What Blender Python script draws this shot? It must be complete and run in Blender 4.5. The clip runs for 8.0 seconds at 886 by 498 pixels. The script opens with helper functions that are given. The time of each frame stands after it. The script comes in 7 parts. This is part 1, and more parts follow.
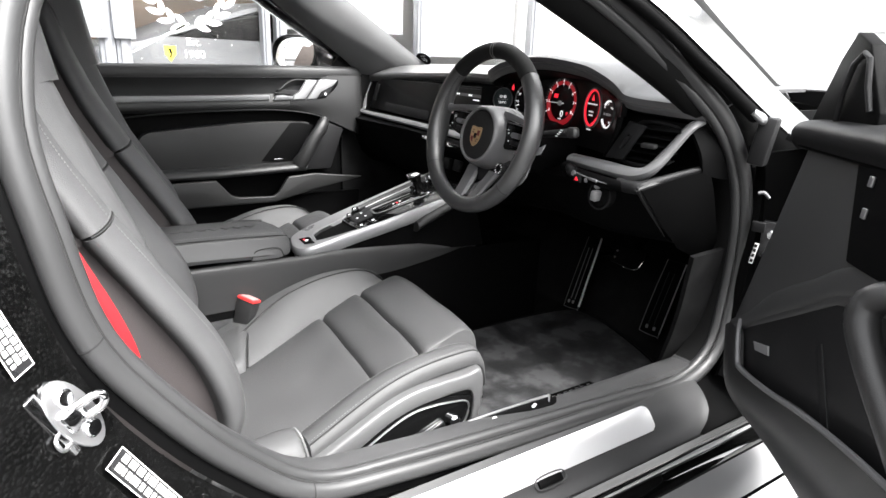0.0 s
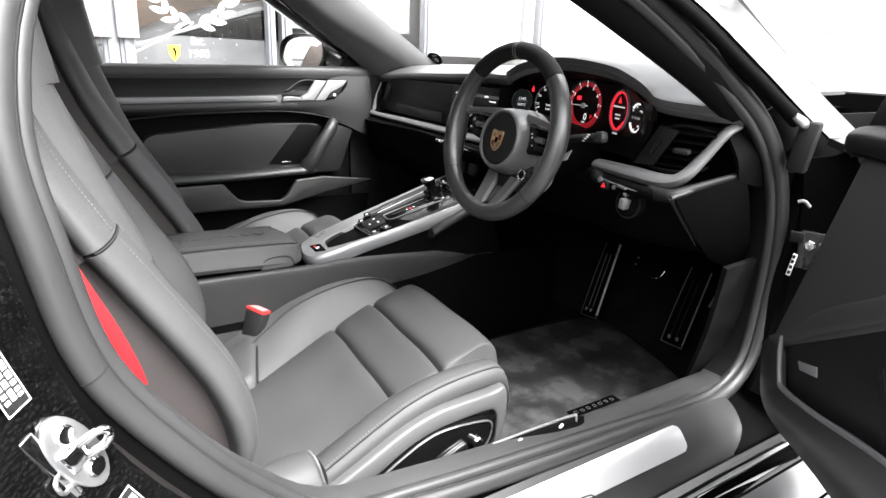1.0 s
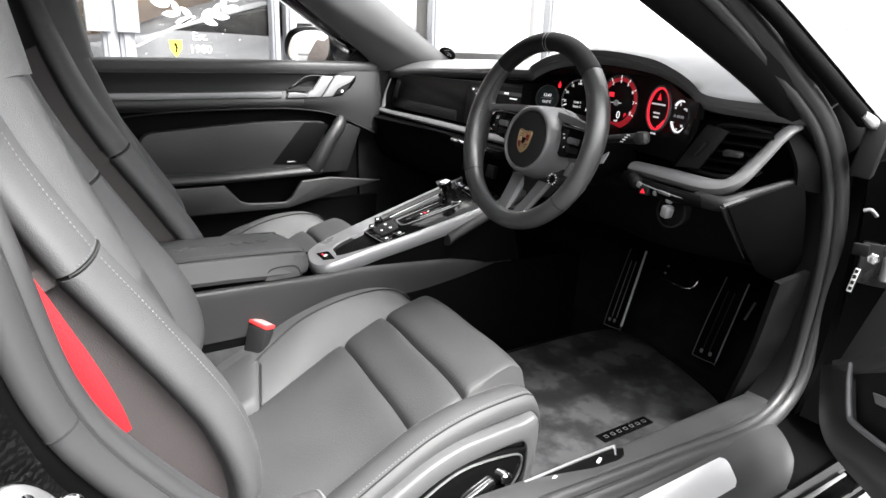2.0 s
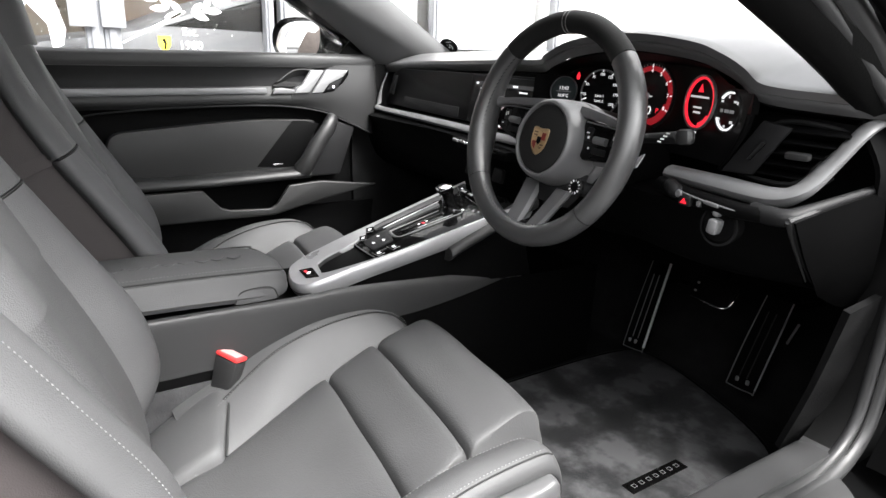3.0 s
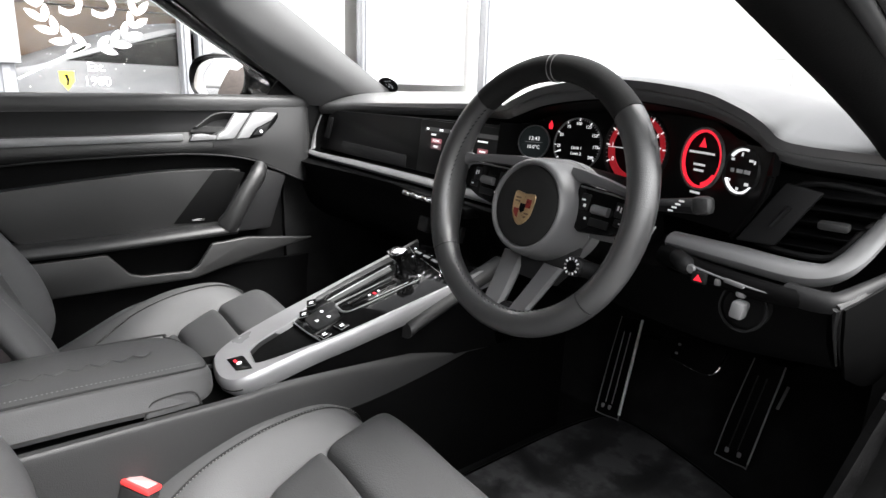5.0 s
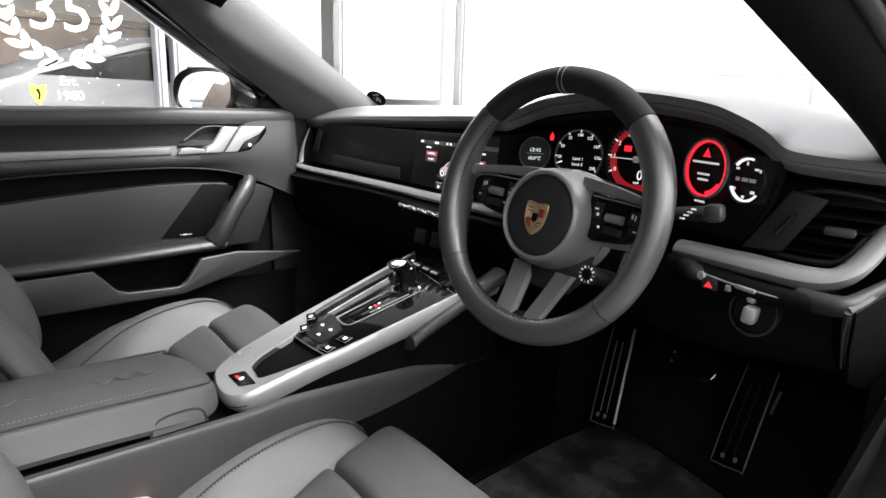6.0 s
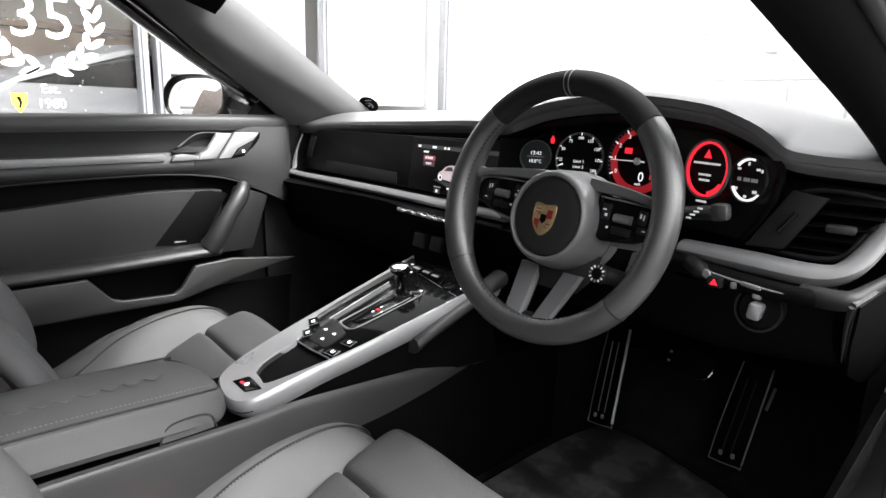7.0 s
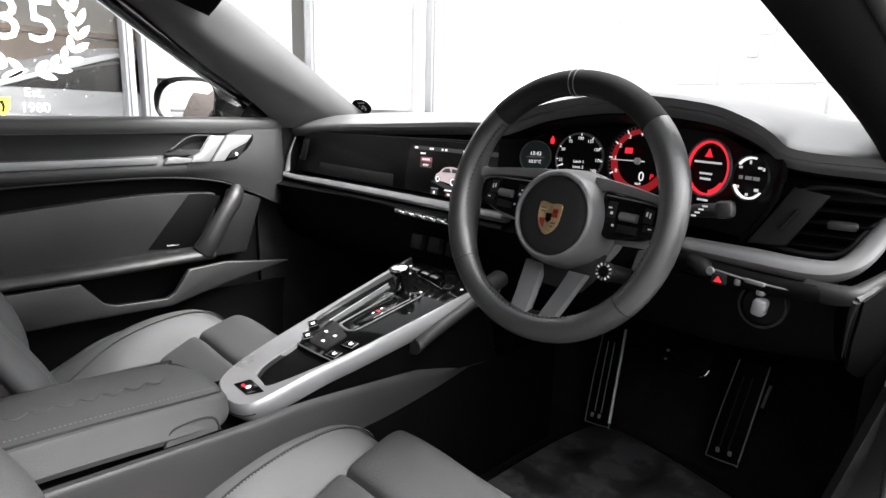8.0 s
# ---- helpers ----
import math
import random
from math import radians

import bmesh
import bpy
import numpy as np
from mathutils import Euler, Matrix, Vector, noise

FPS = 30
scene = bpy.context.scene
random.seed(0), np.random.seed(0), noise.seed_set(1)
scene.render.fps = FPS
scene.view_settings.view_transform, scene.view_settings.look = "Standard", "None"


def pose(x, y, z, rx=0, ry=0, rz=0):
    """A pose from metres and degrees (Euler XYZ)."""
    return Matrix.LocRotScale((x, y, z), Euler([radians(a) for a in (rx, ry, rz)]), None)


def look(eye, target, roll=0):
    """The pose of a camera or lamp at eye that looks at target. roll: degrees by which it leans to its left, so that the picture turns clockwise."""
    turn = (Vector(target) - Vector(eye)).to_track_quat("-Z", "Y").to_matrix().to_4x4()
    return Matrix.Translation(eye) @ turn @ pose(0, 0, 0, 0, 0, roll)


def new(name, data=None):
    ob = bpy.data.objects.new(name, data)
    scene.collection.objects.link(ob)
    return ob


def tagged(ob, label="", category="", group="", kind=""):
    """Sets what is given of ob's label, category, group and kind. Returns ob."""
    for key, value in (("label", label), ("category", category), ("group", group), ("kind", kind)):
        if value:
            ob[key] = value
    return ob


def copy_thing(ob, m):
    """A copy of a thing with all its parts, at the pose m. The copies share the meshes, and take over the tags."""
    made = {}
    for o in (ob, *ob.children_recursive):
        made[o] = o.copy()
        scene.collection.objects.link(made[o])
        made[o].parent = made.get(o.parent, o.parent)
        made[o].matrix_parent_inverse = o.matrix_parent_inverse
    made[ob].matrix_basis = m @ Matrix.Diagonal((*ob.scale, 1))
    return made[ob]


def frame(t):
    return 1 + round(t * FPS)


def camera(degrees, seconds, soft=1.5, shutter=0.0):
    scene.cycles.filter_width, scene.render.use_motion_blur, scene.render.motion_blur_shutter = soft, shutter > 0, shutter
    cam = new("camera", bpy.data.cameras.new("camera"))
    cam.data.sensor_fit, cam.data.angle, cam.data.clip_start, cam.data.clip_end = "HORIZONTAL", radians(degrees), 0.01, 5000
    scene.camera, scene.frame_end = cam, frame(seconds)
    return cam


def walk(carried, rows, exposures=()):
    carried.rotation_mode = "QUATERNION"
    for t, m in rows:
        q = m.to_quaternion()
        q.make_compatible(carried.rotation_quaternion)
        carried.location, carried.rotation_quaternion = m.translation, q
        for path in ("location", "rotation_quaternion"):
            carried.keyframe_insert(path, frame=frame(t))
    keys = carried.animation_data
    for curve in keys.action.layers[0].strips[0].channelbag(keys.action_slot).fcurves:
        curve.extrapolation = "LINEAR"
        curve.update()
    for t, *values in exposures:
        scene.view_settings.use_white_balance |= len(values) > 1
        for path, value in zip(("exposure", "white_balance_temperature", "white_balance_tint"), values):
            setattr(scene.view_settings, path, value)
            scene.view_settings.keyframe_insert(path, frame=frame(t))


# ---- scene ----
cam = camera(70.0, 8.0)
# seconds, x, y, z in metres, three turns in degrees
ROWS = [
    (0.0, 1.3878, -0.7743, 0.9507, 72.847, -1.975, 56.417),
    (0.5, 1.3547, -0.7702, 0.9506, 72.826, -2.022, 56.512),
    (1.0, 1.3192, -0.7674, 0.9515, 72.774, -1.984, 56.642),
    (1.5, 1.2735, -0.7595, 0.9512, 72.731, -2.009, 56.78),
    (1.7, 1.2505, -0.7531, 0.9488, 72.625, -2.061, 56.816),
    (2.8, 1.0939, -0.6539, 0.918, 72.55, -2.033, 57.171),
    (3.0, 1.0655, -0.6338, 0.9168, 72.56, -1.959, 57.144),
    (3.5, 1.0019, -0.5921, 0.9187, 72.521, -1.835, 57.115),
    (4.0, 0.9546, -0.5658, 0.9193, 73.183, -1.832, 55.379),
    (4.5, 0.9159, -0.5589, 0.9279, 74.247, -1.861, 52.667),
    (5.0, 0.8849, -0.5679, 0.938, 75.382, -1.822, 50.495),
    (5.2, 0.8761, -0.5745, 0.9368, 75.777, -1.852, 49.862),
    (6.3, 0.8498, -0.6199, 0.9313, 76.989, -1.67, 47.253),
    (6.5, 0.8472, -0.6264, 0.9306, 77.137, -1.554, 46.919),
    (7.0, 0.8372, -0.6392, 0.9279, 77.364, -1.5, 46.061),
    (7.5, 0.8287, -0.6494, 0.9251, 77.594, -1.471, 45.326),
    (8.0, 0.8201, -0.659, 0.9217, 77.781, -1.399, 44.628),
]
EXPOSURE = 3.25
walk(cam, [(t, pose(x, y, z, a, b, c)) for t, x, y, z, a, b, c in ROWS], [(0.0, EXPOSURE), (8.0, EXPOSURE)])

# ---- daylight: flat white overcast sky ----
world = bpy.data.worlds.new("overcast")
scene.world = world
world.use_nodes = True
wn, wl = world.node_tree.nodes, world.node_tree.links
sky = wn.new("ShaderNodeTexSky")
sky.sky_type, sky.sun_disc = "NISHITA", False
sky.sun_elevation, sky.sun_rotation = radians(54), radians(74)
sky.air_density, sky.dust_density = 1.0, 4.0
grey = wn.new("ShaderNodeHueSaturation")
grey.inputs["Saturation"].default_value = 0.08
wl.new(sky.outputs["Color"], grey.inputs["Color"])
wl.new(grey.outputs["Color"], wn["Background"].inputs["Color"])
wn["Background"].inputs["Strength"].default_value = 0.108
sun = new("sun", bpy.data.lights.new("sun", "SUN"))
sun.data.energy, sun.data.angle, sun.data.color = 1.05, radians(30), (1, 0.99, 0.97)
sun.matrix_world = look((4.2, 1.2, 5.9), (0, 0, 0))


# ---- materials ----
def mat(name, colour, rough=0.5, metal=0.0, grain=0.0, grain_scale=900.0, vary=0.0, vary_scale=6.0, coat=0.0, glow=0.0, sheen=0.0, kind="noise", spec=0.5, steep=0.2, ragged=0.5):
    """A surface with grain (fine bump) and slow changes of tone and gloss, in metres."""
    m = bpy.data.materials.new(name)
    m.use_nodes = True
    n, l = m.node_tree.nodes, m.node_tree.links
    b = n["Principled BSDF"]
    b.inputs["Base Color"].default_value = (*colour, 1)
    b.inputs["Roughness"].default_value = rough
    b.inputs["Metallic"].default_value = metal
    b.inputs["Coat Weight"].default_value = coat
    b.inputs["Coat Roughness"].default_value = 0.04
    b.inputs["Sheen Weight"].default_value = sheen
    b.inputs["Specular IOR Level"].default_value = spec
    if glow:
        b.inputs["Emission Color"].default_value = (*colour, 1)
        b.inputs["Emission Strength"].default_value = glow
    co = n.new("ShaderNodeTexCoord")
    if vary:
        t = n.new("ShaderNodeTexNoise")
        t.inputs["Scale"].default_value, t.inputs["Detail"].default_value, t.inputs["Roughness"].default_value = vary_scale, 8, ragged
        l.new(co.outputs["Object"], t.inputs["Vector"])
        r = n.new("ShaderNodeMapRange")
        r.inputs["From Min"].default_value, r.inputs["From Max"].default_value = 0.5 - steep, 0.5 + steep
        r.inputs["To Min"].default_value, r.inputs["To Max"].default_value = 1 - vary, 1 + vary
        l.new(t.outputs["Fac"], r.inputs["Value"])
        mix = n.new("ShaderNodeMix")
        mix.data_type, mix.blend_type = "RGBA", "MULTIPLY"
        mix.inputs["Factor"].default_value = 1
        mix.inputs["A"].default_value = (*colour, 1)
        l.new(r.outputs["Result"], mix.inputs["B"])
        l.new(mix.outputs["Result"], b.inputs["Base Color"])
        q = n.new("ShaderNodeMath")
        q.operation = "MULTIPLY"
        q.inputs[1].default_value = rough
        l.new(r.outputs["Result"], q.inputs[0])
        l.new(q.outputs["Value"], b.inputs["Roughness"])
    if grain:
        if kind == "noise":
            g = n.new("ShaderNodeTexNoise")
            g.inputs["Detail"].default_value = 3
            out = g.outputs["Fac"]
        else:
            g = n.new("ShaderNodeTexVoronoi")
            out = g.outputs["Distance"]
        g.inputs["Scale"].default_value = grain_scale
        l.new(co.outputs["Object"], g.inputs["Vector"])
        u = n.new("ShaderNodeBump")
        u.inputs["Strength"].default_value, u.inputs["Distance"].default_value = grain, 0.001
        l.new(out, u.inputs["Height"])
        l.new(u.outputs["Normal"], b.inputs["Normal"])
    return m


def pane(name, tint, gloss=0.08):
    """Clear glass: lets light straight through, with a mirror sheen that grows at the rim."""
    m = bpy.data.materials.new(name)
    m.use_nodes = True
    n, l = m.node_tree.nodes, m.node_tree.links
    n.remove(n["Principled BSDF"])
    clear, shine, mix, lw = n.new("ShaderNodeBsdfTransparent"), n.new("ShaderNodeBsdfGlossy"), n.new("ShaderNodeMixShader"), n.new("ShaderNodeLayerWeight")
    bend, fr = n.new("ShaderNodeMath"), n.new("ShaderNodeMath")
    bend.operation, fr.operation = "POWER", "MULTIPLY_ADD"
    bend.inputs[1].default_value, fr.inputs[1].default_value, fr.inputs[2].default_value = 5.0, 0.5, gloss
    l.new(lw.outputs["Facing"], bend.inputs[0])
    l.new(bend.outputs["Value"], fr.inputs[0])
    clear.inputs["Color"].default_value = (tint, tint, tint, 1)
    shine.inputs["Roughness"].default_value = 0.02
    l.new(fr.outputs["Value"], mix.inputs["Fac"])
    l.new(clear.outputs["BSDF"], mix.inputs[1])
    l.new(shine.outputs["BSDF"], mix.inputs[2])
    l.new(mix.outputs["Shader"], n["Material Output"].inputs["Surface"])
    return m


# one leather in two tones: bolsters paler for the light their slope catches
LEATHER = mat("leather", (0.063, 0.063, 0.06426), 0.56, grain=0.25, grain_scale=700, vary=0.08, vary_scale=9, kind="voronoi", spec=0.4)
INSERT = mat("leather_insert", (0.052, 0.052, 0.05304), 0.54, grain=0.35, grain_scale=500, vary=0.08, vary_scale=12, kind="voronoi", spec=0.42)
# leather darkened for the hollow's shade, reddened for the belt's bounce
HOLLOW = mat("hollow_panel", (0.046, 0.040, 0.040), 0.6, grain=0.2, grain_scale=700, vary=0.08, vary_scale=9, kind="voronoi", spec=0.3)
PALE = mat("pale_paper", (0.7, 0.69, 0.68), 0.6, grain=0.1, grain_scale=300, vary=0.05)
PIPING = mat("stitching", (0.19, 0.19, 0.19), 0.7, grain=0.5, grain_scale=400)
GROOVE = mat("seam_shadow", (0.012, 0.012, 0.012), 0.8, grain=0.2, grain_scale=300)
SOFT = mat("soft_plastic", (0.018, 0.018, 0.01836), 0.45, grain=0.2, grain_scale=900, vary=0.06, vary_scale=8, kind="voronoi", spec=0.5)
DARK = mat("dark_plastic", (0.009, 0.009, 0.0095), 0.55, grain=0.2, grain_scale=800, vary=0.1, vary_scale=10, spec=0.22)
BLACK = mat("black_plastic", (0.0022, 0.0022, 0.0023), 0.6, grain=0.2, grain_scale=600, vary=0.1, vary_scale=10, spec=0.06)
PIANO = mat("gloss_black", (0.004, 0.004, 0.00412), 0.08, grain=0.02, grain_scale=40, vary=0.05, spec=0.14)
SILVER = mat("satin_silver", (0.55, 0.55, 0.56), 0.32, 0.9, grain=0.03, grain_scale=300, vary=0.05, vary_scale=20)
CHROME = mat("chrome", (0.75, 0.75, 0.76), 0.12, 1.0, vary=0.05, vary_scale=30)
SEATTRIM = mat("seat_trim", (0.095, 0.095, 0.0965), 0.38, 0.1, grain=0.08, grain_scale=700, vary=0.05)
GREYTRIM = mat("grey_trim", (0.14, 0.14, 0.1442), 0.4, 0.2, grain=0.06, grain_scale=700, vary=0.05)
# floor carpet darkened: the footwell's deep shade is in this colour
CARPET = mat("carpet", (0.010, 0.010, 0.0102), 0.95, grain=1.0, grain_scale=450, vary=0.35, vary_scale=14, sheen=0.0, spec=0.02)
MATPILE = mat("velour_mat", (0.048, 0.048, 0.0494), 0.95, grain=1.0, grain_scale=500, vary=0.5, vary_scale=13, steep=0.085, ragged=0.55, sheen=0.0, spec=0.03)
RUBBER = mat("rubber_seal", (0.034, 0.034, 0.03468), 0.42, grain=0.1, grain_scale=300, vary=0.1, vary_scale=7, spec=0.6)
PAINT = mat("black_paint", (0.002, 0.002, 0.002), 0.2, coat=1.0, grain=0.8, grain_scale=190, vary=0.2, vary_scale=30, kind="voronoi")
GLOSSPAINT = mat("polished_paint", (0.002, 0.002, 0.002), 0.04, coat=1.0, vary=0.1, vary_scale=6, spec=0.9)
BLADE = mat("satin_blade", (0.31, 0.31, 0.317), 0.3, 0.4, grain=0.05, grain_scale=200, vary=0.12, vary_scale=9)
RAIN = pane("rain_drop", 0.72, 0.3)
WATER = mat("water_drop", (0.012, 0.012, 0.012), 0.1, spec=0.7)
JAMBEDGE = mat("jamb_edge", (0.02, 0.02, 0.021), 0.3, coat=0.5, vary=0.2, vary_scale=25)
# kick carpet likewise holds footwell shade, so it is darker than the flank's
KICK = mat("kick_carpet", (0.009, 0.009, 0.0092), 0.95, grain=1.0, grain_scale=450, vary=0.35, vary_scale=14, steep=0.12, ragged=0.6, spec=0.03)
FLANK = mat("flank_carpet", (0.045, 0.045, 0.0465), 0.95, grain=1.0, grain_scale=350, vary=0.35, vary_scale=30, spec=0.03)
DASHTOP = mat("dash_leather", (0.075, 0.075, 0.0765), 0.32, grain=0.2, grain_scale=800, vary=0.06, vary_scale=8, kind="voronoi", spec=0.9)
SILLGREY = mat("sill_plastic", (0.048, 0.048, 0.04896), 0.42, grain=0.15, grain_scale=500, vary=0.12, vary_scale=14, spec=0.6)
SILLCAP = mat("sill_cap", (0.034, 0.034, 0.03468), 0.42, grain=0.15, grain_scale=500, vary=0.15, vary_scale=11, spec=0.4)
# grey door leather darkened: the far side's shade is in this colour
DOORSHADE = mat("door_leather_shaded", (0.0112, 0.0112, 0.01142), 0.45, grain=0.25, grain_scale=700, vary=0.07, vary_scale=9, kind="voronoi", spec=0.5)
WHEELHIDE = mat("wheel_leather", (0.031, 0.031, 0.0319), 0.34, spec=1.0, grain=0.2, grain_scale=900, vary=0.06, vary_scale=12, kind="voronoi")
HUBLIT = mat("hub_leather_lit", (0.105, 0.105, 0.107), 0.36, spec=0.7, grain=0.2, grain_scale=900, vary=0.06, vary_scale=12, kind="voronoi")
SPOKE = mat("satin_spoke", (0.13, 0.13, 0.1325), 0.42, 0.25, grain=0.05, grain_scale=400, vary=0.06, vary_scale=14)
# darker, matter finish of the rim's top quarter and the airbag cover
WHEELDARK = mat("wheel_dark", (0.012, 0.012, 0.012), 0.7, grain=0.4, grain_scale=900, vary=0.1, vary_scale=12, spec=0.2)
PILLARSHADE = mat("pillar_trim_shaded", (0.006, 0.006, 0.006), 0.7, grain=0.3, grain_scale=500, vary=0.1, vary_scale=9, spec=0.12)
DOORBLACK = mat("black_vinyl", (0.038, 0.038, 0.0388), 0.5, grain=0.25, grain_scale=700, vary=0.06, vary_scale=8, kind="voronoi", spec=0.4)
PLATE = mat("brushed_plate", (0.85, 0.85, 0.86), 0.3, 0.6, grain=0.05, grain_scale=200, vary=0.03)
RED = mat("red_webbing", (0.40, 0.004, 0.009), 0.6, grain=0.5, grain_scale=500, vary=0.08)
REDCAP = mat("red_button", (0.75, 0.05, 0.05), 0.35, vary=0.05)
WHITEINK = mat("white_print", (0.8, 0.8, 0.8), 0.5, vary=0.04)
GOLD = mat("crest_gold", (0.58, 0.42, 0.24), 0.3, 0.8, vary=0.1, vary_scale=200)
CRESTRED = mat("crest_red", (0.16, 0.02, 0.015), 0.3, vary=0.1, vary_scale=200)
LIT = mat("lit_white", (0.9, 0.9, 0.92), 0.5, glow=0.1)
LITTEAL = mat("lit_teal_grey", (0.010, 0.015, 0.0155), 0.5, glow=0.03)
LITPALE = mat("lit_pale", (0.6, 0.6, 0.61), 0.5, glow=0.08)
LITGREY = mat("lit_grey", (0.25, 0.25, 0.26), 0.5, glow=0.03)
LITDARK = mat("lit_charcoal", (0.03, 0.03, 0.031), 0.5, glow=0.06)
LITROSE = mat("lit_rose_box", (0.16, 0.05, 0.06), 0.5, glow=0.16)
LITDIMROSE = mat("lit_plum_box", (0.06, 0.03, 0.034), 0.5, glow=0.10)
LITCAR = mat("lit_pale_rose", (0.42, 0.34, 0.35), 0.5, glow=0.10)
LITRED = mat("lit_red", (0.45, 0.01, 0.02), 0.5, glow=0.26)
DIMRED = mat("lit_dim_red", (0.19, 0.006, 0.010), 0.5, glow=0.13)
SCREEN = mat("screen_glass", (0.005, 0.005, 0.00515), 0.3, vary=0.05, spec=0.08)
GLASS = pane("window_glass", 0.985, 0.02)
HEADLINER = mat("headlining", (0.006, 0.006, 0.006), 0.9, grain=0.6, grain_scale=300, vary=0.1, spec=0.03)
ASPHALT = mat("wet_asphalt", (0.05, 0.05, 0.05), 0.45, grain=1.0, grain_scale=90, vary=0.4, vary_scale=5, kind="voronoi")
PALEGREY = mat("pale_grey_paint", (0.55, 0.55, 0.55), 0.5, grain=0.1, grain_scale=60, vary=0.08, vary_scale=3)
STRIP = mat("satin_strip", (0.2, 0.2, 0.205), 0.42, 0.2, grain=0.04, grain_scale=300, vary=0.06, vary_scale=12)
LEDGE = mat("satin_ledge", (0.14, 0.14, 0.1428), 0.42, 0.1, grain=0.04, grain_scale=500, vary=0.06, vary_scale=10, spec=0.5)
MIRRORBLACK = mat("mirror_housing", (0.003, 0.003, 0.003), 0.2, vary=0.1, spec=0.25)
PILLARLIT = mat("pillar_trim", (0.065, 0.065, 0.0663), 0.5, grain=0.2, grain_scale=700, vary=0.06, vary_scale=8, kind="voronoi", spec=0.5)
SKYSKIN = mat("sky_sheen_skin", (0.7, 0.7, 0.7), 0.12, 1.0, vary=0.04, vary_scale=4)
TUNNEL = mat("tunnel_trim", (0.024, 0.024, 0.02448), 0.45, grain=0.2, grain_scale=800, vary=0.08, vary_scale=8, kind="voronoi", spec=0.4)
ROSE = mat("button_pink", (0.62, 0.36, 0.36), 0.5, vary=0.05)
SHADEWALL = mat("shade_wall_brick", (0.12, 0.10, 0.09), 0.8, grain=0.6, grain_scale=30, vary=0.3, vary_scale=4)
FRAMEPAINT = mat("painted_frame", (0.27, 0.275, 0.29), 0.4, grain=0.05, grain_scale=60, vary=0.05, vary_scale=3)
RENDERWALL = mat("white_render", (0.8, 0.8, 0.79), 0.8, grain=0.3, grain_scale=40, vary=0.05, vary_scale=1.5)
BEIGE = mat("beige_wall", (0.30, 0.26, 0.205), 0.8, grain=0.3, grain_scale=40, vary=0.15, vary_scale=2)
BROWN = mat("brown_wood", (0.18, 0.11, 0.06), 0.5, grain=0.2, grain_scale=30, vary=0.3, vary_scale=4)
BODYGREY = mat("grey_car_paint", (0.11, 0.113, 0.118), 0.5, 0.2, vary=0.05)
DECAL = mat("white_vinyl", (0.9, 0.9, 0.9), 0.5, vary=0.03)
YELLOW = mat("yellow_vinyl", (0.75, 0.6, 0.04), 0.5, vary=0.05)


# ---- building helpers ----
def line(pts, n=6, closed=False):
    """A smooth curve through the points, n steps between two of them."""
    p = np.array(pts, float)
    if n <= 1 or len(p) < 3 and not closed:
        return p if n <= 1 else np.array([p[0] + (p[-1] - p[0]) * k / n for k in range(n + 1)])
    q = np.concatenate([p[-1:], p, p[:2]]) if closed else np.concatenate([2 * p[:1] - p[1:2], p, 2 * p[-1:] - p[-2:-1]])
    out = []
    for i in range(1, len(q) - 2):
        a, b, c, d = q[i - 1 : i + 3]
        for k in range(n):
            t = k / n
            out.append(0.5 * (2 * b + (c - a) * t + (2 * a - 5 * b + 4 * c - d) * t * t + (3 * b - a - 3 * c + d) * t**3))
    if not closed:
        out.append(p[-1])
    return np.array(out)


def skin(rings, loop=True, ends=True, around=False):
    """A bmesh skinned over rings of equal count. loop: each ring is closed; around: the last ring joins the first."""
    bm = bmesh.new()
    v = [[bm.verts.new(p) for p in ring] for ring in rings]
    m, k = len(v), len(v[0])
    for i in range(m if around else m - 1):
        for j in range(k if loop else k - 1):
            bm.faces.new((v[i][j], v[i][(j + 1) % k], v[(i + 1) % m][(j + 1) % k], v[(i + 1) % m][j]))
    if loop and ends and not around:
        bm.faces.new(v[0])
        bm.faces.new(v[-1])
    bmesh.ops.recalc_face_normals(bm, faces=bm.faces)
    return bm


def loft(sections, nu=4, nv=4, loop=True, ends=True):
    """Skin over few sections, smoothed along and around."""
    a = [line(s, nv, loop) for s in sections]
    k = len(a[0])
    cols = [line([ring[j] for ring in a], nu) for j in range(k)]
    return skin([[cols[j][i] for j in range(k)] for i in range(len(cols[0]))], loop, ends)


def thick_rings(grid, thick, around=False):
    """Rings that wrap a grid of points on both faces, thick apart."""
    g = np.array(grid, float)
    du = np.gradient(g, axis=0) if not around else (np.roll(g, -1, 0) - np.roll(g, 1, 0))
    dv = np.gradient(g, axis=1)
    n = np.cross(du, dv)
    n /= np.linalg.norm(n, axis=2, keepdims=True) + 1e-12
    back = g + n * thick
    return [[*r, *q[::-1]] for r, q in zip(g, back)]


def sheet(rows, nu=4, nv=4, thick=0.004):
    """A smooth sheet through a small grid of points, given a thickness."""
    a = [line(s, nv) for s in rows]
    cols = [line([ring[j] for ring in a], nu) for j in range(len(a[0]))]
    grid = [[cols[j][i] for j in range(len(a[0]))] for i in range(len(cols[0]))]
    return skin(thick_rings(grid, thick))


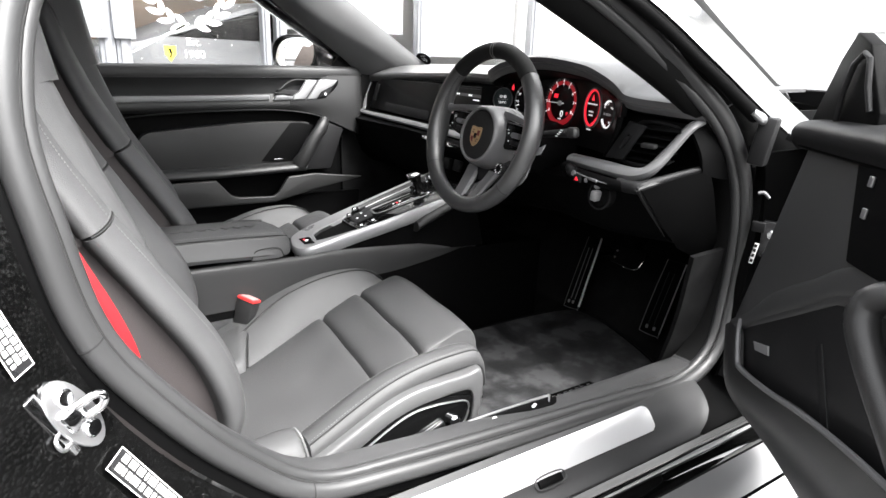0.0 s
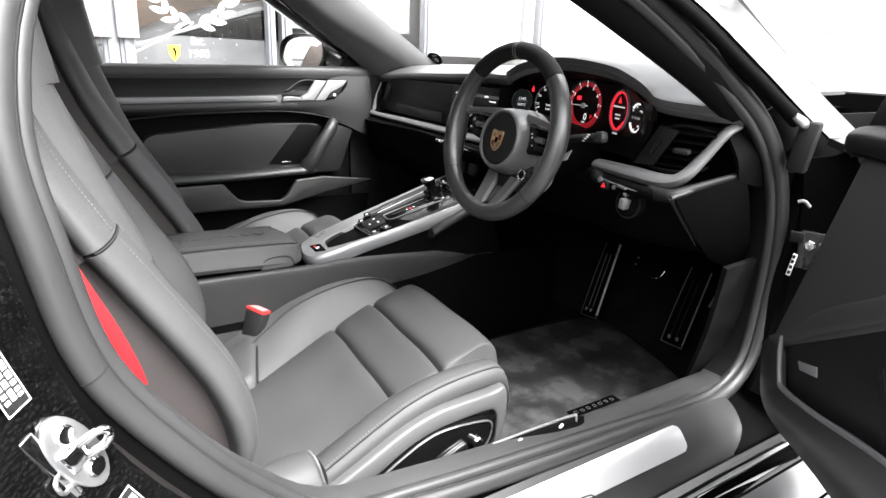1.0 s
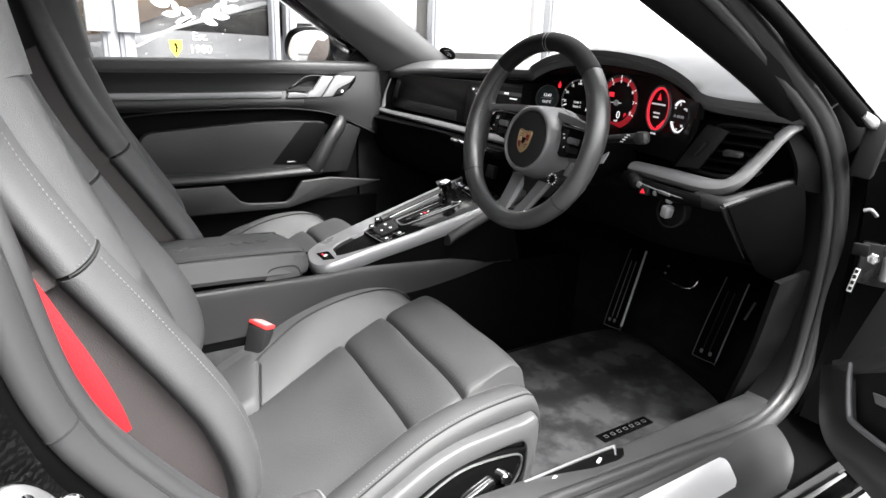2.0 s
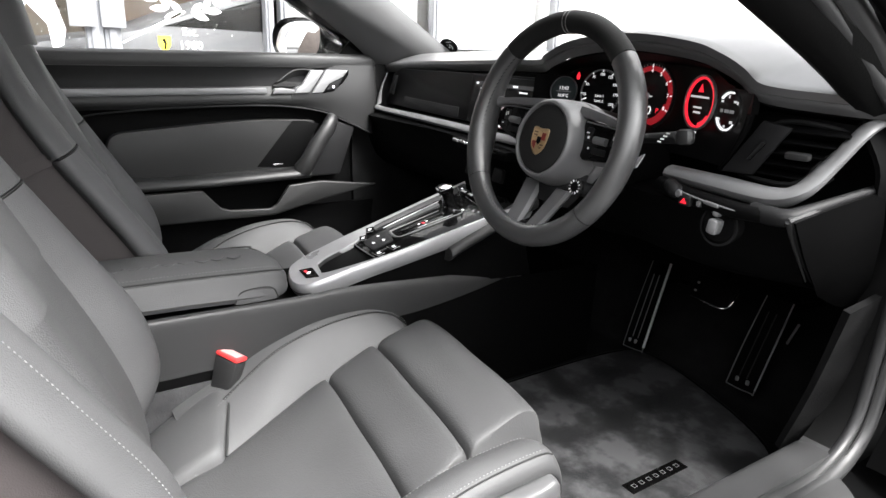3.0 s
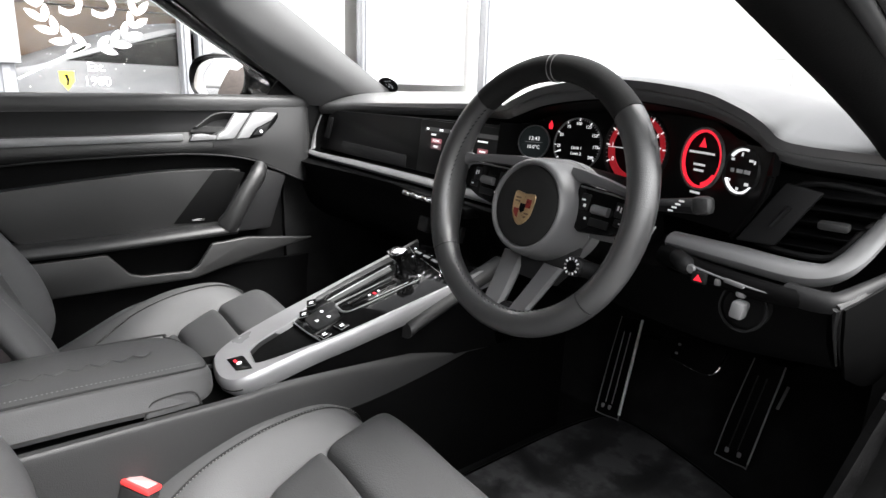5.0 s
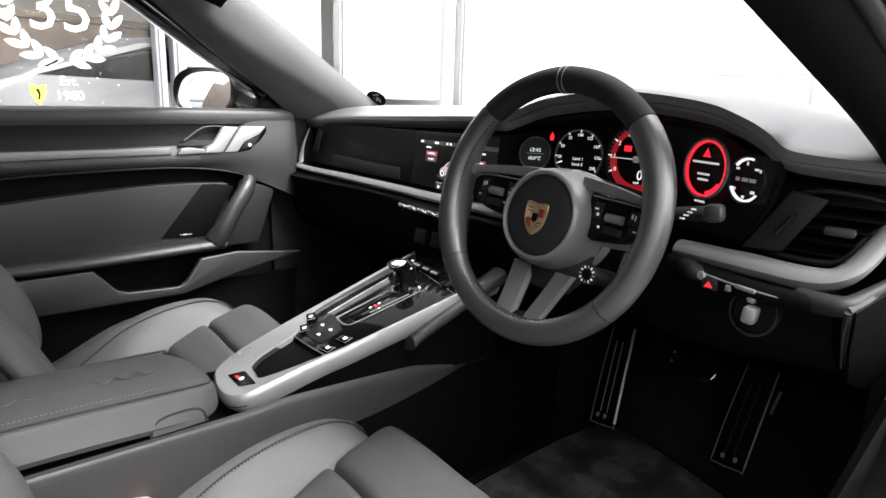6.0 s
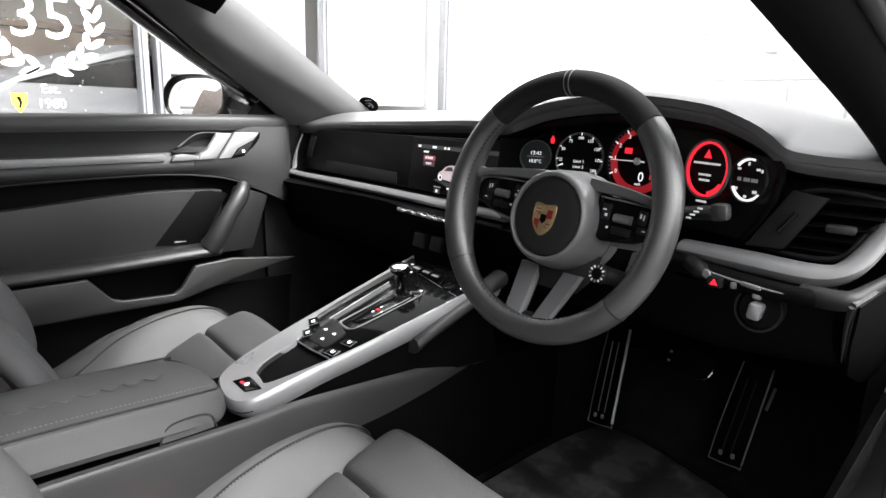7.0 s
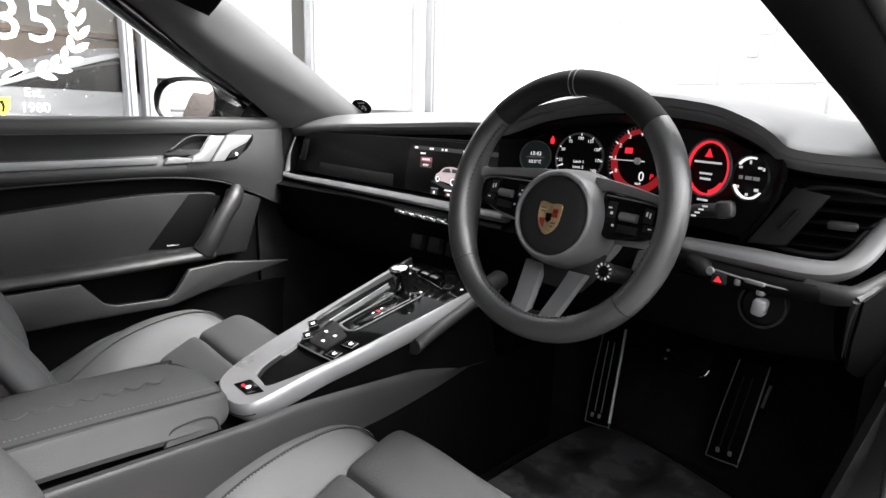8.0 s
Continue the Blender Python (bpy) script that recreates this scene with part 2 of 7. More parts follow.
def tube(path, r, sides=10, closed=False, n=5, flat=1.0, up=(0, 0, 1)):
    """A rod along a smooth path. r: a radius, or one for each point of the path; flat: height by width."""
    p = line(path, n, closed)
    rr = np.interp(np.linspace(0, 1, len(p)), np.linspace(0, 1, len(r)), r) if isinstance(r, (list, tuple)) else np.full(len(p), r)
    rings = []
    for i in range(len(p)):
        a, b = (p[i - 1], p[(i + 1) % len(p)]) if closed else (p[max(i - 1, 0)], p[min(i + 1, len(p) - 1)])
        t = Vector(b - a).normalized()
        s = t.cross(Vector(up))
        s = s.normalized() if s.length > 1e-4 else t.orthogonal().normalized()
        w = s.cross(t)
        rings.append([Vector(p[i]) + float(rr[i]) * (math.cos(q) * s + flat * math.sin(q) * w) for q in (2 * math.pi * k / sides for k in range(sides))])
    return skin(rings, True, True, closed)


def slab(outline, origin, u, v, depth, bevel=0.0, seg=2):
    """A plate: a flat outline (a list of pairs along u and v) with a depth along u x v, edges rounded."""
    u, v, o = Vector(u).normalized(), Vector(v).normalized(), Vector(origin)
    w = u.cross(v)
    bm = bmesh.new()
    low = [bm.verts.new(o + u * a + v * b) for a, b in outline]
    top = [bm.verts.new(o + u * a + v * b + w * depth) for a, b in outline]
    k = len(low)
    bm.faces.new(low[::-1])
    bm.faces.new(top)
    for j in range(k):
        bm.faces.new((low[j], low[(j + 1) % k], top[(j + 1) % k], top[j]))
    bmesh.ops.recalc_face_normals(bm, faces=bm.faces)
    if bevel:
        sharp = [e for e in bm.edges if e.calc_face_angle(0) > 0.5]
        bmesh.ops.bevel(bm, geom=sharp, offset=bevel, segments=seg, profile=0.5, affect="EDGES", clamp_overlap=True)
    return bm


def box(cx, cy, cz, sx, sy, sz, bevel=0.004, turn=(0, 0, 0), seg=2):
    """A block with rounded edges, by its middle and size."""
    bm = slab([(-sx / 2, -sy / 2), (sx / 2, -sy / 2), (sx / 2, sy / 2), (-sx / 2, sy / 2)], (0, 0, -sz / 2), (1, 0, 0), (0, 1, 0), sz, min(bevel, 0.45 * min(sx, sy, sz)), seg)
    bm.transform(pose(cx, cy, cz, *turn))
    return bm


def annulus(r0, r1, origin, u, v, depth, a0=0.0, a1=360.0, k=40):
    """A flat ring, or a piece of one, standing off its plane by depth."""
    u, v, o = Vector(u).normalized(), Vector(v).normalized(), Vector(origin)
    w = u.cross(v) * depth
    full = abs(a1 - a0) >= 359.9
    rings = []
    for i in range(k if full else k + 1):
        a = radians(a0 + (a1 - a0) * i / k)
        d = u * math.cos(a) + v * math.sin(a)
        rings.append([o + d * r0, o + d * r1, o + d * r1 + w, o + d * r0 + w])
    return skin(rings, True, True, full)


def disc(r, origin, axis, depth, bevel=0.0, k=32, r2=None):
    """A round plate or drum, or a cone where r2 is given."""
    a = Vector(axis).normalized()
    u = a.orthogonal().normalized()
    v = a.cross(u)
    o = Vector(origin)
    rings = []
    e = min(bevel, depth / 2)
    r2 = r if r2 is None else r2
    steps = [(r - e, 0), (r, e), (r2, depth - e), (r2 - e, depth)] if e else [(r, 0), (r2, depth)]
    for rad, h in steps:
        rings.append([o + a * h + (u * math.cos(q) + v * math.sin(q)) * rad for q in (2 * math.pi * i / k for i in range(k))])
    return skin(rings)


def join(*parts):
    """Several bmeshes of one part put into one."""
    me = bpy.data.meshes.new("joined")
    out = bmesh.new()
    for b in parts:
        b.to_mesh(me)
        b.free()
        out.from_mesh(me)
    bpy.data.meshes.remove(me)
    return out


def part(name, bm, material, parent, label="", angle=40):
    """ONE mesh object under a thing or a part."""
    me = bpy.data.meshes.new(name)
    for f in bm.faces:
        f.smooth = True
    for e in bm.edges:
        if len(e.link_faces) == 2 and e.calc_face_angle(0) > radians(angle):
            e.smooth = False
    bm.to_mesh(me)
    bm.free()
    me.materials.append(material)
    ob = new(name, me)
    if parent is not None:
        ob.parent = parent
        ob.matrix_parent_inverse = parent.matrix_world.inverted() if parent.type == "EMPTY" else Matrix()
        if parent.type == "EMPTY":
            ob.matrix_parent_inverse = Matrix.Translation(-parent.location)
    if label:
        ob["label"] = label
    return ob


def thing(name, base, label, category, group="", kind=""):
    ob = new(name)
    ob.location = base
    ob.empty_display_size = 0.1
    return tagged(ob, label, category, group, kind)


def structure(name, bm, material, label, category):
    return tagged(part(name, bm, material, None), label, category, kind="structure")


def words(name, text, size, origin, u, v, material, parent, depth=0.0006, align="CENTER"):
    """Raised lettering in the built-in font; u runs along the line, v up the letters."""
    cu = bpy.data.curves.new(name, "FONT")
    cu.body, cu.size, cu.align_x, cu.align_y, cu.extrude, cu.resolution_u = text, size, align, "CENTER", depth / 2, 2
    tmp = bpy.data.objects.new(name, cu)
    scene.collection.objects.link(tmp)
    me = bpy.data.meshes.new_from_object(tmp.evaluated_get(bpy.context.evaluated_depsgraph_get()))
    bpy.data.objects.remove(tmp)
    u, v = Vector(u).normalized(), Vector(v).normalized()
    w = u.cross(v)
    m = Matrix((u, v, w)).transposed().to_4x4()
    m.translation = Vector(origin)
    me.transform(m)
    me.materials.clear()
    me.materials.append(material)
    ob = new(name, me)
    ob.parent = parent
    if parent.type == "EMPTY":
        ob.matrix_parent_inverse = Matrix.Translation(-parent.location)
    return ob


def stitches(path, pitch=0.0052, r=0.00065, n=8, fill=0.62):
    """A row of short raised threads along a smooth path."""
    p = line(path, n)
    d = np.concatenate([[0], np.cumsum(np.linalg.norm(np.diff(p, axis=0), axis=1))])
    bm = bmesh.new()
    for k in range(int(d[-1] / pitch)):
        a, b = (Vector([np.interp(s, d, p[:, j]) for j in range(3)]) for s in (k * pitch, (k + fill) * pitch))
        t = (b - a).normalized()
        s = t.orthogonal().normalized()
        w = t.cross(s)
        m = (a + b) / 2
        mid = [bm.verts.new(m + (s * math.cos(q) + w * math.sin(q)) * r) for q in (0, 1.571, 3.142, 4.712)]
        e0, e1 = bm.verts.new(a), bm.verts.new(b)
        for j in range(4):
            bm.faces.new((mid[j], mid[(j + 1) % 4], e1))
            bm.faces.new((mid[(j + 1) % 4], mid[j], e0))
    return bm


# ---- the yard outside ----
structure("ground", box(0, 10, -0.05, 160, 160, 0.1, 0), ASPHALT, "wet dark asphalt yard", "ground")

# shop front beside the car: glazing in painted frames, x = -2.9
SHOP = -2.9
structure("wall_shop", join(box(SHOP - 0.1, -0.3, 0.3, 0.2, 6.6, 0.6, 0.01), box(SHOP - 0.1, -0.3, 3.6, 0.2, 6.6, 0.8, 0.01)), RENDERWALL, "white rendered shop wall above and below the glazing", "wall")
window = thing("window_1", (SHOP, 1.0, 0.6), "large shop window in pale grey painted frames", "window", kind="structure")
for y, w in ((-0.269, 0.080), (-0.186, 0.080), (0.66, 0.05), (0.76, 0.07), (1.83, 0.06), (2.93, 0.06), (-1.6, 0.08), (-2.9, 0.08)):
    part("frame_post", join(box(SHOP + 0.03, y, 1.9, 0.08, w, 2.6, 0.006), box(SHOP + 0.075, y, 1.9, 0.02, w * 0.45, 2.6, 0.003)), FRAMEPAINT, window)
for y in (-0.325, -0.180):
    part("lock_case", box(SHOP + 0.09, y, 1.4, 0.03, 0.115, 0.86, 0.004), FRAMEPAINT, window)
for a, b in ((-2.86, -1.64), (-1.56, -0.31), (-0.145, 0.63), (0.8, 1.8), (1.86, 2.9)):
    part("pane", box(SHOP, (a + b) / 2, 1.9, 0.012, b - a, 2.56, 0), GLASS, window).visible_shadow = False
part("frame_sill", box(SHOP + 0.03, 0.03, 0.62, 0.1, 5.9, 0.06, 0.006), FRAMEPAINT, window)
part("frame_head", box(SHOP + 0.03, 0.03, 3.2, 0.1, 5.9, 0.06, 0.006), FRAMEPAINT, window)

# vinyl on the glass
FACE = SHOP + 0.008
decal = thing("window_decal", (FACE, 0.2, 0.9), "white vinyl laurel wreath and lettering on the shop glass", "decal")


def leaf(y, z, length, width, turn):
    n = 8
    prof = [(length * i / n, width * math.sin(math.pi * i / n) ** 0.8 / 2) for i in range(n + 1)]
    pts = prof + [(a, -b) for a, b in prof[-2:0:-1]]
    c, s = math.cos(radians(turn)), math.sin(radians(turn))
    return slab([(a * c - b * s, a * s + b * c) for a, b in pts], (FACE, y, z), (0, 1, 0), (0, 0, 1), 0.001)


for side in (-1, 1):
    for i in range(8):
        a = radians(6 + i * 17)
        y, z = 0.205 + side * 0.235 * math.sin(a), 1.30 - 0.235 * math.cos(a)
        t = math.degrees(a)
        for off, size in ((-24, 0.10), (38, 0.085)):
            turn = t + off
            part("laurel_leaf", leaf(y, z, size, 0.036, turn if side > 0 else 180 - turn), DECAL, decal)
words("lettering", "Est.", 0.062, (FACE, 0.215, 0.965), (0, 1, 0), (0, 0, 1), DECAL, decal, 0.001)
words("lettering", "1980", 0.066, (FACE, 0.215, 0.892), (0, 1, 0), (0, 0, 1), DECAL, decal, 0.001)
words("lettering", "35", 0.30, (FACE, 0.205, 1.30), (0, 1, 0), (0, 0, 1), DECAL, decal, 0.001)
part("stroke", slab([(-0.34, -0.17), (-0.33, -0.175), (0.0, 0.0), (-0.01, 0.01)], (FACE, 0.2, 1.07), (0, 1, 0), (0, 0, 1), 0.001), DECAL, decal)
part("shield", slab([(-0.035, 0.04), (0.035, 0.04), (0.033, -0.01), (0.0, -0.055), (-0.033, -0.01)], (FACE, 0.075, 0.90), (0, 1, 0), (0, 0, 1), 0.0012), YELLOW, decal, "yellow shield shape")
part("shield_mark", slab([(-0.012, 0.022), (0.004, 0.026), (0.012, 0.0), (0.004, -0.03), (-0.006, -0.03), (-0.001, -0.005)], (FACE + 0.001, 0.075, 0.90), (0, 1, 0), (0, 0, 1), 0.0008), BLACK, decal)
poster = thing("window_sticker", (FACE, -0.535, 0.9), "white and red sticker shape on the shop glass", "decal")
part("white_shape", slab([(-0.16, 0.5), (0.08, 0.5), (0.10, 0.25), (0.14, 0.1), (0.12, 0.02), (0.07, 0.0), (0.06, 0.12), (-0.02, 0.22), (-0.06, 0.1), (-0.08, 0.0), (-0.13, 0.0), (-0.12, 0.2)], (FACE, -0.535, 0.855), (0, 1, 0), (0, 0, 1), 0.001), DECAL, poster)
part("red_shape", slab([(-0.05, 0.5), (0.05, 0.5), (0.03, 0.28), (-0.03, 0.24)], (FACE + 0.0015, -0.535, 0.855), (0, 1, 0), (0, 0, 1), 0.001), RED, poster)

# inside the shop: back wall, timber counter and a parked coupe
structure("wall_shop_back", box(SHOP - 3.2, -0.2, 1.7, 0.1, 6.4, 3.4, 0.01), BEIGE, "beige inner wall of the shop", "wall")
structure("floor_shop", box(SHOP - 1.6, -0.2, 0.02, 3.0, 6.3, 0.04, 0.005), BEIGE, "pale shop floor", "floor")
structure("ceiling_shop", box(SHOP - 1.65, -0.2, 3.45, 3.1, 6.4, 0.1, 0.005), BEIGE, "pale shop ceiling", "ceiling")
for yy, nm in ((-3.35, "wall_shop_south"), (2.95, "wall_shop_north")):
    structure(nm, box(SHOP - 1.65, yy, 1.7, 3.1, 0.1, 3.4, 0.005), RENDERWALL, "white end wall of the shop", "wall")
blind = thing("window_blind", (SHOP - 0.12, 1.85, 0.7), "white roller blinds lowered behind the shop glass", "blind", "window blinds")
part("fabric", box(SHOP - 0.12, 1.30, 2.1, 0.01, 0.95, 2.0, 0.002), RENDERWALL, blind)
part("bottom_bar", box(SHOP - 0.12, 1.30, 1.09, 0.025, 0.95, 0.03, 0.004), FRAMEPAINT, blind)
copy_thing(blind, Matrix.Translation((SHOP - 0.12, 2.93, 0.55)))
counter = thing("counter", (SHOP - 2.5, 0.7, 0.05), "brown timber display counter in the shop", "counter")
part("body", box(SHOP - 2.5, 0.7, 0.75, 0.5, 1.6, 1.4, 0.02), BROWN, counter)
part("top", box(SHOP - 2.5, 0.7, 1.475, 0.6, 1.7, 0.05, 0.01), BROWN, counter)


def coupe(base, label):
    """A low coupe seen from its side, nose towards +y."""
    x, y, z = base
    car = thing("parked_car", base, label, "car")
    prof = [(-1.9, 0.35), (-1.9, 0.75), (-1.5, 0.85), (-0.9, 0.95), (-0.2, 1.2), (0.4, 1.18), (1.0, 0.88), (1.8, 0.72), (2.1, 0.5), (2.1, 0.3)]
    sec = []
    for dx, s in ((-0.85, 0.9), (-0.8, 0.97), (-0.5, 1.0), (0.5, 1.0), (0.8, 0.97), (0.85, 0.9)):
        sec.append([(x + dx, y + a * (0.9 + 0.1 * s), z + 0.3 + (b - 0.3) * s) for a, b in prof] + [(x + dx, y, z + 0.25)])
    part("body", loft(sec, 3, 3), BODYGREY, car)
    for dy in (-1.25, 1.25):
        for dx in (-0.8, 0.8):
            w = part("wheel", disc(0.33, (x + dx - 0.1, y + dy, z + 0.33), (1, 0, 0), 0.2, 0.03), BLACK, car)
            part("rim", disc(0.22, (x + dx + (0.1 if dx > 0 else -0.11), y + dy, z + 0.33), (1, 0, 0), 0.012), SILVER, w)
    part("side_window", slab([(-0.75, 0.95), (-0.15, 1.14), (0.35, 1.12), (0.85, 0.92)], (x + 0.84, y, z), (0, 1, 0), (0, 0, 1), 0.01), SCREEN, car)
    return car


coupe((SHOP - 1.25, 0.9, 0.05), "grey low coupe parked behind the shop glass")

# building across the yard ahead of the car
far = thing("garage_building", (2.0, 9.0, 0.0), "white rendered building with panelled roller doors", "building")
part("wall", join(box(2.0, 9.2, 2.6, 14.0, 0.4, 5.2, 0.02), box(-4.9, 6.4, 1.55, 0.3, 5.2, 3.1, 0.02)), RENDERWALL, far)
part("roof_edge", box(2.0, 9.0, 5.25, 14.2, 0.9, 0.12, 0.02), FRAMEPAINT, far)
for x0 in (-2.3, 1.6, 5.2):
    door = part("roller_door", box(x0, 8.97, 1.7, 3.0, 0.08, 3.4, 0.01), PALEGREY, far)
    for i in range(4):
        for j in range(5):
            part("door_panel", box(x0 - 1.1 + i * 0.73, 8.92, 0.4 + j * 0.66, 0.68, 0.04, 0.6, 0.012), RENDERWALL, door)
part("pillar", box(-0.3, 8.75, 2.6, 0.42, 0.5, 5.2, 0.02), PALEGREY, far)
part("low_wall", box(-3.6, 8.8, 0.5, 2.2, 0.2, 1.0, 0.02), PALEGREY, far)
part("wall_lamp", box(-2.55, 8.8, 1.9, 0.16, 0.14, 0.28, 0.03), PALEGREY, far, "grey wall lamp")

# an unseen dark wall, added behind the camera to hold back low light
structure("wall_shade_south", box(2.8, -4.9, 1.3, 10.8, 0.3, 2.6, 0.02), SHADEWALL, "unseen dark brick wall, added to hold back low light", "wall")
rng = random.Random(12)
specks = []
for _ in range(150):
    specks.append(disc(rng.uniform(0.0012, 0.0032), (SHOP + 0.007, rng.uniform(-1.0, 0.62), rng.uniform(0.85, 1.5)), (1, 0, 0), 0.0008, 0, 6))
# raindrops in opaque white, which stands in for their glint
part("rain_film", join(*specks), DECAL, window)


# ---- the sports car's body ----
body = thing("car_body", (0, 0, 0.0), "black sports car shell with the driver's door open", "car body")
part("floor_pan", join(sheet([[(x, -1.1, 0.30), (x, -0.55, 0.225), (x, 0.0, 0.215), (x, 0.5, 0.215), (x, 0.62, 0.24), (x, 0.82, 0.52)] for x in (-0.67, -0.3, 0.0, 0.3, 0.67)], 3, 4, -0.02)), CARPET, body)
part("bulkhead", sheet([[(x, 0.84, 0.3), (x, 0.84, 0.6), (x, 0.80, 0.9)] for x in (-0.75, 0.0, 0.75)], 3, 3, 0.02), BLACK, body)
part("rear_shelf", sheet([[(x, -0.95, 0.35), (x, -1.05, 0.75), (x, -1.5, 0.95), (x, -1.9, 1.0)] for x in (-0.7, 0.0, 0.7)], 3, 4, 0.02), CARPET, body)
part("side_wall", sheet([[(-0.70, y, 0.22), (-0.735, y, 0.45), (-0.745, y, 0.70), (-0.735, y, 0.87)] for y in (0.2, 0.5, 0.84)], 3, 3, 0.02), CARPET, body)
# driver's side wall blackened: footwell shade put into its colour
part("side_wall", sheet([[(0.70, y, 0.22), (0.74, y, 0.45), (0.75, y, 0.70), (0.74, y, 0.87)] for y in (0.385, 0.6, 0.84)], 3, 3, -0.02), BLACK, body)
part("quarter_trim", sheet([[(0.66, y, 0.25), (0.70, y, 0.5), (0.69, y, 0.9), (0.62, y - 0.05, 1.12), (0.56, y - 0.05, 1.2)] for y in (-0.80, -1.2, -1.7)], 3, 3, 0.02), HEADLINER, body)
part("quarter_trim", sheet([[(-0.66, y, 0.25), (-0.72, y, 0.5), (-0.72, y, 0.9)] for y in (-0.9, -1.2, -1.7)], 3, 3, 0.02), HEADLINER, body)
part("rear_wall", sheet([[(x, -1.75, 0.3), (x, -1.8, 0.7), (x, -1.75, 1.05)] for x in (-0.72, 0.0, 0.72)], 3, 3, 0.02), HEADLINER, body)
# roof and headlining
roof_rows = [[(-0.58, y, z - 0.05), (-0.42, y, z), (0.0, y, z + 0.02), (0.42, y, z), (0.58, y, z - 0.05)] for y, z in ((0.02, 1.165), (-0.2, 1.225), (-0.6, 1.25), (-1.0, 1.22), (-1.5, 1.08))]
part("headlining", sheet(roof_rows, 4, 4, 0.012), HEADLINER, body)
part("roof", sheet([[(x, y, z + 0.03) for x, y, z in r] for r in roof_rows], 4, 4, 0.012), GLOSSPAINT, body)
# windscreen pillars
def pillar(side, rows):
    """A pillar trim: from the windscreen's edge over the inner swell to the door opening."""
    rings = []
    for p, q, r in rows:
        rings.append([Vector((side * c[0], c[1], c[2])) for c in (p, [0.5 * (u + v) - w for u, v, w in zip(p, q, (0.006, 0.008, 0.004))], q, r, [u + v for u, v in zip(r, (0.02, 0.05, 0.04))], [u + v for u, v in zip(p, (0.025, 0.02, 0.02))])])
    return loft(rings, 4, 3)
# far pillar lightened for windscreen light, near one blackened for shade, both by colour
part("pillar_trim", pillar(-1, (((0.65, 0.535, 0.870), (0.67, 0.38, 0.872), (0.725, 0.27, 0.872)), ((0.620, 0.42, 0.925), (0.645, 0.30, 0.925), (0.70, 0.19, 0.930)), ((0.612, 0.25, 1.03), (0.635, 0.12, 1.015), (0.688, 0.03, 1.035)), ((0.608, 0.10, 1.123), (0.625, -0.02, 1.095), (0.678, -0.10, 1.125)), ((0.585, -0.06, 1.20), (0.60, -0.14, 1.16), (0.65, -0.20, 1.175)))), PILLARLIT, body, "windscreen pillar trim, windscreen light put in as lighter grey")
part("pillar_trim", pillar(1, (((0.67, 0.50, 0.87), (0.69, 0.33, 0.795), (0.712, 0.335, 0.79)), ((0.63, 0.30, 1.0), (0.668, 0.15, 0.90), (0.715, 0.15, 0.905)), ((0.612, 0.10, 1.12), (0.628, 0.0, 0.985), (0.682, 0.0, 0.995)), ((0.585, -0.06, 1.19), (0.585, -0.16, 1.07), (0.635, -0.19, 1.095)))), PILLARSHADE, body, "windscreen pillar trim, shade put in as near black")
DRIP = [(0.768, 0.284, 0.867), (0.750, 0.15, 0.945), (0.722, 0.0, 1.032), (0.67, -0.2, 1.125)]
part("drip_rail", tube(DRIP, [0.013, 0.010, 0.010, 0.010], 10), BLACK, body)
part("rail_end", tube([(0.774, 0.262, 0.876), (0.779, 0.284, 0.864), (0.776, 0.296, 0.858)], [0.006, 0.009, 0.006], 10), SILVER, body)
# black paint here; bright metal stands in for the sky it reflects
part("pillar_skin", sheet([[(x + 0.006, y + 0.010, z + 0.006), (x + 0.005, y + 0.035, z + 0.022), (x - 0.002, y + 0.06, z + 0.036)] for x, y, z in [(0.79, 0.40, 0.80)] + DRIP], 4, 4, -0.006), SKYSKIN, body, "black pillar skin, its white sky reflection put in as bright metal")
part("skin_joint", tube([(x + 0.0045, y + 0.047, z + 0.0285) for x, y, z in DRIP], 0.0016, 6), BLACK, body)
part("jamb_block", box(0.774, 0.312, 0.824, 0.03, 0.03, 0.085, 0.005, (0, 8, 15)), DARK, body)
part("pillar_skin", tube([(-0.80, 0.33, 0.88), (-0.765, 0.14, 0.985), (-0.72, -0.02, 1.07), (-0.66, -0.2, 1.17)], 0.025, 10), GLOSSPAINT, body)
# windscreen
SCREENROWS = [[(-0.69, 0.53, 0.90), (-0.4, 0.62, 0.915), (0, 0.66, 0.92), (0.4, 0.62, 0.915), (0.69, 0.53, 0.90)], [(-0.66, 0.26, 1.05), (-0.35, 0.34, 1.06), (0, 0.37, 1.065), (0.35, 0.34, 1.06), (0.66, 0.26, 1.05)], [(-0.59, -0.05, 1.19), (-0.3, 0.03, 1.205), (0, 0.05, 1.21), (0.3, 0.03, 1.205), (0.59, -0.05, 1.19)]]
part("windscreen", sheet(SCREENROWS, 5, 4, 0.004), GLASS, body).visible_shadow = False
part("bonnet", sheet([[(-0.8, 0.6, 0.86), (-0.4, 0.7, 0.90), (0, 0.74, 0.905), (0.4, 0.7, 0.90), (0.8, 0.6, 0.86)], [(-0.82, 1.1, 0.80), (-0.4, 1.1, 0.82), (0, 1.1, 0.825), (0.4, 1.1, 0.82), (0.82, 1.1, 0.80)], [(-0.75, 1.9, 0.6), (-0.4, 1.95, 0.62), (0, 1.97, 0.63), (0.4, 1.95, 0.62), (0.75, 1.9, 0.6)]], 5, 4, 0.01), GLOSSPAINT, body)
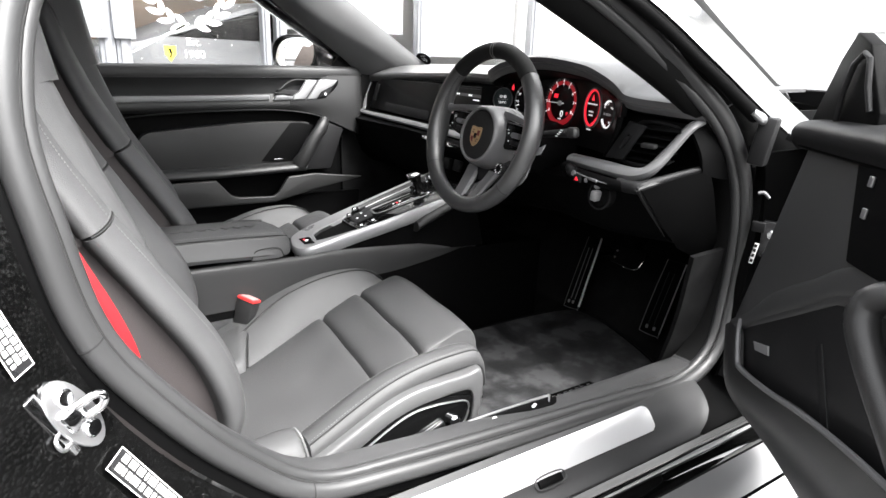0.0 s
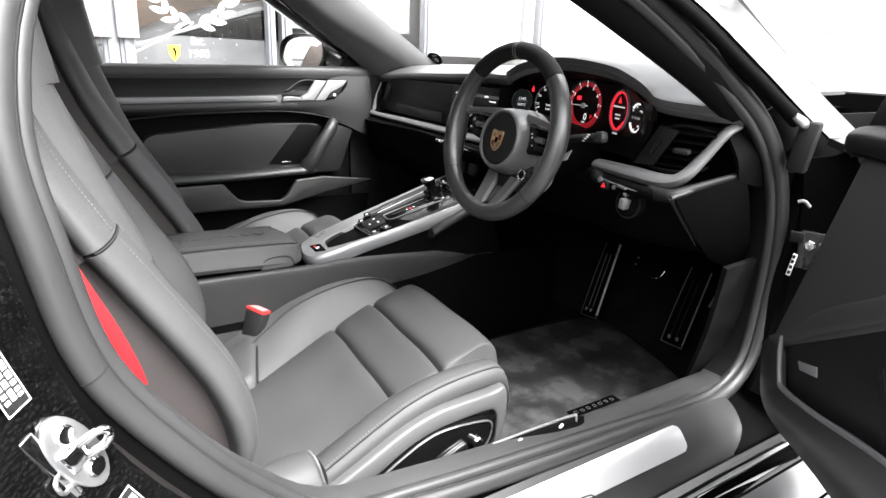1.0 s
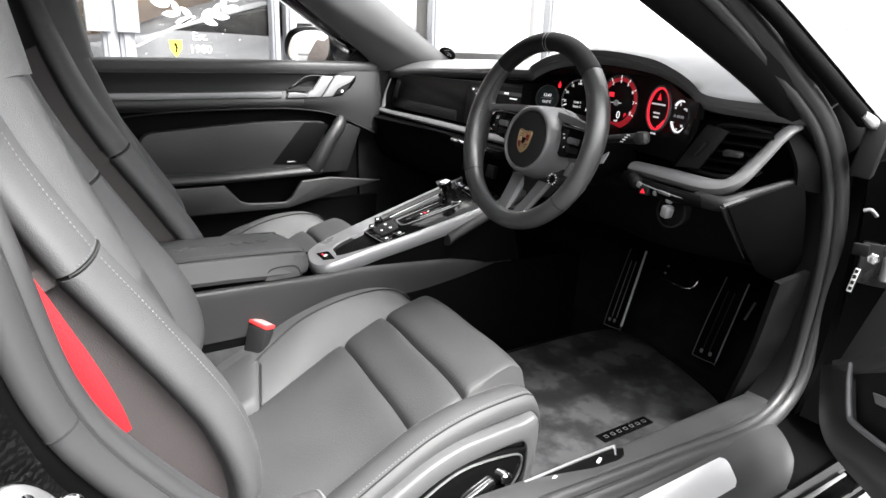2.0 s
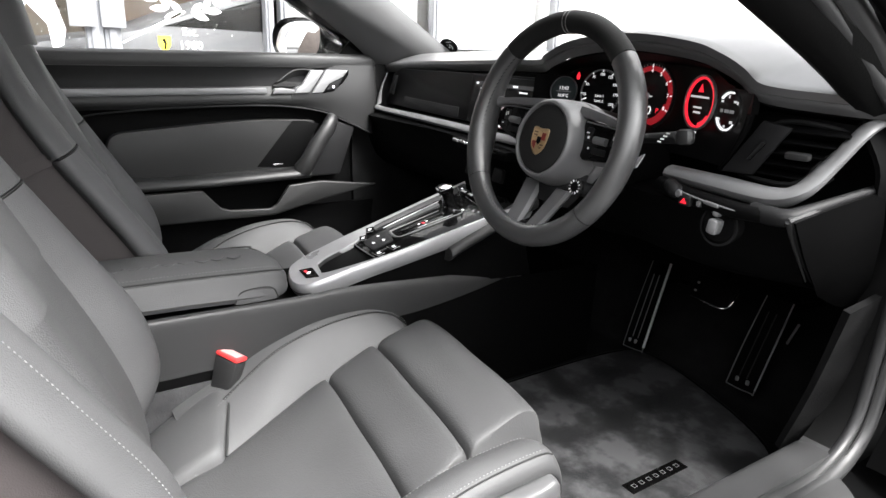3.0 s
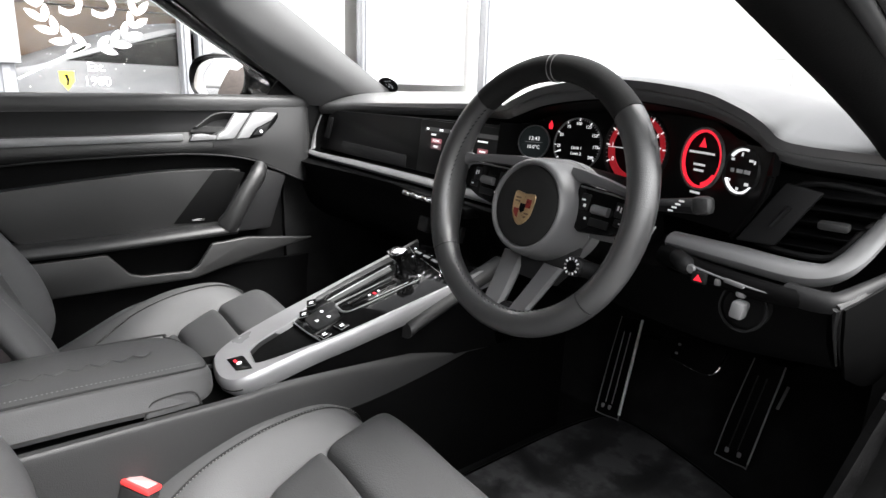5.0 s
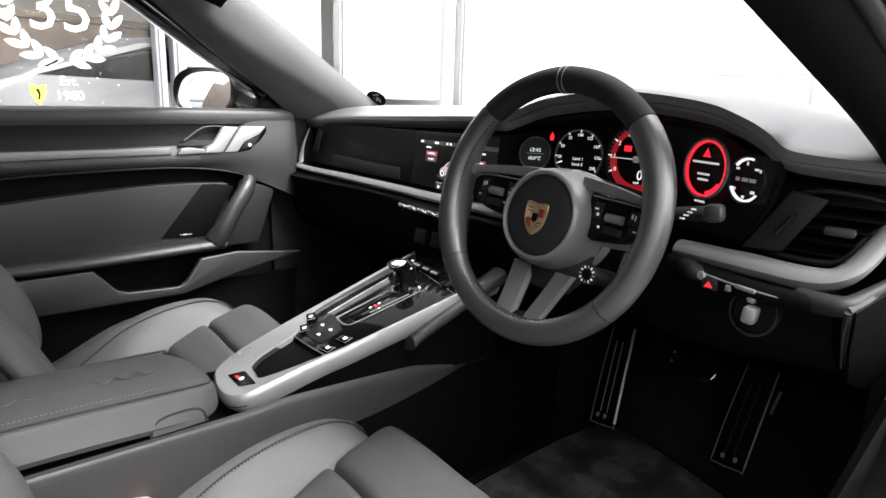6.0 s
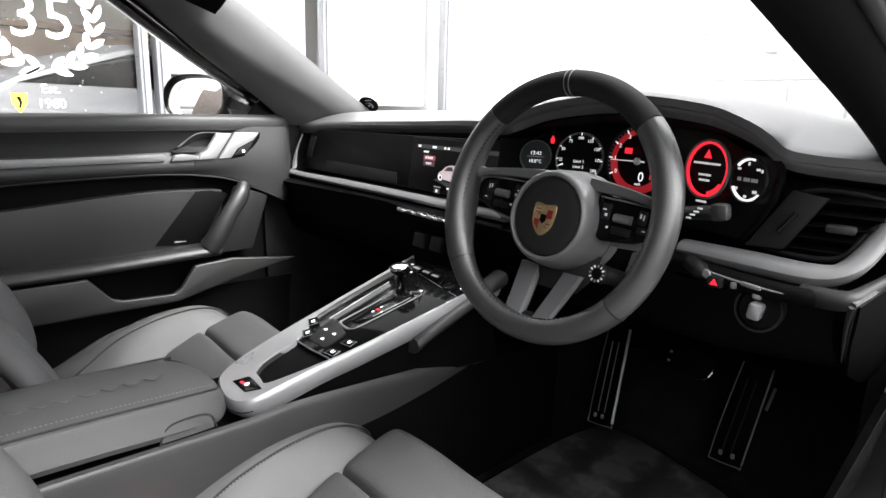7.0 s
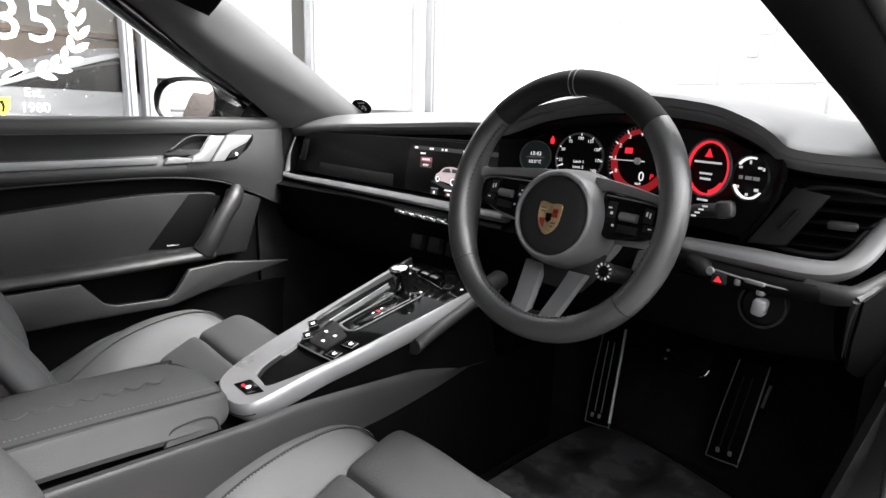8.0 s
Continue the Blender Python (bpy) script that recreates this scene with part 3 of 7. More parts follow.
part("front_wing", sheet([[(0.80, 0.34, 0.84), (0.86, 0.36, 0.80), (0.90, 0.38, 0.6), (0.90, 0.40, 0.3)], [(0.80, 0.8, 0.82), (0.9, 0.8, 0.78), (0.94, 0.8, 0.6), (0.93, 0.8, 0.3)], [(0.78, 1.8, 0.62), (0.88, 1.8, 0.58), (0.9, 1.8, 0.45), (0.88, 1.8, 0.3)]], 4, 4, 0.012), GLOSSPAINT, body)

# door opening: the seal runs round it, sill, rear jamb, front jamb and up the pillar
LOOP = [(0.60, -0.60, 1.17), (0.655, -0.735, 1.03), (0.695, -0.775, 0.90), (0.71, -0.762, 0.775), (0.71, -0.735, 0.66), (0.71, -0.674, 0.56), (0.71, -0.60, 0.47), (0.714, -0.51, 0.398), (0.717, -0.38, 0.379), (0.722, -0.17, 0.366), (0.724, 0.10, 0.351), (0.722, 0.264, 0.343), (0.720, 0.358, 0.390), (0.716, 0.388, 0.50), (0.720, 0.382, 0.64), (0.726, 0.336, 0.757), (0.732, 0.253, 0.849), (0.717, 0.153, 0.926), (0.69, -0.02, 1.034), (0.64, -0.22, 1.125), (0.60, -0.42, 1.17)]
def rim_sheet(din, dout, a=0, b=84):
    """A band beside the seal, from its inner to its outer offsets (across the loop, and outwards in x), from step a to step b of the loop."""
    p = line(LOOP, 4, True)
    mid = p.mean(0)
    rows = []
    for q in p[a : b + 1]:
        d = q - mid
        d[0] = 0
        d /= np.linalg.norm(d)
        rows.append([tuple(q + d * a + np.array([b, 0, 0])) for a, b in (din, *dout)])
    full = b - a >= 84
    return skin(thick_rings(rows, 0.004, full), True, not full, full)


def loop_line(a, b):
    """The seal's line set off across the loop by a and outwards in x by b."""
    p = np.array(LOOP)
    mid = p.mean(0)
    out = []
    for q in p:
        d = q - mid
        d[0] = 0
        d /= np.linalg.norm(d)
        out.append(tuple(q + d * a + np.array([b, 0, 0])))
    return out


seal = part("door_seal", tube(loop_line(0.006, 0.002), 0.0145, 12, True, 6, 1.0, (1, 0, 0)), RUBBER, body, "grey rubber door seal")
part("seal_ridge", tube(loop_line(-0.0105, -0.006), 0.0092, 10, True, 6, 1.0, (1, 0, 0)), RUBBER, seal)
part("seal_groove", tube(loop_line(-0.0075, 0.0045), 0.0024, 6, True, 6, 1.0, (1, 0, 0)), GROOVE, seal)
for k in (4, 7):
    q = [Vector(loop_line(0.006, 0.002)[k]), Vector(loop_line(0.006, 0.002)[k + 1])]
    part("seal_joint", disc(0.0151, tuple(q[0]), tuple(q[1] - q[0]), 0.0016, 0, 24), GROOVE, seal)
b1 = rim_sheet((0.012, -0.004), ((0.022, 0.004), (0.036, 0.004)))
part("seal_lip", b1, BLACK, body)
b2 = rim_sheet((-0.010, -0.006), ((-0.014, -0.022), (-0.006, -0.055)), 0, 46)
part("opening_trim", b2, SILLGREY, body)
# front stretch of the same trim, its shade put in as near black
part("opening_trim", rim_sheet((-0.010, -0.006), ((-0.014, -0.022), (-0.006, -0.055)), 46, 83), PILLARSHADE, body)
# rear jamb in black paint
JAMB = [[(0.70, -0.80, 0.98), (0.745, -0.86, 0.96), (0.80, -0.92, 0.94), (0.90, -1.0, 0.92)], [(0.725, -0.795, 0.80), (0.765, -0.84, 0.78), (0.82, -0.89, 0.76), (0.93, -0.97, 0.74)], [(0.725, -0.74, 0.60), (0.77, -0.785, 0.57), (0.825, -0.83, 0.54), (0.93, -0.90, 0.50)], [(0.725, -0.62, 0.44), (0.77, -0.66, 0.405), (0.82, -0.70, 0.37), (0.92, -0.76, 0.33)], [(0.725, -0.50, 0.365), (0.77, -0.50, 0.33), (0.815, -0.52, 0.30), (0.90, -0.56, 0.27)]]
part("rear_jamb", sheet(JAMB, 5, 4, 0.006), PAINT, body)
# front jamb
part("front_jamb", sheet([[(0.74, 0.36, 0.34), (0.80, 0.38, 0.33), (0.85, 0.42, 0.31), (0.90, 0.42, 0.29)], [(0.75, 0.40, 0.5), (0.80, 0.42, 0.5), (0.86, 0.45, 0.5), (0.90, 0.43, 0.5)], [(0.755, 0.39, 0.68), (0.81, 0.42, 0.68), (0.86, 0.44, 0.68), (0.89, 0.43, 0.68)], [(0.765, 0.34, 0.80), (0.80, 0.38, 0.81), (0.83, 0.40, 0.82), (0.86, 0.40, 0.82)]], 4, 4, 0.006), BLACK, body)
# sill: rubber-backed cover, bright plate, painted skirt
part("sill_cover", sheet([[(0.735, y, 0.352), (0.76, y, 0.335), (0.79, y, 0.30), (0.815, y + 0.01, 0.285)] for y in (-0.55, -0.3, 0.0, 0.17)] + [[(0.735, 0.25, 0.350), (0.76, 0.248, 0.334), (0.787, 0.24, 0.306), (0.807, 0.222, 0.291)], [(0.736, 0.285, 0.347), (0.76, 0.282, 0.333), (0.785, 0.27, 0.314), (0.798, 0.25, 0.30)]], 4, 4, 0.01), SILLCAP, body)
part("sill_notch", box(0.784, -0.142, 0.309, 0.014, 0.05, 0.006, 0.0025, (0, 48, 0)), BLACK, body)
part("notch_rim", tube([(0.7795, -0.168, 0.3165), (0.791, -0.168, 0.3035), (0.791, -0.116, 0.3035), (0.7795, -0.116, 0.3165)], 0.0015, 6, True, 4), SILLCAP, body)
part("sill_plate", sheet([[(0.748 + e, y, 0.3475 - 0.7 * e), (0.762, y, 0.3375), (0.782 - e, y, 0.3145 + 1.1 * e)] for y, e in ((-0.5, 0), (-0.2, 0), (0.0, 0), (0.10, 0), (0.113, 0.0015), (0.1195, 0.005), (0.121, 0.009))], 4, 4, 0.004), PLATE, body, "bright brushed sill plate")
part("side_skirt", sheet([[(0.818, y, 0.292), (0.828, y, 0.272), (0.85, y, 0.262), (0.862, y, 0.25)] for y in (-0.7, -0.3, 0.1, 0.4, 0.6)], 4, 5, 0.01), GLOSSPAINT, body)
# white sky streak on the black skirt, laid on as a pale tube
part("skirt_streak", tube([(0.832, y, 0.2755) for y in (-0.3, 0.0, 0.2, 0.36)], [0.001, 0.0025, 0.004, 0.003], 8), BLADE, body)
# sky sheen of the glossy black skirt, put in as two grey bands
part("skirt_sheen", sheet([[(0.862, y, 0.252), (0.890, y, 0.238), (0.912, y, 0.222)] for y in (-0.7, 0.0, 0.6)], 3, 4, -0.008), LEDGE, body, "black skirt's sky reflection, put in as a satin grey band")
part("skirt_sheen", sheet([[(0.914, y, 0.212), (0.93, y, 0.204), (0.945, y, 0.192)] for y in (-0.7, 0.0, 0.6)], 3, 4, -0.008), BLADE, body)
part("skirt_underside", sheet([[(0.945, y, 0.185), (0.92, y, 0.15), (0.85, y, 0.14)] for y in (-0.7, 0.0, 0.6)], 3, 3, 0.008), BLACK, body)
part("sill_end", sheet([[(0.70, y, 0.335), (0.75, y + 0.01, 0.30), (0.80, y + 0.02, 0.275), (0.825, y + 0.02, 0.262)] for y in (0.22, 0.35, 0.48)], 3, 3, 0.008), BLACK, body)
# inner sill top with its stowage slot
part("inner_sill", sheet([[(0.636 + e, y, 0.26), (0.644 + e, y, 0.345), (0.658 + e, y, 0.364), (0.714, y, 0.368)] for y, e in ((-0.55, 0.0), (-0.3, 0.002), (0.0, 0.010), (0.3, 0.014))], 4, 4, 0.01), SILLGREY, body)
# no recess: a raised black plate carries the slot's shade
slot = part("sill_slot", slab([tuple(p) for p in line([(0.671, -0.214), (0.677, -0.226), (0.688, -0.222), (0.697, -0.10), (0.697, -0.062), (0.690, -0.048), (0.676, -0.056)], 2, True)], (0, 0, 0.3750), (1, 0, 0), (0, 1, 0), 0.0040, 0.001), BLACK, body, "slot in the inner sill, its shaded depth put in as a black plate")
for y in (-0.183, -0.098):
    part("slot_clip", box(0.685 + 0.03 * (y + 0.183), y, 0.3800, 0.005, 0.013, 0.003, 0.0012, (0, 0, 25)), WHITEINK, slot)
part("slot_rim", tube([(0.6695, -0.224, 0.3790), (0.6710, -0.15, 0.3795), (0.6735, -0.060, 0.3795), (0.677, -0.054, 0.3795), (0.690, -0.066, 0.3790)], [0.0022, 0.0024, 0.0024, 0.0020, 0.0014], 8), SILVER, slot)
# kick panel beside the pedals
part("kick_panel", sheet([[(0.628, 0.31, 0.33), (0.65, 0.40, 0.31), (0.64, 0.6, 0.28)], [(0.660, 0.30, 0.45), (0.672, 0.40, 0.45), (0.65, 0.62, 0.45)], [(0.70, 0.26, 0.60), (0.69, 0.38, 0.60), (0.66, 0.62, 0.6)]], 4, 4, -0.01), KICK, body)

part("wing_crest", loft([[(x + r * 1.3 * math.cos(a), y, z + r * math.sin(a)) for a in np.linspace(0, 5.4, 8)] for x, y, z, r in ((0.40, 0.92, 0.885, 0.004), (0.44, 0.86, 0.892, 0.016), (0.50, 0.80, 0.888, 0.022), (0.55, 0.76, 0.875, 0.012), (0.56, 0.75, 0.868, 0.003))], 4, 3), GLOSSPAINT, body)
for a, b, r in ((0.052, 0.012, 0.0035), (0.066, 0.022, 0.002), (0.088, 0.038, 0.003)):
    p = loop_line(a, b)[2:9]
    part("jamb_ridge", tube(p, r, 6, False, 5), JAMBEDGE, body)

# striker and the labels on the jamb
striker = thing("door_striker", (0.744, -0.766, 0.57), "bright steel door striker bolted to the jamb", "striker")
SU = Vector((-0.05, 0.45, -0.89)).normalized()
SV = Vector((0.76, 0.59, 0.26)).cross(SU).normalized()
SN = SU.cross(SV)
SC = Vector((0.744, -0.766, 0.603))


def sp(a, b, c):
    return tuple(SC + (SU * a + SV * b + SN * c) * 0.82)


part("base_plate", slab([(0.043 * math.cos(q), 0.021 * math.sin(q)) for q in np.linspace(0, 6.02, 24)], sp(0, 0, 0), SU, SV, 0.006, 0.002), SILVER, striker)
part("back_plate", slab([(-0.045, -0.026), (0.03, -0.026), (0.03, -0.018), (-0.045, -0.012)], sp(0, 0, 0), SU, SV, 0.003, 0.001), CHROME, striker)
part("loop", tube([sp(-0.012, -0.004, 0.004), sp(-0.010, 0.004, 0.016), sp(-0.012, 0.018, 0.030), sp(-0.004, 0.024, 0.034), sp(0.006, 0.018, 0.030), sp(0.008, 0.004, 0.016), sp(0.008, -0.004, 0.004)], 0.0042, 10), CHROME, striker)
part("wedge", slab([(-0.012, -0.012), (0.012, -0.012), (0.010, 0.012), (-0.010, 0.012)], sp(-0.002, -0.006, 0.005), SU, SV, 0.010, 0.004), CHROME, striker)
for a in (-0.026, 0.028):
    bolt = part("bolt", disc(0.0095, sp(a, 0.002, 0.005), SN, 0.006, 0.002, 16), CHROME, striker)
    part("socket", disc(0.0045, sp(a, 0.002, 0.0105), SN, 0.0008, 0, 6), BLACK, bolt)
part("wire_guard", tube([sp(0.0, -0.026, 0.002), sp(0.004, -0.038, 0.006), sp(0.018, -0.038, 0.006), sp(0.022, -0.022, 0.002)], 0.0022, 6), SILVER, striker)


def jamb_label(name, label, a, d, b, wide, tall, rows_, seed):
    """A sticker with barred lines of writing; a: its upper left corner, d: along it, b: down it."""
    t = thing(name, a, label, "label", "jamb labels")
    u = Vector(d).normalized()
    n = u.cross(Vector(b)).normalized()
    n = n if n.x > 0 else -n
    v = n.cross(u)
    v = v if v.dot(Vector(b)) > 0 else -v
    o = Vector(a) + n * 0.0035
    flip = u.cross(v).dot(n) < 0
    def piece(x0, y0, x1, y1, h):
        pts = [(x0, y0), (x1, y0), (x1, y1), (x0, y1)]
        return slab(pts[::-1] if flip else pts, o + n * h, u, v, 0.0004 if not flip else -0.0004)
    part("backing", piece(0, 0, wide, tall, 0), JAMBEDGE, t)
    for x0, y0, x1, y1 in ((0, 0, wide, 0.0012), (0, tall - 0.0012, wide, tall), (0, 0, 0.0012, tall), (wide - 0.0012, 0, wide, tall)):
        part("border", piece(x0, y0, x1, y1, 0.0006), PALE, t)
    rng = random.Random(seed)
    for k in range(rows_):
        y0 = tall * (0.12 + 0.80 * k / rows_)
        x = 0.008
        while x < wide - 0.012:
            w = rng.uniform(0.003, 0.011)
            part("writing_bar", piece(x, y0, min(x + w, wide - 0.004), y0 + tall * 0.58 / rows_, 0.0008), PALE, t)
            x += w + rng.uniform(0.0015, 0.003)
    return t


jamb_label("jamb_label", "black label with pale barred writing on the jamb", (0.742, -0.729, 0.553), (0.002, 0.023, -0.037), (0.013, -0.007, -0.02), 0.13, 0.027, 2, 5)
jamb_label("jamb_label", "white label with dense barred writing on the jamb", (0.752, -0.817, 0.747), (-0.003, 0.016, -0.051), (0.010, -0.008, -0.012), 0.085, 0.024, 3, 8)

# rain on the black paint of the jamb
rng = random.Random(3)


def drops(rows, count, r0, r1, proud, seed):
    """Small flat drops scattered over the sheet that the rows span."""
    a = [line(q, 6) for q in rows]
    cols = [line([ring[j] for ring in a], 6) for j in range(len(a[0]))]
    g = np.array([[cols[j][i] for j in range(len(a[0]))] for i in range(len(cols[0]))])
    r = random.Random(seed)
    bm = bmesh.new()
    for _ in range(count):
        i, j, s, t = r.randrange(g.shape[0] - 1), r.randrange(g.shape[1] - 1), r.random(), r.random()
        p = Vector(g[i, j] * (1 - s) * (1 - t) + g[i + 1, j] * s * (1 - t) + g[i, j + 1] * (1 - s) * t + g[i + 1, j + 1] * s * t)
        u = Vector(g[i + 1, j] - g[i, j]).normalized()
        n = u.cross(Vector(g[i, j + 1] - g[i, j])).normalized() * proud
        v = n.cross(u).normalized()
        rad = r0 + (r1 - r0) * r.random() ** 3
        k = 7
        ring = [bm.verts.new(p + n * 0.0004 + (u * math.cos(6.283 * q / k) + v * math.sin(6.283 * q / k)) * rad * r.uniform(0.5, 1.4)) for q in range(k)]
        top = bm.verts.new(p + n.normalized() * rad * 0.35)
        for q in range(k):
            bm.faces.new((ring[q], ring[(q + 1) % k], top))
    return bm


part("water_film", drops(JAMB, 3600, 0.0004, 0.0017, -1, 4), WATER, body)
part("rain_film", drops([[(x, y - 0.003, z - 0.001) for x, y, z in r] for r in SCREENROWS], 2800, 0.0007, 0.0026, -1, 6), RAIN, body).visible_shadow = False


# ---- outer shell of the car ----
QUARTER = [(-0.98, 0.90, 0.955, 0.97), (-1.25, 0.945, 0.93, 0.99), (-1.6, 0.93, 0.90, 1.0), (-1.95, 0.87, 0.84, 0.93), (-2.2, 0.76, 0.76, 0.80)]
for side in (-1, 1):
    rows = [[(side * 0.60, y - 0.02, min(1.10, r + 0.1)), (side * 0.74, y - 0.01, r), (side * (w - 0.06), y, z - 0.08), (side * w, y, z - 0.25), (side * (w - 0.01), y, 0.42), (side * (w - 0.05), y, 0.24)] for y, w, z, r in QUARTER]
    part("rear_quarter", sheet(rows, 4, 4, 0.01 * side), GLOSSPAINT, body)
part("front_wing", sheet([[(-0.80, 0.34, 0.84), (-0.86, 0.36, 0.80), (-0.90, 0.38, 0.6), (-0.90, 0.40, 0.3)], [(-0.80, 0.8, 0.82), (-0.9, 0.8, 0.78), (-0.94, 0.8, 0.6), (-0.93, 0.8, 0.3)], [(-0.78, 1.8, 0.62), (-0.88, 1.8, 0.58), (-0.9, 1.8, 0.45), (-0.88, 1.8, 0.3)]], 4, 4, -0.012), GLOSSPAINT, body)
part("side_skirt", sheet([[(-0.82, y, 0.29), (-0.88, y, 0.26), (-0.89, y, 0.2), (-0.84, y, 0.14)] for y in (-0.9, 0.0, 0.6)], 3, 4, -0.01), GLOSSPAINT, body)
part("rear_window", sheet([[(x, -1.42, 1.10 - 0.25 * x * x), (x, -1.75, 0.98 - 0.2 * x * x), (x, -2.0, 0.87 - 0.15 * x * x)] for x in (-0.55, -0.28, 0.0, 0.28, 0.55)], 4, 4, 0.006), SCREEN, body)
part("engine_lid", sheet([[(x, -1.98, 0.875 - 0.15 * x * x), (x, -2.12, 0.82 - 0.12 * x * x), (x, -2.26, 0.76 - 0.1 * x * x)] for x in (-0.72, -0.36, 0.0, 0.36, 0.72)], 4, 4, 0.01), GLOSSPAINT, body)
part("rear_bumper", sheet([[(x, -2.20 + 0.22 * x * x, 0.77), (x, -2.30 + 0.25 * x * x, 0.66), (x, -2.32 + 0.26 * x * x, 0.45), (x, -2.22 + 0.25 * x * x, 0.24)] for x in (-0.86, -0.5, 0.0, 0.5, 0.86)], 4, 4, -0.012), GLOSSPAINT, body)
part("light_bar", tube([(x, -2.285 + 0.24 * x * x, 0.68) for x in (-0.8, -0.4, 0.0, 0.4, 0.8)], 0.018, 8), REDCAP, body, "dark red rear light bar")
part("front_bumper", sheet([[(x, 1.97 - 0.35 * x * x, 0.61 - 0.05 * x * x), (x, 2.10 - 0.40 * x * x, 0.5), (x, 2.12 - 0.40 * x * x, 0.32), (x, 2.04 - 0.38 * x * x, 0.16)] for x in (-0.86, -0.5, 0.0, 0.5, 0.86)], 4, 4, 0.012), GLOSSPAINT, body)
part("underbody", box(0, -0.1, 0.175, 1.5, 3.9, 0.03, 0.01), BLACK, body)
for side in (-1, 1):
    lamp = part("headlight", loft([[(side * 0.70 + r * math.cos(a), y, z + r * math.sin(a)) for a in np.linspace(0, 5.5, 10)] for y, z, r in ((1.50, 0.66, 0.06), (1.62, 0.65, 0.11), (1.74, 0.60, 0.11), (1.80, 0.57, 0.07))], 3, 2), SILVER, body)
    for y, w in ((1.25, 0.245), (-1.20, 0.30)):
        x0 = side * 0.80
        k = 36
        tyre = skin([[(x0 + a * w / 2, y + r * math.cos(2 * math.pi * i / k), 0.345 + r * math.sin(2 * math.pi * i / k)) for a, r in ((-1, 0.25), (-1, 0.32), (-0.8, 0.34), (0.8, 0.34), (1, 0.32), (1, 0.25))] for i in range(k)], True, False, True)
        wheel_part = part("wheel", tyre, BLACK, body)
        part("rim", join(disc(0.075, (x0 + side * 0.07, y, 0.345), (side, 0, 0), 0.03, 0.01), annulus(0.225, 0.255, (x0 + side * (w / 2 - 0.01), y, 0.345), (0, 1, 0), (0, 0, 1), 0.012), *[box(x0 + side * 0.085, y + 0.15 * math.cos(q), 0.345 + 0.15 * math.sin(q), 0.02, 0.17, 0.03, 0.004, (math.degrees(q), 0, 0)) for q in [2 * math.pi * i / 10 for i in range(10)]]), SILVER, wheel_part)


# ---- dashboard ----
dash = thing("dashboard", (0, 0.45, 0.62), "black and dark grey dashboard with a curved instrument hood", "dashboard")
# x, lip y, lip z, crown height behind the lip
LIP = [(-0.72, 0.315, 0.868, 0.888), (-0.5, 0.31, 0.882, 0.903), (-0.25, 0.30, 0.892, 0.91), (-0.05, 0.28, 0.900, 0.915), (0.08, 0.24, 0.903, 0.918), (0.16, 0.185, 0.914, 0.924), (0.25, 0.158, 0.936, 0.940), (0.37, 0.15, 0.948, 0.950), (0.48, 0.155, 0.938, 0.944), (0.530, 0.160, 0.922, 0.934), (0.558, 0.166, 0.906, 0.924), (0.578, 0.170, 0.890, 0.917), (0.605, 0.176, 0.884, 0.912), (0.645, 0.185, 0.881, 0.907), (0.69, 0.20, 0.878, 0.902), (0.735, 0.24, 0.874, 0.896)]
rows = []
for x, y, z, c in LIP:
    e = 0.50 + 0.14 * (1 - (x / 0.72) ** 2)
    rows.append([(x, y + 0.035, z - 0.022), (x, y + 0.008, z - 0.018), (x, y, z - 0.006), (x, y + 0.01, z + 0.003), (x, 0.5 * y + 0.5 * e - 0.03, c + 0.004), (x, e, 0.905 + 0.01 * (1 - (x / 0.72) ** 2))])
part("top_pad", sheet([r[1:] for r in rows], 5, 5, 0.006), DASHTOP, dash, "dark grey padded dash top")
# black sheet under the lip: the hood's shade put in as colour
part("hood_shade", sheet([[(x, y + 0.075, z - 0.034), (x, y + 0.035, z - 0.027), (x, y + 0.009, z - 0.020)] for x, y, z, c in LIP], 5, 4, 0.004), BLACK, dash)
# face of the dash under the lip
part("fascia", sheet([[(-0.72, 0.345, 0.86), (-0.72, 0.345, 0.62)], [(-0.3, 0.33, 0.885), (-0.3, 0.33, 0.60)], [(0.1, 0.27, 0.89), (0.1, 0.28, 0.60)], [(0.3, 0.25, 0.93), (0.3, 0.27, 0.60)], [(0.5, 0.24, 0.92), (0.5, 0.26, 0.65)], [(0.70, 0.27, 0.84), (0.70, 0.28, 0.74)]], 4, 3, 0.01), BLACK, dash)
# lower dash in near-zero black, which carries the shade under it
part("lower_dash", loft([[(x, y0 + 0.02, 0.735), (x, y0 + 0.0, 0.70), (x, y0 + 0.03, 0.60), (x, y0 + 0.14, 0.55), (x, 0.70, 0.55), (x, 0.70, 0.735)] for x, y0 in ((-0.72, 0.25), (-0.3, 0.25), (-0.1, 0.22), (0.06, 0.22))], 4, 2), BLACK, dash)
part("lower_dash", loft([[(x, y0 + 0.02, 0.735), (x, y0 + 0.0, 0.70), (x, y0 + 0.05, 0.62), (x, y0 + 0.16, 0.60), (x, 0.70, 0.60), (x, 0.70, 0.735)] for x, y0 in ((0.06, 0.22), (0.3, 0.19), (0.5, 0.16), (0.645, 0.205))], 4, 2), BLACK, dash)
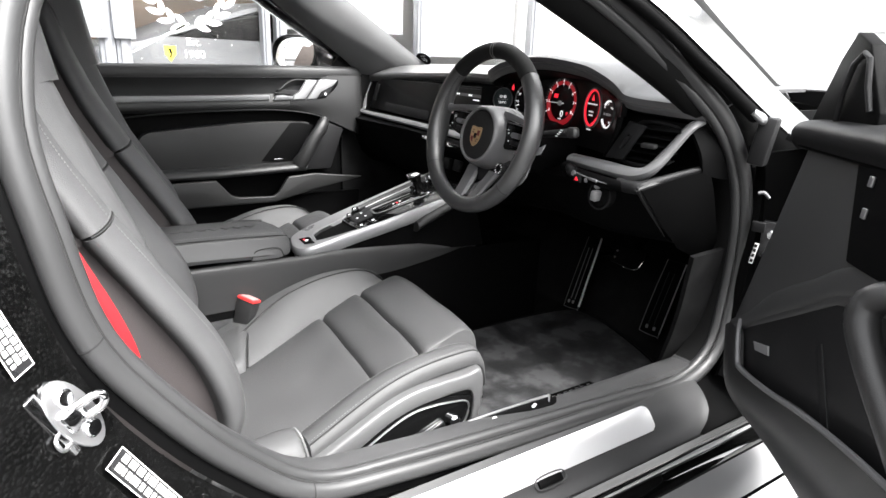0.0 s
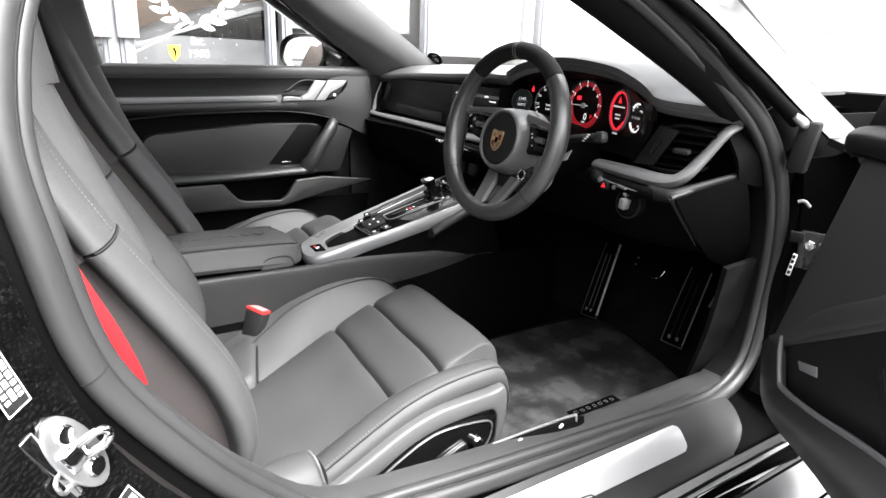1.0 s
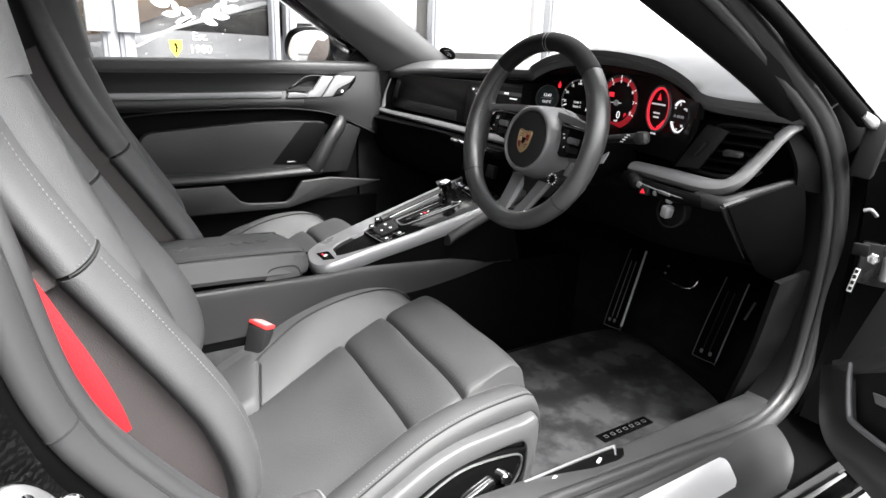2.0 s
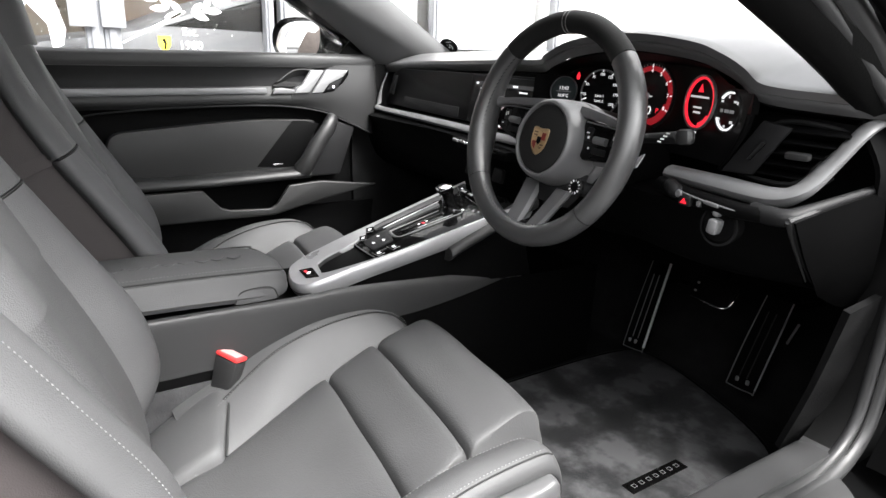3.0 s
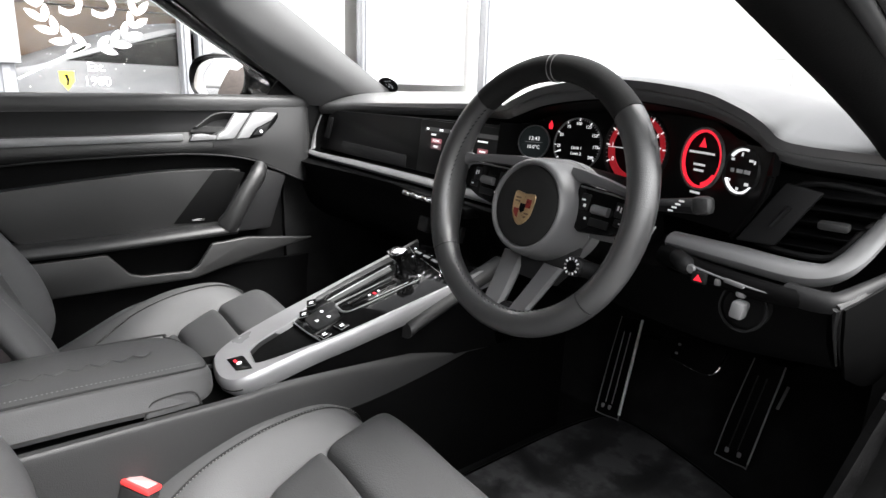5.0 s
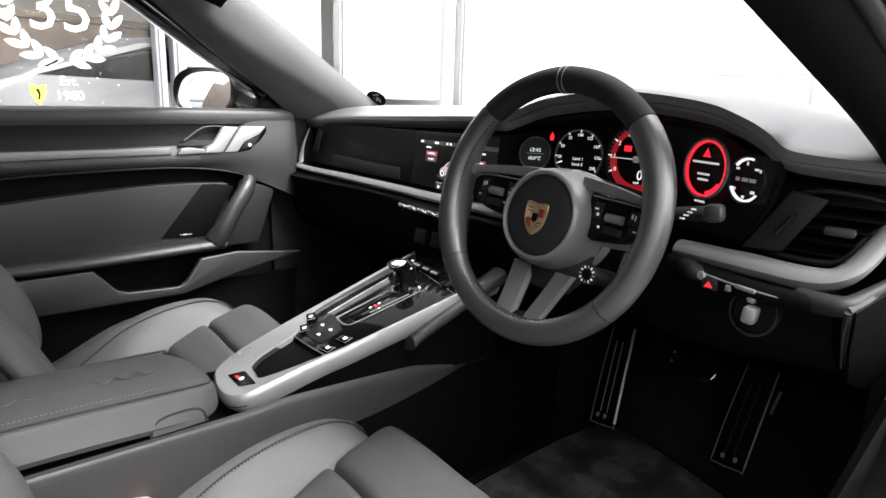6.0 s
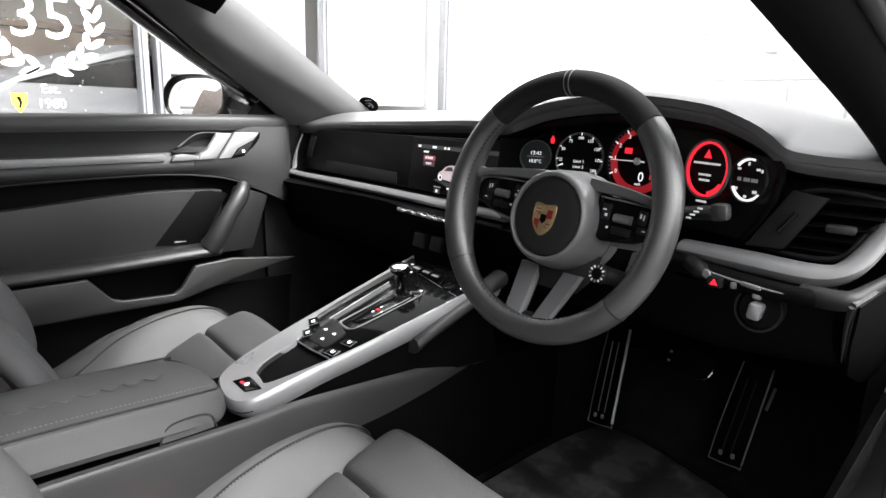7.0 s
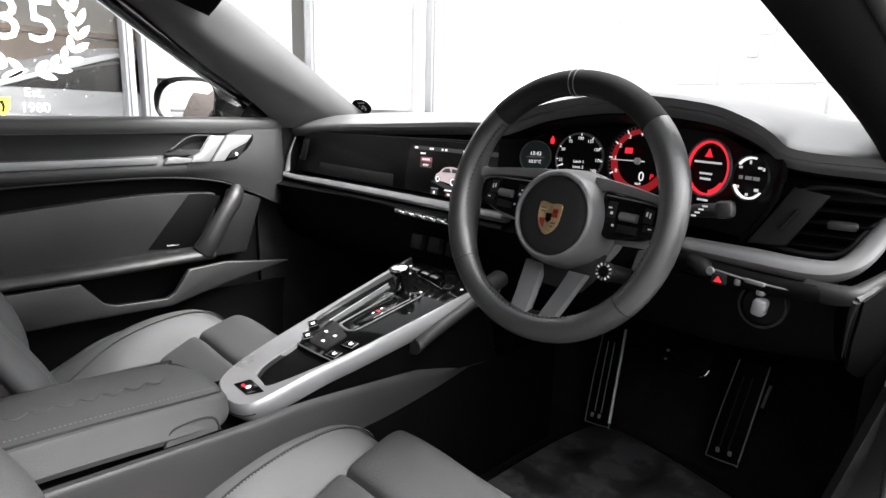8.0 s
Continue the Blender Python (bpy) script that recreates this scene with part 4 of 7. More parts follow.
# lower wing: a satin ledge that turns up at both ends
part("ledge", tube([(-0.690, 0.303, 0.846), (-0.694, 0.285, 0.80), (-0.690, 0.275, 0.757), (-0.675, 0.268, 0.744), (-0.45, 0.258, 0.742), (-0.2, 0.238, 0.742), (0.0, 0.218, 0.742), (0.13, 0.205, 0.742)], [0.003, 0.005, 0.008, 0.012, 0.015, 0.015, 0.015, 0.015], 12, False, 5, 0.6), LEDGE, dash)
part("ledge", tube([(0.475, 0.155, 0.757), (0.56, 0.15, 0.755), (0.635, 0.15, 0.753), (0.665, 0.155, 0.765), (0.685, 0.175, 0.80), (0.703, 0.20, 0.842), (0.708, 0.225, 0.852)], [0.018, 0.021, 0.021, 0.018, 0.014, 0.012, 0.008], 12, False, 5, 0.62), LEDGE, dash)
part("ledge_lip", tube([(-0.70, 0.262, 0.726), (-0.45, 0.25, 0.724), (-0.2, 0.23, 0.724), (0.0, 0.21, 0.724), (0.13, 0.197, 0.724)], 0.006, 8), DARK, dash)
# central display strip
SA, SB = Vector((-0.68, 0.303, 0.757)), Vector((0.13, 0.228, 0.757))
SU = (SB - SA).normalized()
SV = Vector((0, 0.12, 0.99)).normalized()
SL = (SB - SA).length
part("display_strip", slab([(0, 0), (SL, 0), (SL, 0.115), (0.08, 0.105), (0.03, 0.09)], SA, SU, SV, 0.008, 0.003), SCREEN, dash)
SN = SU.cross(SV)
part("tray_face", slab([(0.13, 0.006), (0.455, 0.002), (0.452, 0.028), (0.134, 0.030)], SA + SN * 0.009, SU, SV, 0.002, 0.001), DARK, dash)
part("vent_flap", slab([(0.02, 0.03), (0.055, 0.03), (0.07, 0.085), (0.045, 0.085)], SA + SN * 0.009, SU, SV, 0.004, 0.002), DARK, dash)
screen = part("touch_screen", slab([(0.50, 0.002), (0.812, 0.002), (0.812, 0.108), (0.50, 0.108)], SA + SN * 0.0085, SU, SV, 0.003, 0.001), SCREEN, dash)
SO = SA + SN * 0.0119


def lit_bar(name, a, b, w, h, m, up=0.0):
    return part(name, slab([(a - w / 2, b - h / 2), (a + w / 2, b - h / 2), (a + w / 2, b + h / 2), (a - w / 2, b + h / 2)], SO + SN * up, SU, SV, 0.0004), m, screen)


lit_bar("status_bar", 0.650, 0.0905, 0.262, 0.008, LITDARK)
for a, w in ((0.529, 0.009), (0.575, 0.005), (0.582, 0.006), (0.613, 0.005), (0.624, 0.006), (0.680, 0.010), (0.690, 0.006)):
    lit_bar("screen_item", a, 0.0905, w, 0.0040, LIT, 0.0005)
lit_bar("screen_item", 0.552, 0.0800, 0.016, 0.0032, LIT)
for b, text, m in ((0.0680, "NORMAL", LITROSE), (0.0565, "SPORT", LITDIMROSE)):
    lit_bar("mode_box", 0.5645, b, 0.037, 0.0098, m)
    words("mode_text", text, 0.0062, SO + SU * 0.5645 + SV * b + SN * 0.0006, SU, SV, LIT, screen, 0.0003)
lit_bar("screen_item", 0.600, 0.0125, 0.022, 0.0026, LITGREY)
lit_bar("mode_box", 0.600, 0.0045, 0.020, 0.0095, LITDARK)
lit_bar("screen_item", 0.600, 0.0045, 0.005, 0.0055, LIT, 0.0005)
lit_bar("screen_item", 0.645, 0.0125, 0.028, 0.0028, LIT)
lit_bar("mode_box", 0.645, 0.0045, 0.020, 0.0095, LITDIMROSE)
lit_bar("screen_item", 0.645, 0.0045, 0.007, 0.0040, LIT, 0.0005)
lit_bar("side_bar", 0.786, 0.072, 0.016, 0.046, LITDARK)
for b, text in ((0.0865, "0"), (0.0755, "A"), (0.0560, "8")):
    words("side_text", text, 0.0095, SO + SU * 0.786 + SV * b + SN * 0.0006, SU, SV, LIT, screen, 0.0003)
lit_bar("screen_item", 0.786, 0.0665, 0.006, 0.0025, LIT, 0.0005)
lit_bar("screen_item", 0.715, 0.0800, 0.030, 0.0030, LIT)
lit_bar("mode_box", 0.718, 0.0620, 0.030, 0.0098, LITROSE)
lit_bar("mode_box", 0.718, 0.0440, 0.032, 0.0098, LITDIMROSE)
for b in (0.0620, 0.0440):
    lit_bar("screen_item", 0.718, b, 0.018, 0.0030, LIT, 0.0005)
# the car drawn on the display
pic = [tuple(q) for q in line([(0.599, 0.031), (0.601, 0.041), (0.610, 0.046), (0.622, 0.055), (0.640, 0.0585), (0.660, 0.0575), (0.676, 0.050), (0.684, 0.040), (0.683, 0.030), (0.668, 0.026), (0.655, 0.024), (0.630, 0.028), (0.612, 0.029)], 3, True)]
drawn = part("screen_car", slab(pic, SO, SU, SV, 0.0004), LITCAR, screen)
part("screen_glass", slab([(0.617, 0.0465), (0.627, 0.0545), (0.641, 0.0555), (0.645, 0.0475)], SO + SN * 0.0005, SU, SV, 0.0003), LITDARK, drawn)
part("screen_glass", slab([(0.649, 0.0475), (0.647, 0.0555), (0.661, 0.0545), (0.670, 0.0485)], SO + SN * 0.0005, SU, SV, 0.0003), LITDARK, drawn)
part("screen_shadow", slab([(0.586, 0.026), (0.600, 0.030), (0.655, 0.020), (0.684, 0.024), (0.680, 0.018), (0.640, 0.013)], SO - SN * 0.0001, SU, SV, 0.0003), LITDARK, screen)
for a, b, r in ((0.6075, 0.0325, 0.0072), (0.6535, 0.0300, 0.0085), (0.6790, 0.0310, 0.0060)):
    part("screen_wheel", disc(r, SO + SU * a + SV * b + SN * 0.0004, SN, 0.0003, 0, 20), LITDARK, drawn)
    part("screen_rim", annulus(r * 0.55, r * 0.85, SO + SU * a + SV * b + SN * 0.0007, SU, SV, 0.0003, 0, 360, 18), LIT, drawn)
# toggle row under the strip
for i in range(5):
    part("toggle", box(-0.115 + i * 0.034, 0.185 - i * 0.004, 0.722, 0.026, 0.035, 0.010, 0.003, (-18, 0, -6)), CHROME, dash, "bright toggle switch")
part("toggle_bar", box(-0.05, 0.215, 0.712, 0.21, 0.05, 0.02, 0.006, (0, 0, -6)), BLACK, dash)
for i in range(3):
    part("climate_knob", box(-0.09 + i * 0.05, 0.20, 0.665, 0.035, 0.012, 0.03, 0.003, (-12, 0, -6)), DARK, dash)

# instrument cluster: one curved dark glass with five dials on it
def face(x, z):
    return Vector((x, 0.216 - 1.15 * (x - 0.345) ** 2, z))
cluster = part("gauge_panel", sheet([[tuple(face(x, z) + Vector((0, 0.016 + 0.1 * (z - 0.85), 0))) for x, z in ((xa, 0.775), (xb, 0.83), (xb, 0.88), (xb, 0.93 - 1.6 * (xb - 0.355) ** 2))] for xa, xb in ((0.13, 0.13), (0.2, 0.2), (0.28, 0.28), (0.36, 0.36), (0.43, 0.44), (0.49, 0.52), (0.538, 0.578))], 4, 3, 0.006), SCREEN, dash)
part("panel_edge", tube([tuple(face(x, z) + Vector((0, 0.004, 0))) for x, z in ((0.537, 0.77), (0.560, 0.802), (0.575, 0.83), (0.580, 0.85))], 0.0035, 8), BLACK, dash)


def dial_frame(x, z, slope=None):
    if slope is None:
        slope = -2.3 * (x - 0.345)
    u = Vector((1, slope, 0)).normalized()
    v = Vector((0, 0.1, 1)).normalized()
    return face(x, z), u, v, u.cross(v)


def ticks(o, u, v, w, r0, r1, a0, a1, n, width, m):
    out = []
    for i in range(n):
        a = radians(a0 + (a1 - a0) * i / (n - 1))
        d = u * math.cos(a) + v * math.sin(a)
        s = u * -math.sin(a) + v * math.cos(a)
        out.append(slab([(r0, -width / 2), (r1, -width / 2), (r1, width / 2), (r0, width / 2)], o + w * 0.003, d, s, 0.0005))
    return part("tick_marks", join(*out), m, cluster)


def numerals(o, u, v, w, r, a0, a1, texts, size, m):
    for i, t in enumerate(texts):
        a = radians(a0 + (a1 - a0) * i / (len(texts) - 1))
        words("numeral", t, size, o + (u * math.cos(a) + v * math.sin(a)) * r + w * 0.003, u, v, m, cluster, 0.0004)


# clock
o, u, v, w = dial_frame(0.197, 0.8535)
part("dial_rim", annulus(0.0252, 0.0268, o, u, v, 0.004), GREYTRIM, cluster)
part("clock_face", disc(0.0252, tuple(o), tuple(w), 0.0016), LITTEAL, cluster)
words("clock_text", "13:43", 0.0088, o + v * 0.0055 + w * 0.003, u, v, LIT, cluster, 0.0004)
words("clock_text", "10.0\u00b0C", 0.0078, o - v * 0.0075 + w * 0.003, u, v, LIT, cluster, 0.0004)
part("rule", slab([(-0.015, -0.0004), (0.015, -0.0004), (0.015, 0.0004), (-0.015, 0.0004)], o + w * 0.003, u, v, 0.0004), LITGREY, cluster)
# speedometer
o, u, v, w = dial_frame(0.2685, 0.8553)
part("dial_rim", annulus(0.0392, 0.0404, o, u, v, 0.004), GREYTRIM, cluster)
ticks(o, u, v, w, 0.0368, 0.0392, 215, -35, 41, 0.0008, LITGREY)
ticks(o, u, v, w, 0.0355, 0.0392, 215, -35, 9, 0.0018, LIT)
numerals(o, u, v, w, 0.0312, 187, -35, ["25", "50", "75", "100", "125", "150", "175", "200"], 0.0066, LIT)
words("dial_text", "Limit 1", 0.0064, o - v * 0.005 + w * 0.003, u, v, LIT, cluster, 0.0004)
words("dial_text", "Limit 2", 0.0064, o - v * 0.0135 + w * 0.003, u, v, LIT, cluster, 0.0004)
part("needle", slab([(-0.039, -0.0004), (-0.028, -0.0013), (-0.028, 0.0013), (-0.039, 0.0004)], o + w * 0.0035, (u * math.cos(0.38) + v * math.sin(0.38)), (v * math.cos(0.38) - u * math.sin(0.38)), 0.0006), LIT, cluster)
# rev counter
o, u, v, w = dial_frame(0.3672, 0.8575)
part("dial_rim", annulus(0.0515, 0.0540, o, u, v, 0.006), DARK, cluster)
part("red_band", annulus(0.0365, 0.0470, o, u, v, 0.0026, 178, 345, 60), DIMRED, cluster)
part("red_band", annulus(0.0400, 0.0470, o, u, v, 0.0026, 178, -15, 50), DIMRED, cluster)
ticks(o, u, v, w, 0.0480, 0.0505, 205, -25, 33, 0.0008, LITGREY)
ticks(o, u, v, w, 0.0445, 0.0505, 205, -25, 9, 0.0018, LIT)
numerals(o, u, v, w, 0.0395, 205, -25, list("012345678"), 0.0088, LIT)
part("needle", slab([(-0.046, -0.0005), (0.011, -0.0010), (0.011, 0.0010), (-0.046, 0.0005)], o + w * 0.0045, u, v, 0.001), LITPALE, cluster)
part("needle_hub", disc(0.0050, o + w * 0.003, w, 0.006, 0.001), LITGREY, cluster)
part("warning_lamp", slab([(-0.0062, -0.0042), (0.0062, -0.0042), (0.0062, 0.0042), (-0.0062, 0.0042)], o - u * 0.018 + v * 0.0145 + w * 0.003, u, v, 0.0006), LITRED, cluster)
words("dial_text", "0", 0.0200, o + u * 0.008 - v * 0.0225 + w * 0.004, u, v, LIT, cluster, 0.0004)
words("dial_text", "mph", 0.0055, o + u * 0.004 - v * 0.0325 + w * 0.004, u, v, LIT, cluster, 0.0004)
words("dial_text", "P", 0.0115, o + u * 0.0245 - v * 0.0215 + w * 0.004, u, v, LITRED, cluster, 0.0004)
# warning dial, set turned towards the driver
o, u, v, w = dial_frame(0.478, 0.857, -0.42)
part("dial_rim", annulus(0.0370, 0.0392, o, u, v, 0.004), GREYTRIM, cluster)
part("red_band", annulus(0.0334, 0.0362, o, u, v, 0.0032), LITRED, cluster)
part("red_band", annulus(0.0295, 0.0340, o, u, v, 0.003, 282, 325, 14), LITRED, cluster)
part("warning_triangle", slab([(-0.0068, 0.0145), (0.0068, 0.0145), (0.0, 0.0262)], o + w * 0.003, u, v, 0.0006), LITRED, cluster)
for b, hw in ((0.0075, 0.0225), (-0.0075, 0.0105), (-0.0145, 0.0085), (-0.0425, 0.008)):
    bars = [slab([(a - 0.0014, b - 0.0013), (a + 0.0010, b - 0.0013), (a + 0.0010, b + 0.0015), (a - 0.0014, b + 0.0015)], o + w * 0.003, u, v, 0.0005) for a in np.arange(-hw, hw + 0.001, 0.0032)]
    part("text_bar", join(*bars), LITPALE, cluster)
# fuel and temperature
o, u, v, w = dial_frame(0.5405, 0.8505)
part("dial_rim", annulus(0.0278, 0.0290, o, u, v, 0.004), DARK, cluster)
part("scale_arc", annulus(0.0238, 0.0264, o, u, v, 0.003, 78, 140, 18), LIT, cluster)
part("scale_arc", annulus(0.0238, 0.0264, o, u, v, 0.003, 205, 318, 24), LIT, cluster)
for a, r, w_, h_ in ((140, 0.0195, 0.0026, 0.0014), (92, 0.0195, 0.0014, 0.0022), (42, 0.0200, 0.0032, 0.0014), (30, 0.0240, 0.0014, 0.0020), (218, 0.0195, 0.0018, 0.0018), (270, 0.0205, 0.0022, 0.0016), (315, 0.0195, 0.0032, 0.0018)):
    part("gauge_mark", slab([(-w_, -h_), (w_, -h_), (w_, h_), (-w_, h_)], o + (u * math.cos(radians(a)) + v * math.sin(radians(a))) * r + w * 0.003, u, v, 0.0005), LITPALE, cluster)
part("text_bar", join(*[slab([(a - 0.0018, -0.0022), (a + 0.0012, -0.0022), (a + 0.0012, 0.0022), (a - 0.0018, 0.0022)], o + w * 0.003, u, v, 0.0005) for a in (-0.014, -0.011, -0.004, -0.0005, 0.003, 0.008, 0.0115, 0.015)]), LITGREY, cluster)
part("warning_lamp", slab([(-0.003, -0.006), (0.003, -0.006), (0.004, 0.0), (0.0, 0.007), (-0.004, 0.0)], face(0.224, 0.882) + Vector((0, -0.002, 0)), (1, 0, 0), (0, 0.1, 1), 0.001), LITRED, cluster)

# side vent with slats at the outer end
vent = part("side_vent", slab([(0.0, 0.0), (0.17, 0.0), (0.20, 0.075), (0.03, 0.085)], (0.49, 0.205, 0.772), (1, 0, 0), (0, 0.1, 1), 0.004), BLACK, dash)
for i in range(5):
    part("slat", box(0.625 + 0.004 * i, 0.188, 0.778 + i * 0.0145, 0.11, 0.022, 0.0022, 0.0008, (14, 0, 4)), BLACK, vent)
part("vent_tab", box(0.648, 0.166, 0.806, 0.030, 0.012, 0.009, 0.003, (10, 0, 4)), SOFT, vent)
part("vent_rim", tube([(0.555, 0.185, 0.772), (0.64, 0.178, 0.768), (0.668, 0.185, 0.80), (0.685, 0.205, 0.835), (0.60, 0.20, 0.842), (0.572, 0.195, 0.80)], 0.0035, 8, True), DARK, vent)
part("vent_wheel", tube([(0.584, 0.166, 0.794), (0.600, 0.167, 0.818)], [0.006, 0.006], 10, False, 4, 0.5), DARK, vent)
part("vent_divider", slab([(0.026, 0.002), (0.071, 0.004), (0.11, 0.070), (0.070, 0.076)], (0.52, 0.172, 0.768), (1, 0, 0), (0, 0.1, 1), 0.006, 0.002), DARK, vent)
# end cap blackened to keep its facets as dark as in shade
part("end_cap", sheet([[(0.69, 0.205, 0.85), (0.715, 0.215, 0.80), (0.712, 0.235, 0.765)], [(0.708, 0.27, 0.856), (0.715, 0.28, 0.80), (0.71, 0.285, 0.75)], [(0.705, 0.36, 0.86), (0.708, 0.36, 0.80), (0.70, 0.36, 0.74)]], 4, 4, -0.006), BLACK, dash)
part("speaker_grille", box(0.60, 0.40, 0.916, 0.09, 0.12, 0.006, 0.002, (4, 8, -12)), GREYTRIM, dash)

# switch bar, light knob and knee panel
part("switch_bar", tube([(0.475, 0.135, 0.742), (0.53, 0.122, 0.737), (0.60, 0.112, 0.735), (0.645, 0.109, 0.737), (0.672, 0.122, 0.741)], [0.012, 0.012, 0.011, 0.010, 0.008], 10), BLACK, dash)
part("switch_line", tube([(0.532, 0.1085, 0.7425), (0.575, 0.1035, 0.7385), (0.62, 0.1005, 0.7365), (0.635, 0.1005, 0.7365)], 0.0012, 6), STRIP, dash)
part("switch_pad", box(0.583, 0.1015, 0.7375, 0.024, 0.006, 0.005, 0.002, (0, 4, -6)), GREYTRIM, dash)
part("switch_end", tube([(0.500, 0.124, 0.746), (0.518, 0.112, 0.742), (0.528, 0.108, 0.738)], [0.010, 0.011, 0.006], 10), DARK, dash)
part("switch_bolt", disc(0.0055, (0.530, 0.107, 0.7405), (0, -1, 0.1), 0.005, 0.0015, 14), GREYTRIM, dash)
part("knee_roll", tube([(0.632, 0.116, 0.739), (0.655, 0.112, 0.738), (0.678, 0.114, 0.740), (0.688, 0.135, 0.748), (0.701, 0.18, 0.760), (0.714, 0.25, 0.773)], [0.011, 0.012, 0.011, 0.008, 0.006, 0.005], 12), DARK, dash)
part("knee_edge", tube([(0.684, 0.113, 0.735), (0.676, 0.150, 0.703), (0.666, 0.196, 0.667), (0.656, 0.25, 0.627)], [0.003, 0.002, 0.0015, 0.0006], 8), DARK, dash)
hz = part("hazard_switch", box(0.541, 0.107, 0.733, 0.018, 0.010, 0.014, 0.002), DARK, dash)
part("hazard_mark", slab([(-0.005, -0.0035), (0.005, -0.0035), (0.0, 0.004)], (0.541, 0.1015, 0.733), (1, 0, 0), (0, 0, 1), 0.0008), LITRED, hz, "lit red hazard triangle")
for x in (0.563, 0.612, 0.63):
    part("small_switch", box(x, 0.106, 0.733, 0.007, 0.008, 0.008, 0.002), GREYTRIM, dash)
knob = part("light_knob", disc(0.025, (0.590, 0.135, 0.708), (0.1, -1, 0.1), 0.025, 0.004), BLACK, dash)
part("knob_grip", join(box(0.591, 0.106, 0.709, 0.015, 0.020, 0.020, 0.004, (0, 8, 0)), box(0.589, 0.110, 0.726, 0.011, 0.012, 0.010, 0.004, (0, 8, 0))), STRIP, knob, "bright knob grip")
part("knob_ring", annulus(0.024, 0.027, (0.590, 0.118, 0.708), (1, 0, 0), (0, 0.1, 1), 0.004), DARK, knob)
# knee panel's shade is in its black, its lit edges in paler tubes
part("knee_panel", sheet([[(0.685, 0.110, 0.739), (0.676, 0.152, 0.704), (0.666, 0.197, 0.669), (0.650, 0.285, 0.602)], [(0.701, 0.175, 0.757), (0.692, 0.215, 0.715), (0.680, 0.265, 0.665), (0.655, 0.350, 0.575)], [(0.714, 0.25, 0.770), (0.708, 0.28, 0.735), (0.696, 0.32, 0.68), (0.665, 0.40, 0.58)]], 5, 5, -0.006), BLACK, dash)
part("knee_edge", tube([(0.713, 0.252, 0.769), (0.701, 0.180, 0.757), (0.691, 0.128, 0.746), (0.684, 0.105, 0.738)], [0.001, 0.003, 0.005, 0.004], 8), SOFT, dash)
part("knee_edge", tube([(0.684, 0.105, 0.738), (0.672, 0.151, 0.700), (0.655, 0.237, 0.630)], [0.004, 0.0025, 0.001], 8), SOFT, dash)
# column shroud and stalks
part("column_shroud", loft([[(0.363 + 0.055 * math.cos(a), 0.045, 0.80 + 0.055 * math.sin(a)) for a in np.linspace(0, 5.5, 8)], [(0.363 + 0.06 * math.cos(a), 0.22, 0.75 + 0.065 * math.sin(a)) for a in np.linspace(0, 5.5, 8)]], 2, 2), BLACK, dash)
part("stalk", tube([(0.42, 0.07, 0.80), (0.49, 0.075, 0.812), (0.545, 0.072, 0.82)], [0.008, 0.010, 0.013], 10, False, 5, 0.7), DARK, dash)
part("stalk_tip", box(0.551, 0.071, 0.8215, 0.022, 0.018, 0.020, 0.006, (0, -8, 0)), SOFT, dash)
for i in range(4):
    part("stalk_mark", box(0.52 + 0.004 * i, 0.061, 0.812 + 0.004 * i, 0.006, 0.001, 0.002, 0.0003), WHITEINK, dash)
part("stalk", tube([(0.31, 0.07, 0.80), (0.245, 0.075, 0.808), (0.205, 0.072, 0.815)], [0.008, 0.009, 0.011], 10, False, 5, 0.7), DARK, dash)
# sticker on the windscreen
sticker = thing("windscreen_sticker", (-0.645, 0.505, 0.94), "small round black sticker with pale mark in the windscreen corner", "sticker")
STN = Vector((0.34, -0.62, -0.70)).normalized()
STU = Vector((0.95, 0.295, 0.05)).normalized()
STV = STN.cross(STU)
STC = Vector((-0.632, 0.487, 0.936)) + STN * 0.008
plate = part("disc", disc(0.0285, tuple(STC), tuple(STN), 0.0008), BLACK, sticker)
# printed marks, given a faint glow of their own to read as pale
for a0, a1 in ((110, 230), (-50, 70)):
    part("mark", annulus(0.008, 0.0125, STC - STV * 0.005 + STN * 0.001, STU, STV, 0.0004, a0, a1, 14), LITGREY, plate)
part("mark", disc(0.0035, tuple(STC - STV * 0.005 + STN * 0.001), tuple(STN), 0.0004), LITGREY, plate)
for k in range(5):
    part("writing_bar", slab([(-0.0022, -0.002), (0.0022, -0.002), (0.0022, 0.002), (-0.0022, 0.002)], STC + STU * (k - 2) * 0.0072 + STV * 0.0150 + STN * 0.001, STU, STV, 0.0004), LITGREY, plate)


# ---- steering wheel ----
TURNED = radians(-3.0)
HUB = Vector((0.3760, -0.011, 0.8125))
WN = Vector((0, -0.972, 0.235))
W0 = WN.cross(Vector((1, 0, 0)))
WU = Vector((1, 0, 0)) * math.cos(TURNED) + W0 * math.sin(TURNED)
WV = W0 * math.cos(TURNED) - Vector((1, 0, 0)) * math.sin(TURNED)


def wp(a, b, c=0.0):
    return HUB + WU * a + WV * b + WN * c


def spin(profile, b0=0.0, k=48):
    """A turned shape about the wheel's axis, b0 off the rim's middle; profile: radius and stand-off."""
    return skin([[wp(r * math.cos(q), b0 + r * math.sin(q), c) for q in (2 * math.pi * i / k for i in range(k))] for r, c in profile])


wheel = thing("steering_wheel", tuple(HUB), "dark grey leather steering wheel with round hub", "steering wheel")
RIM = 0.1525


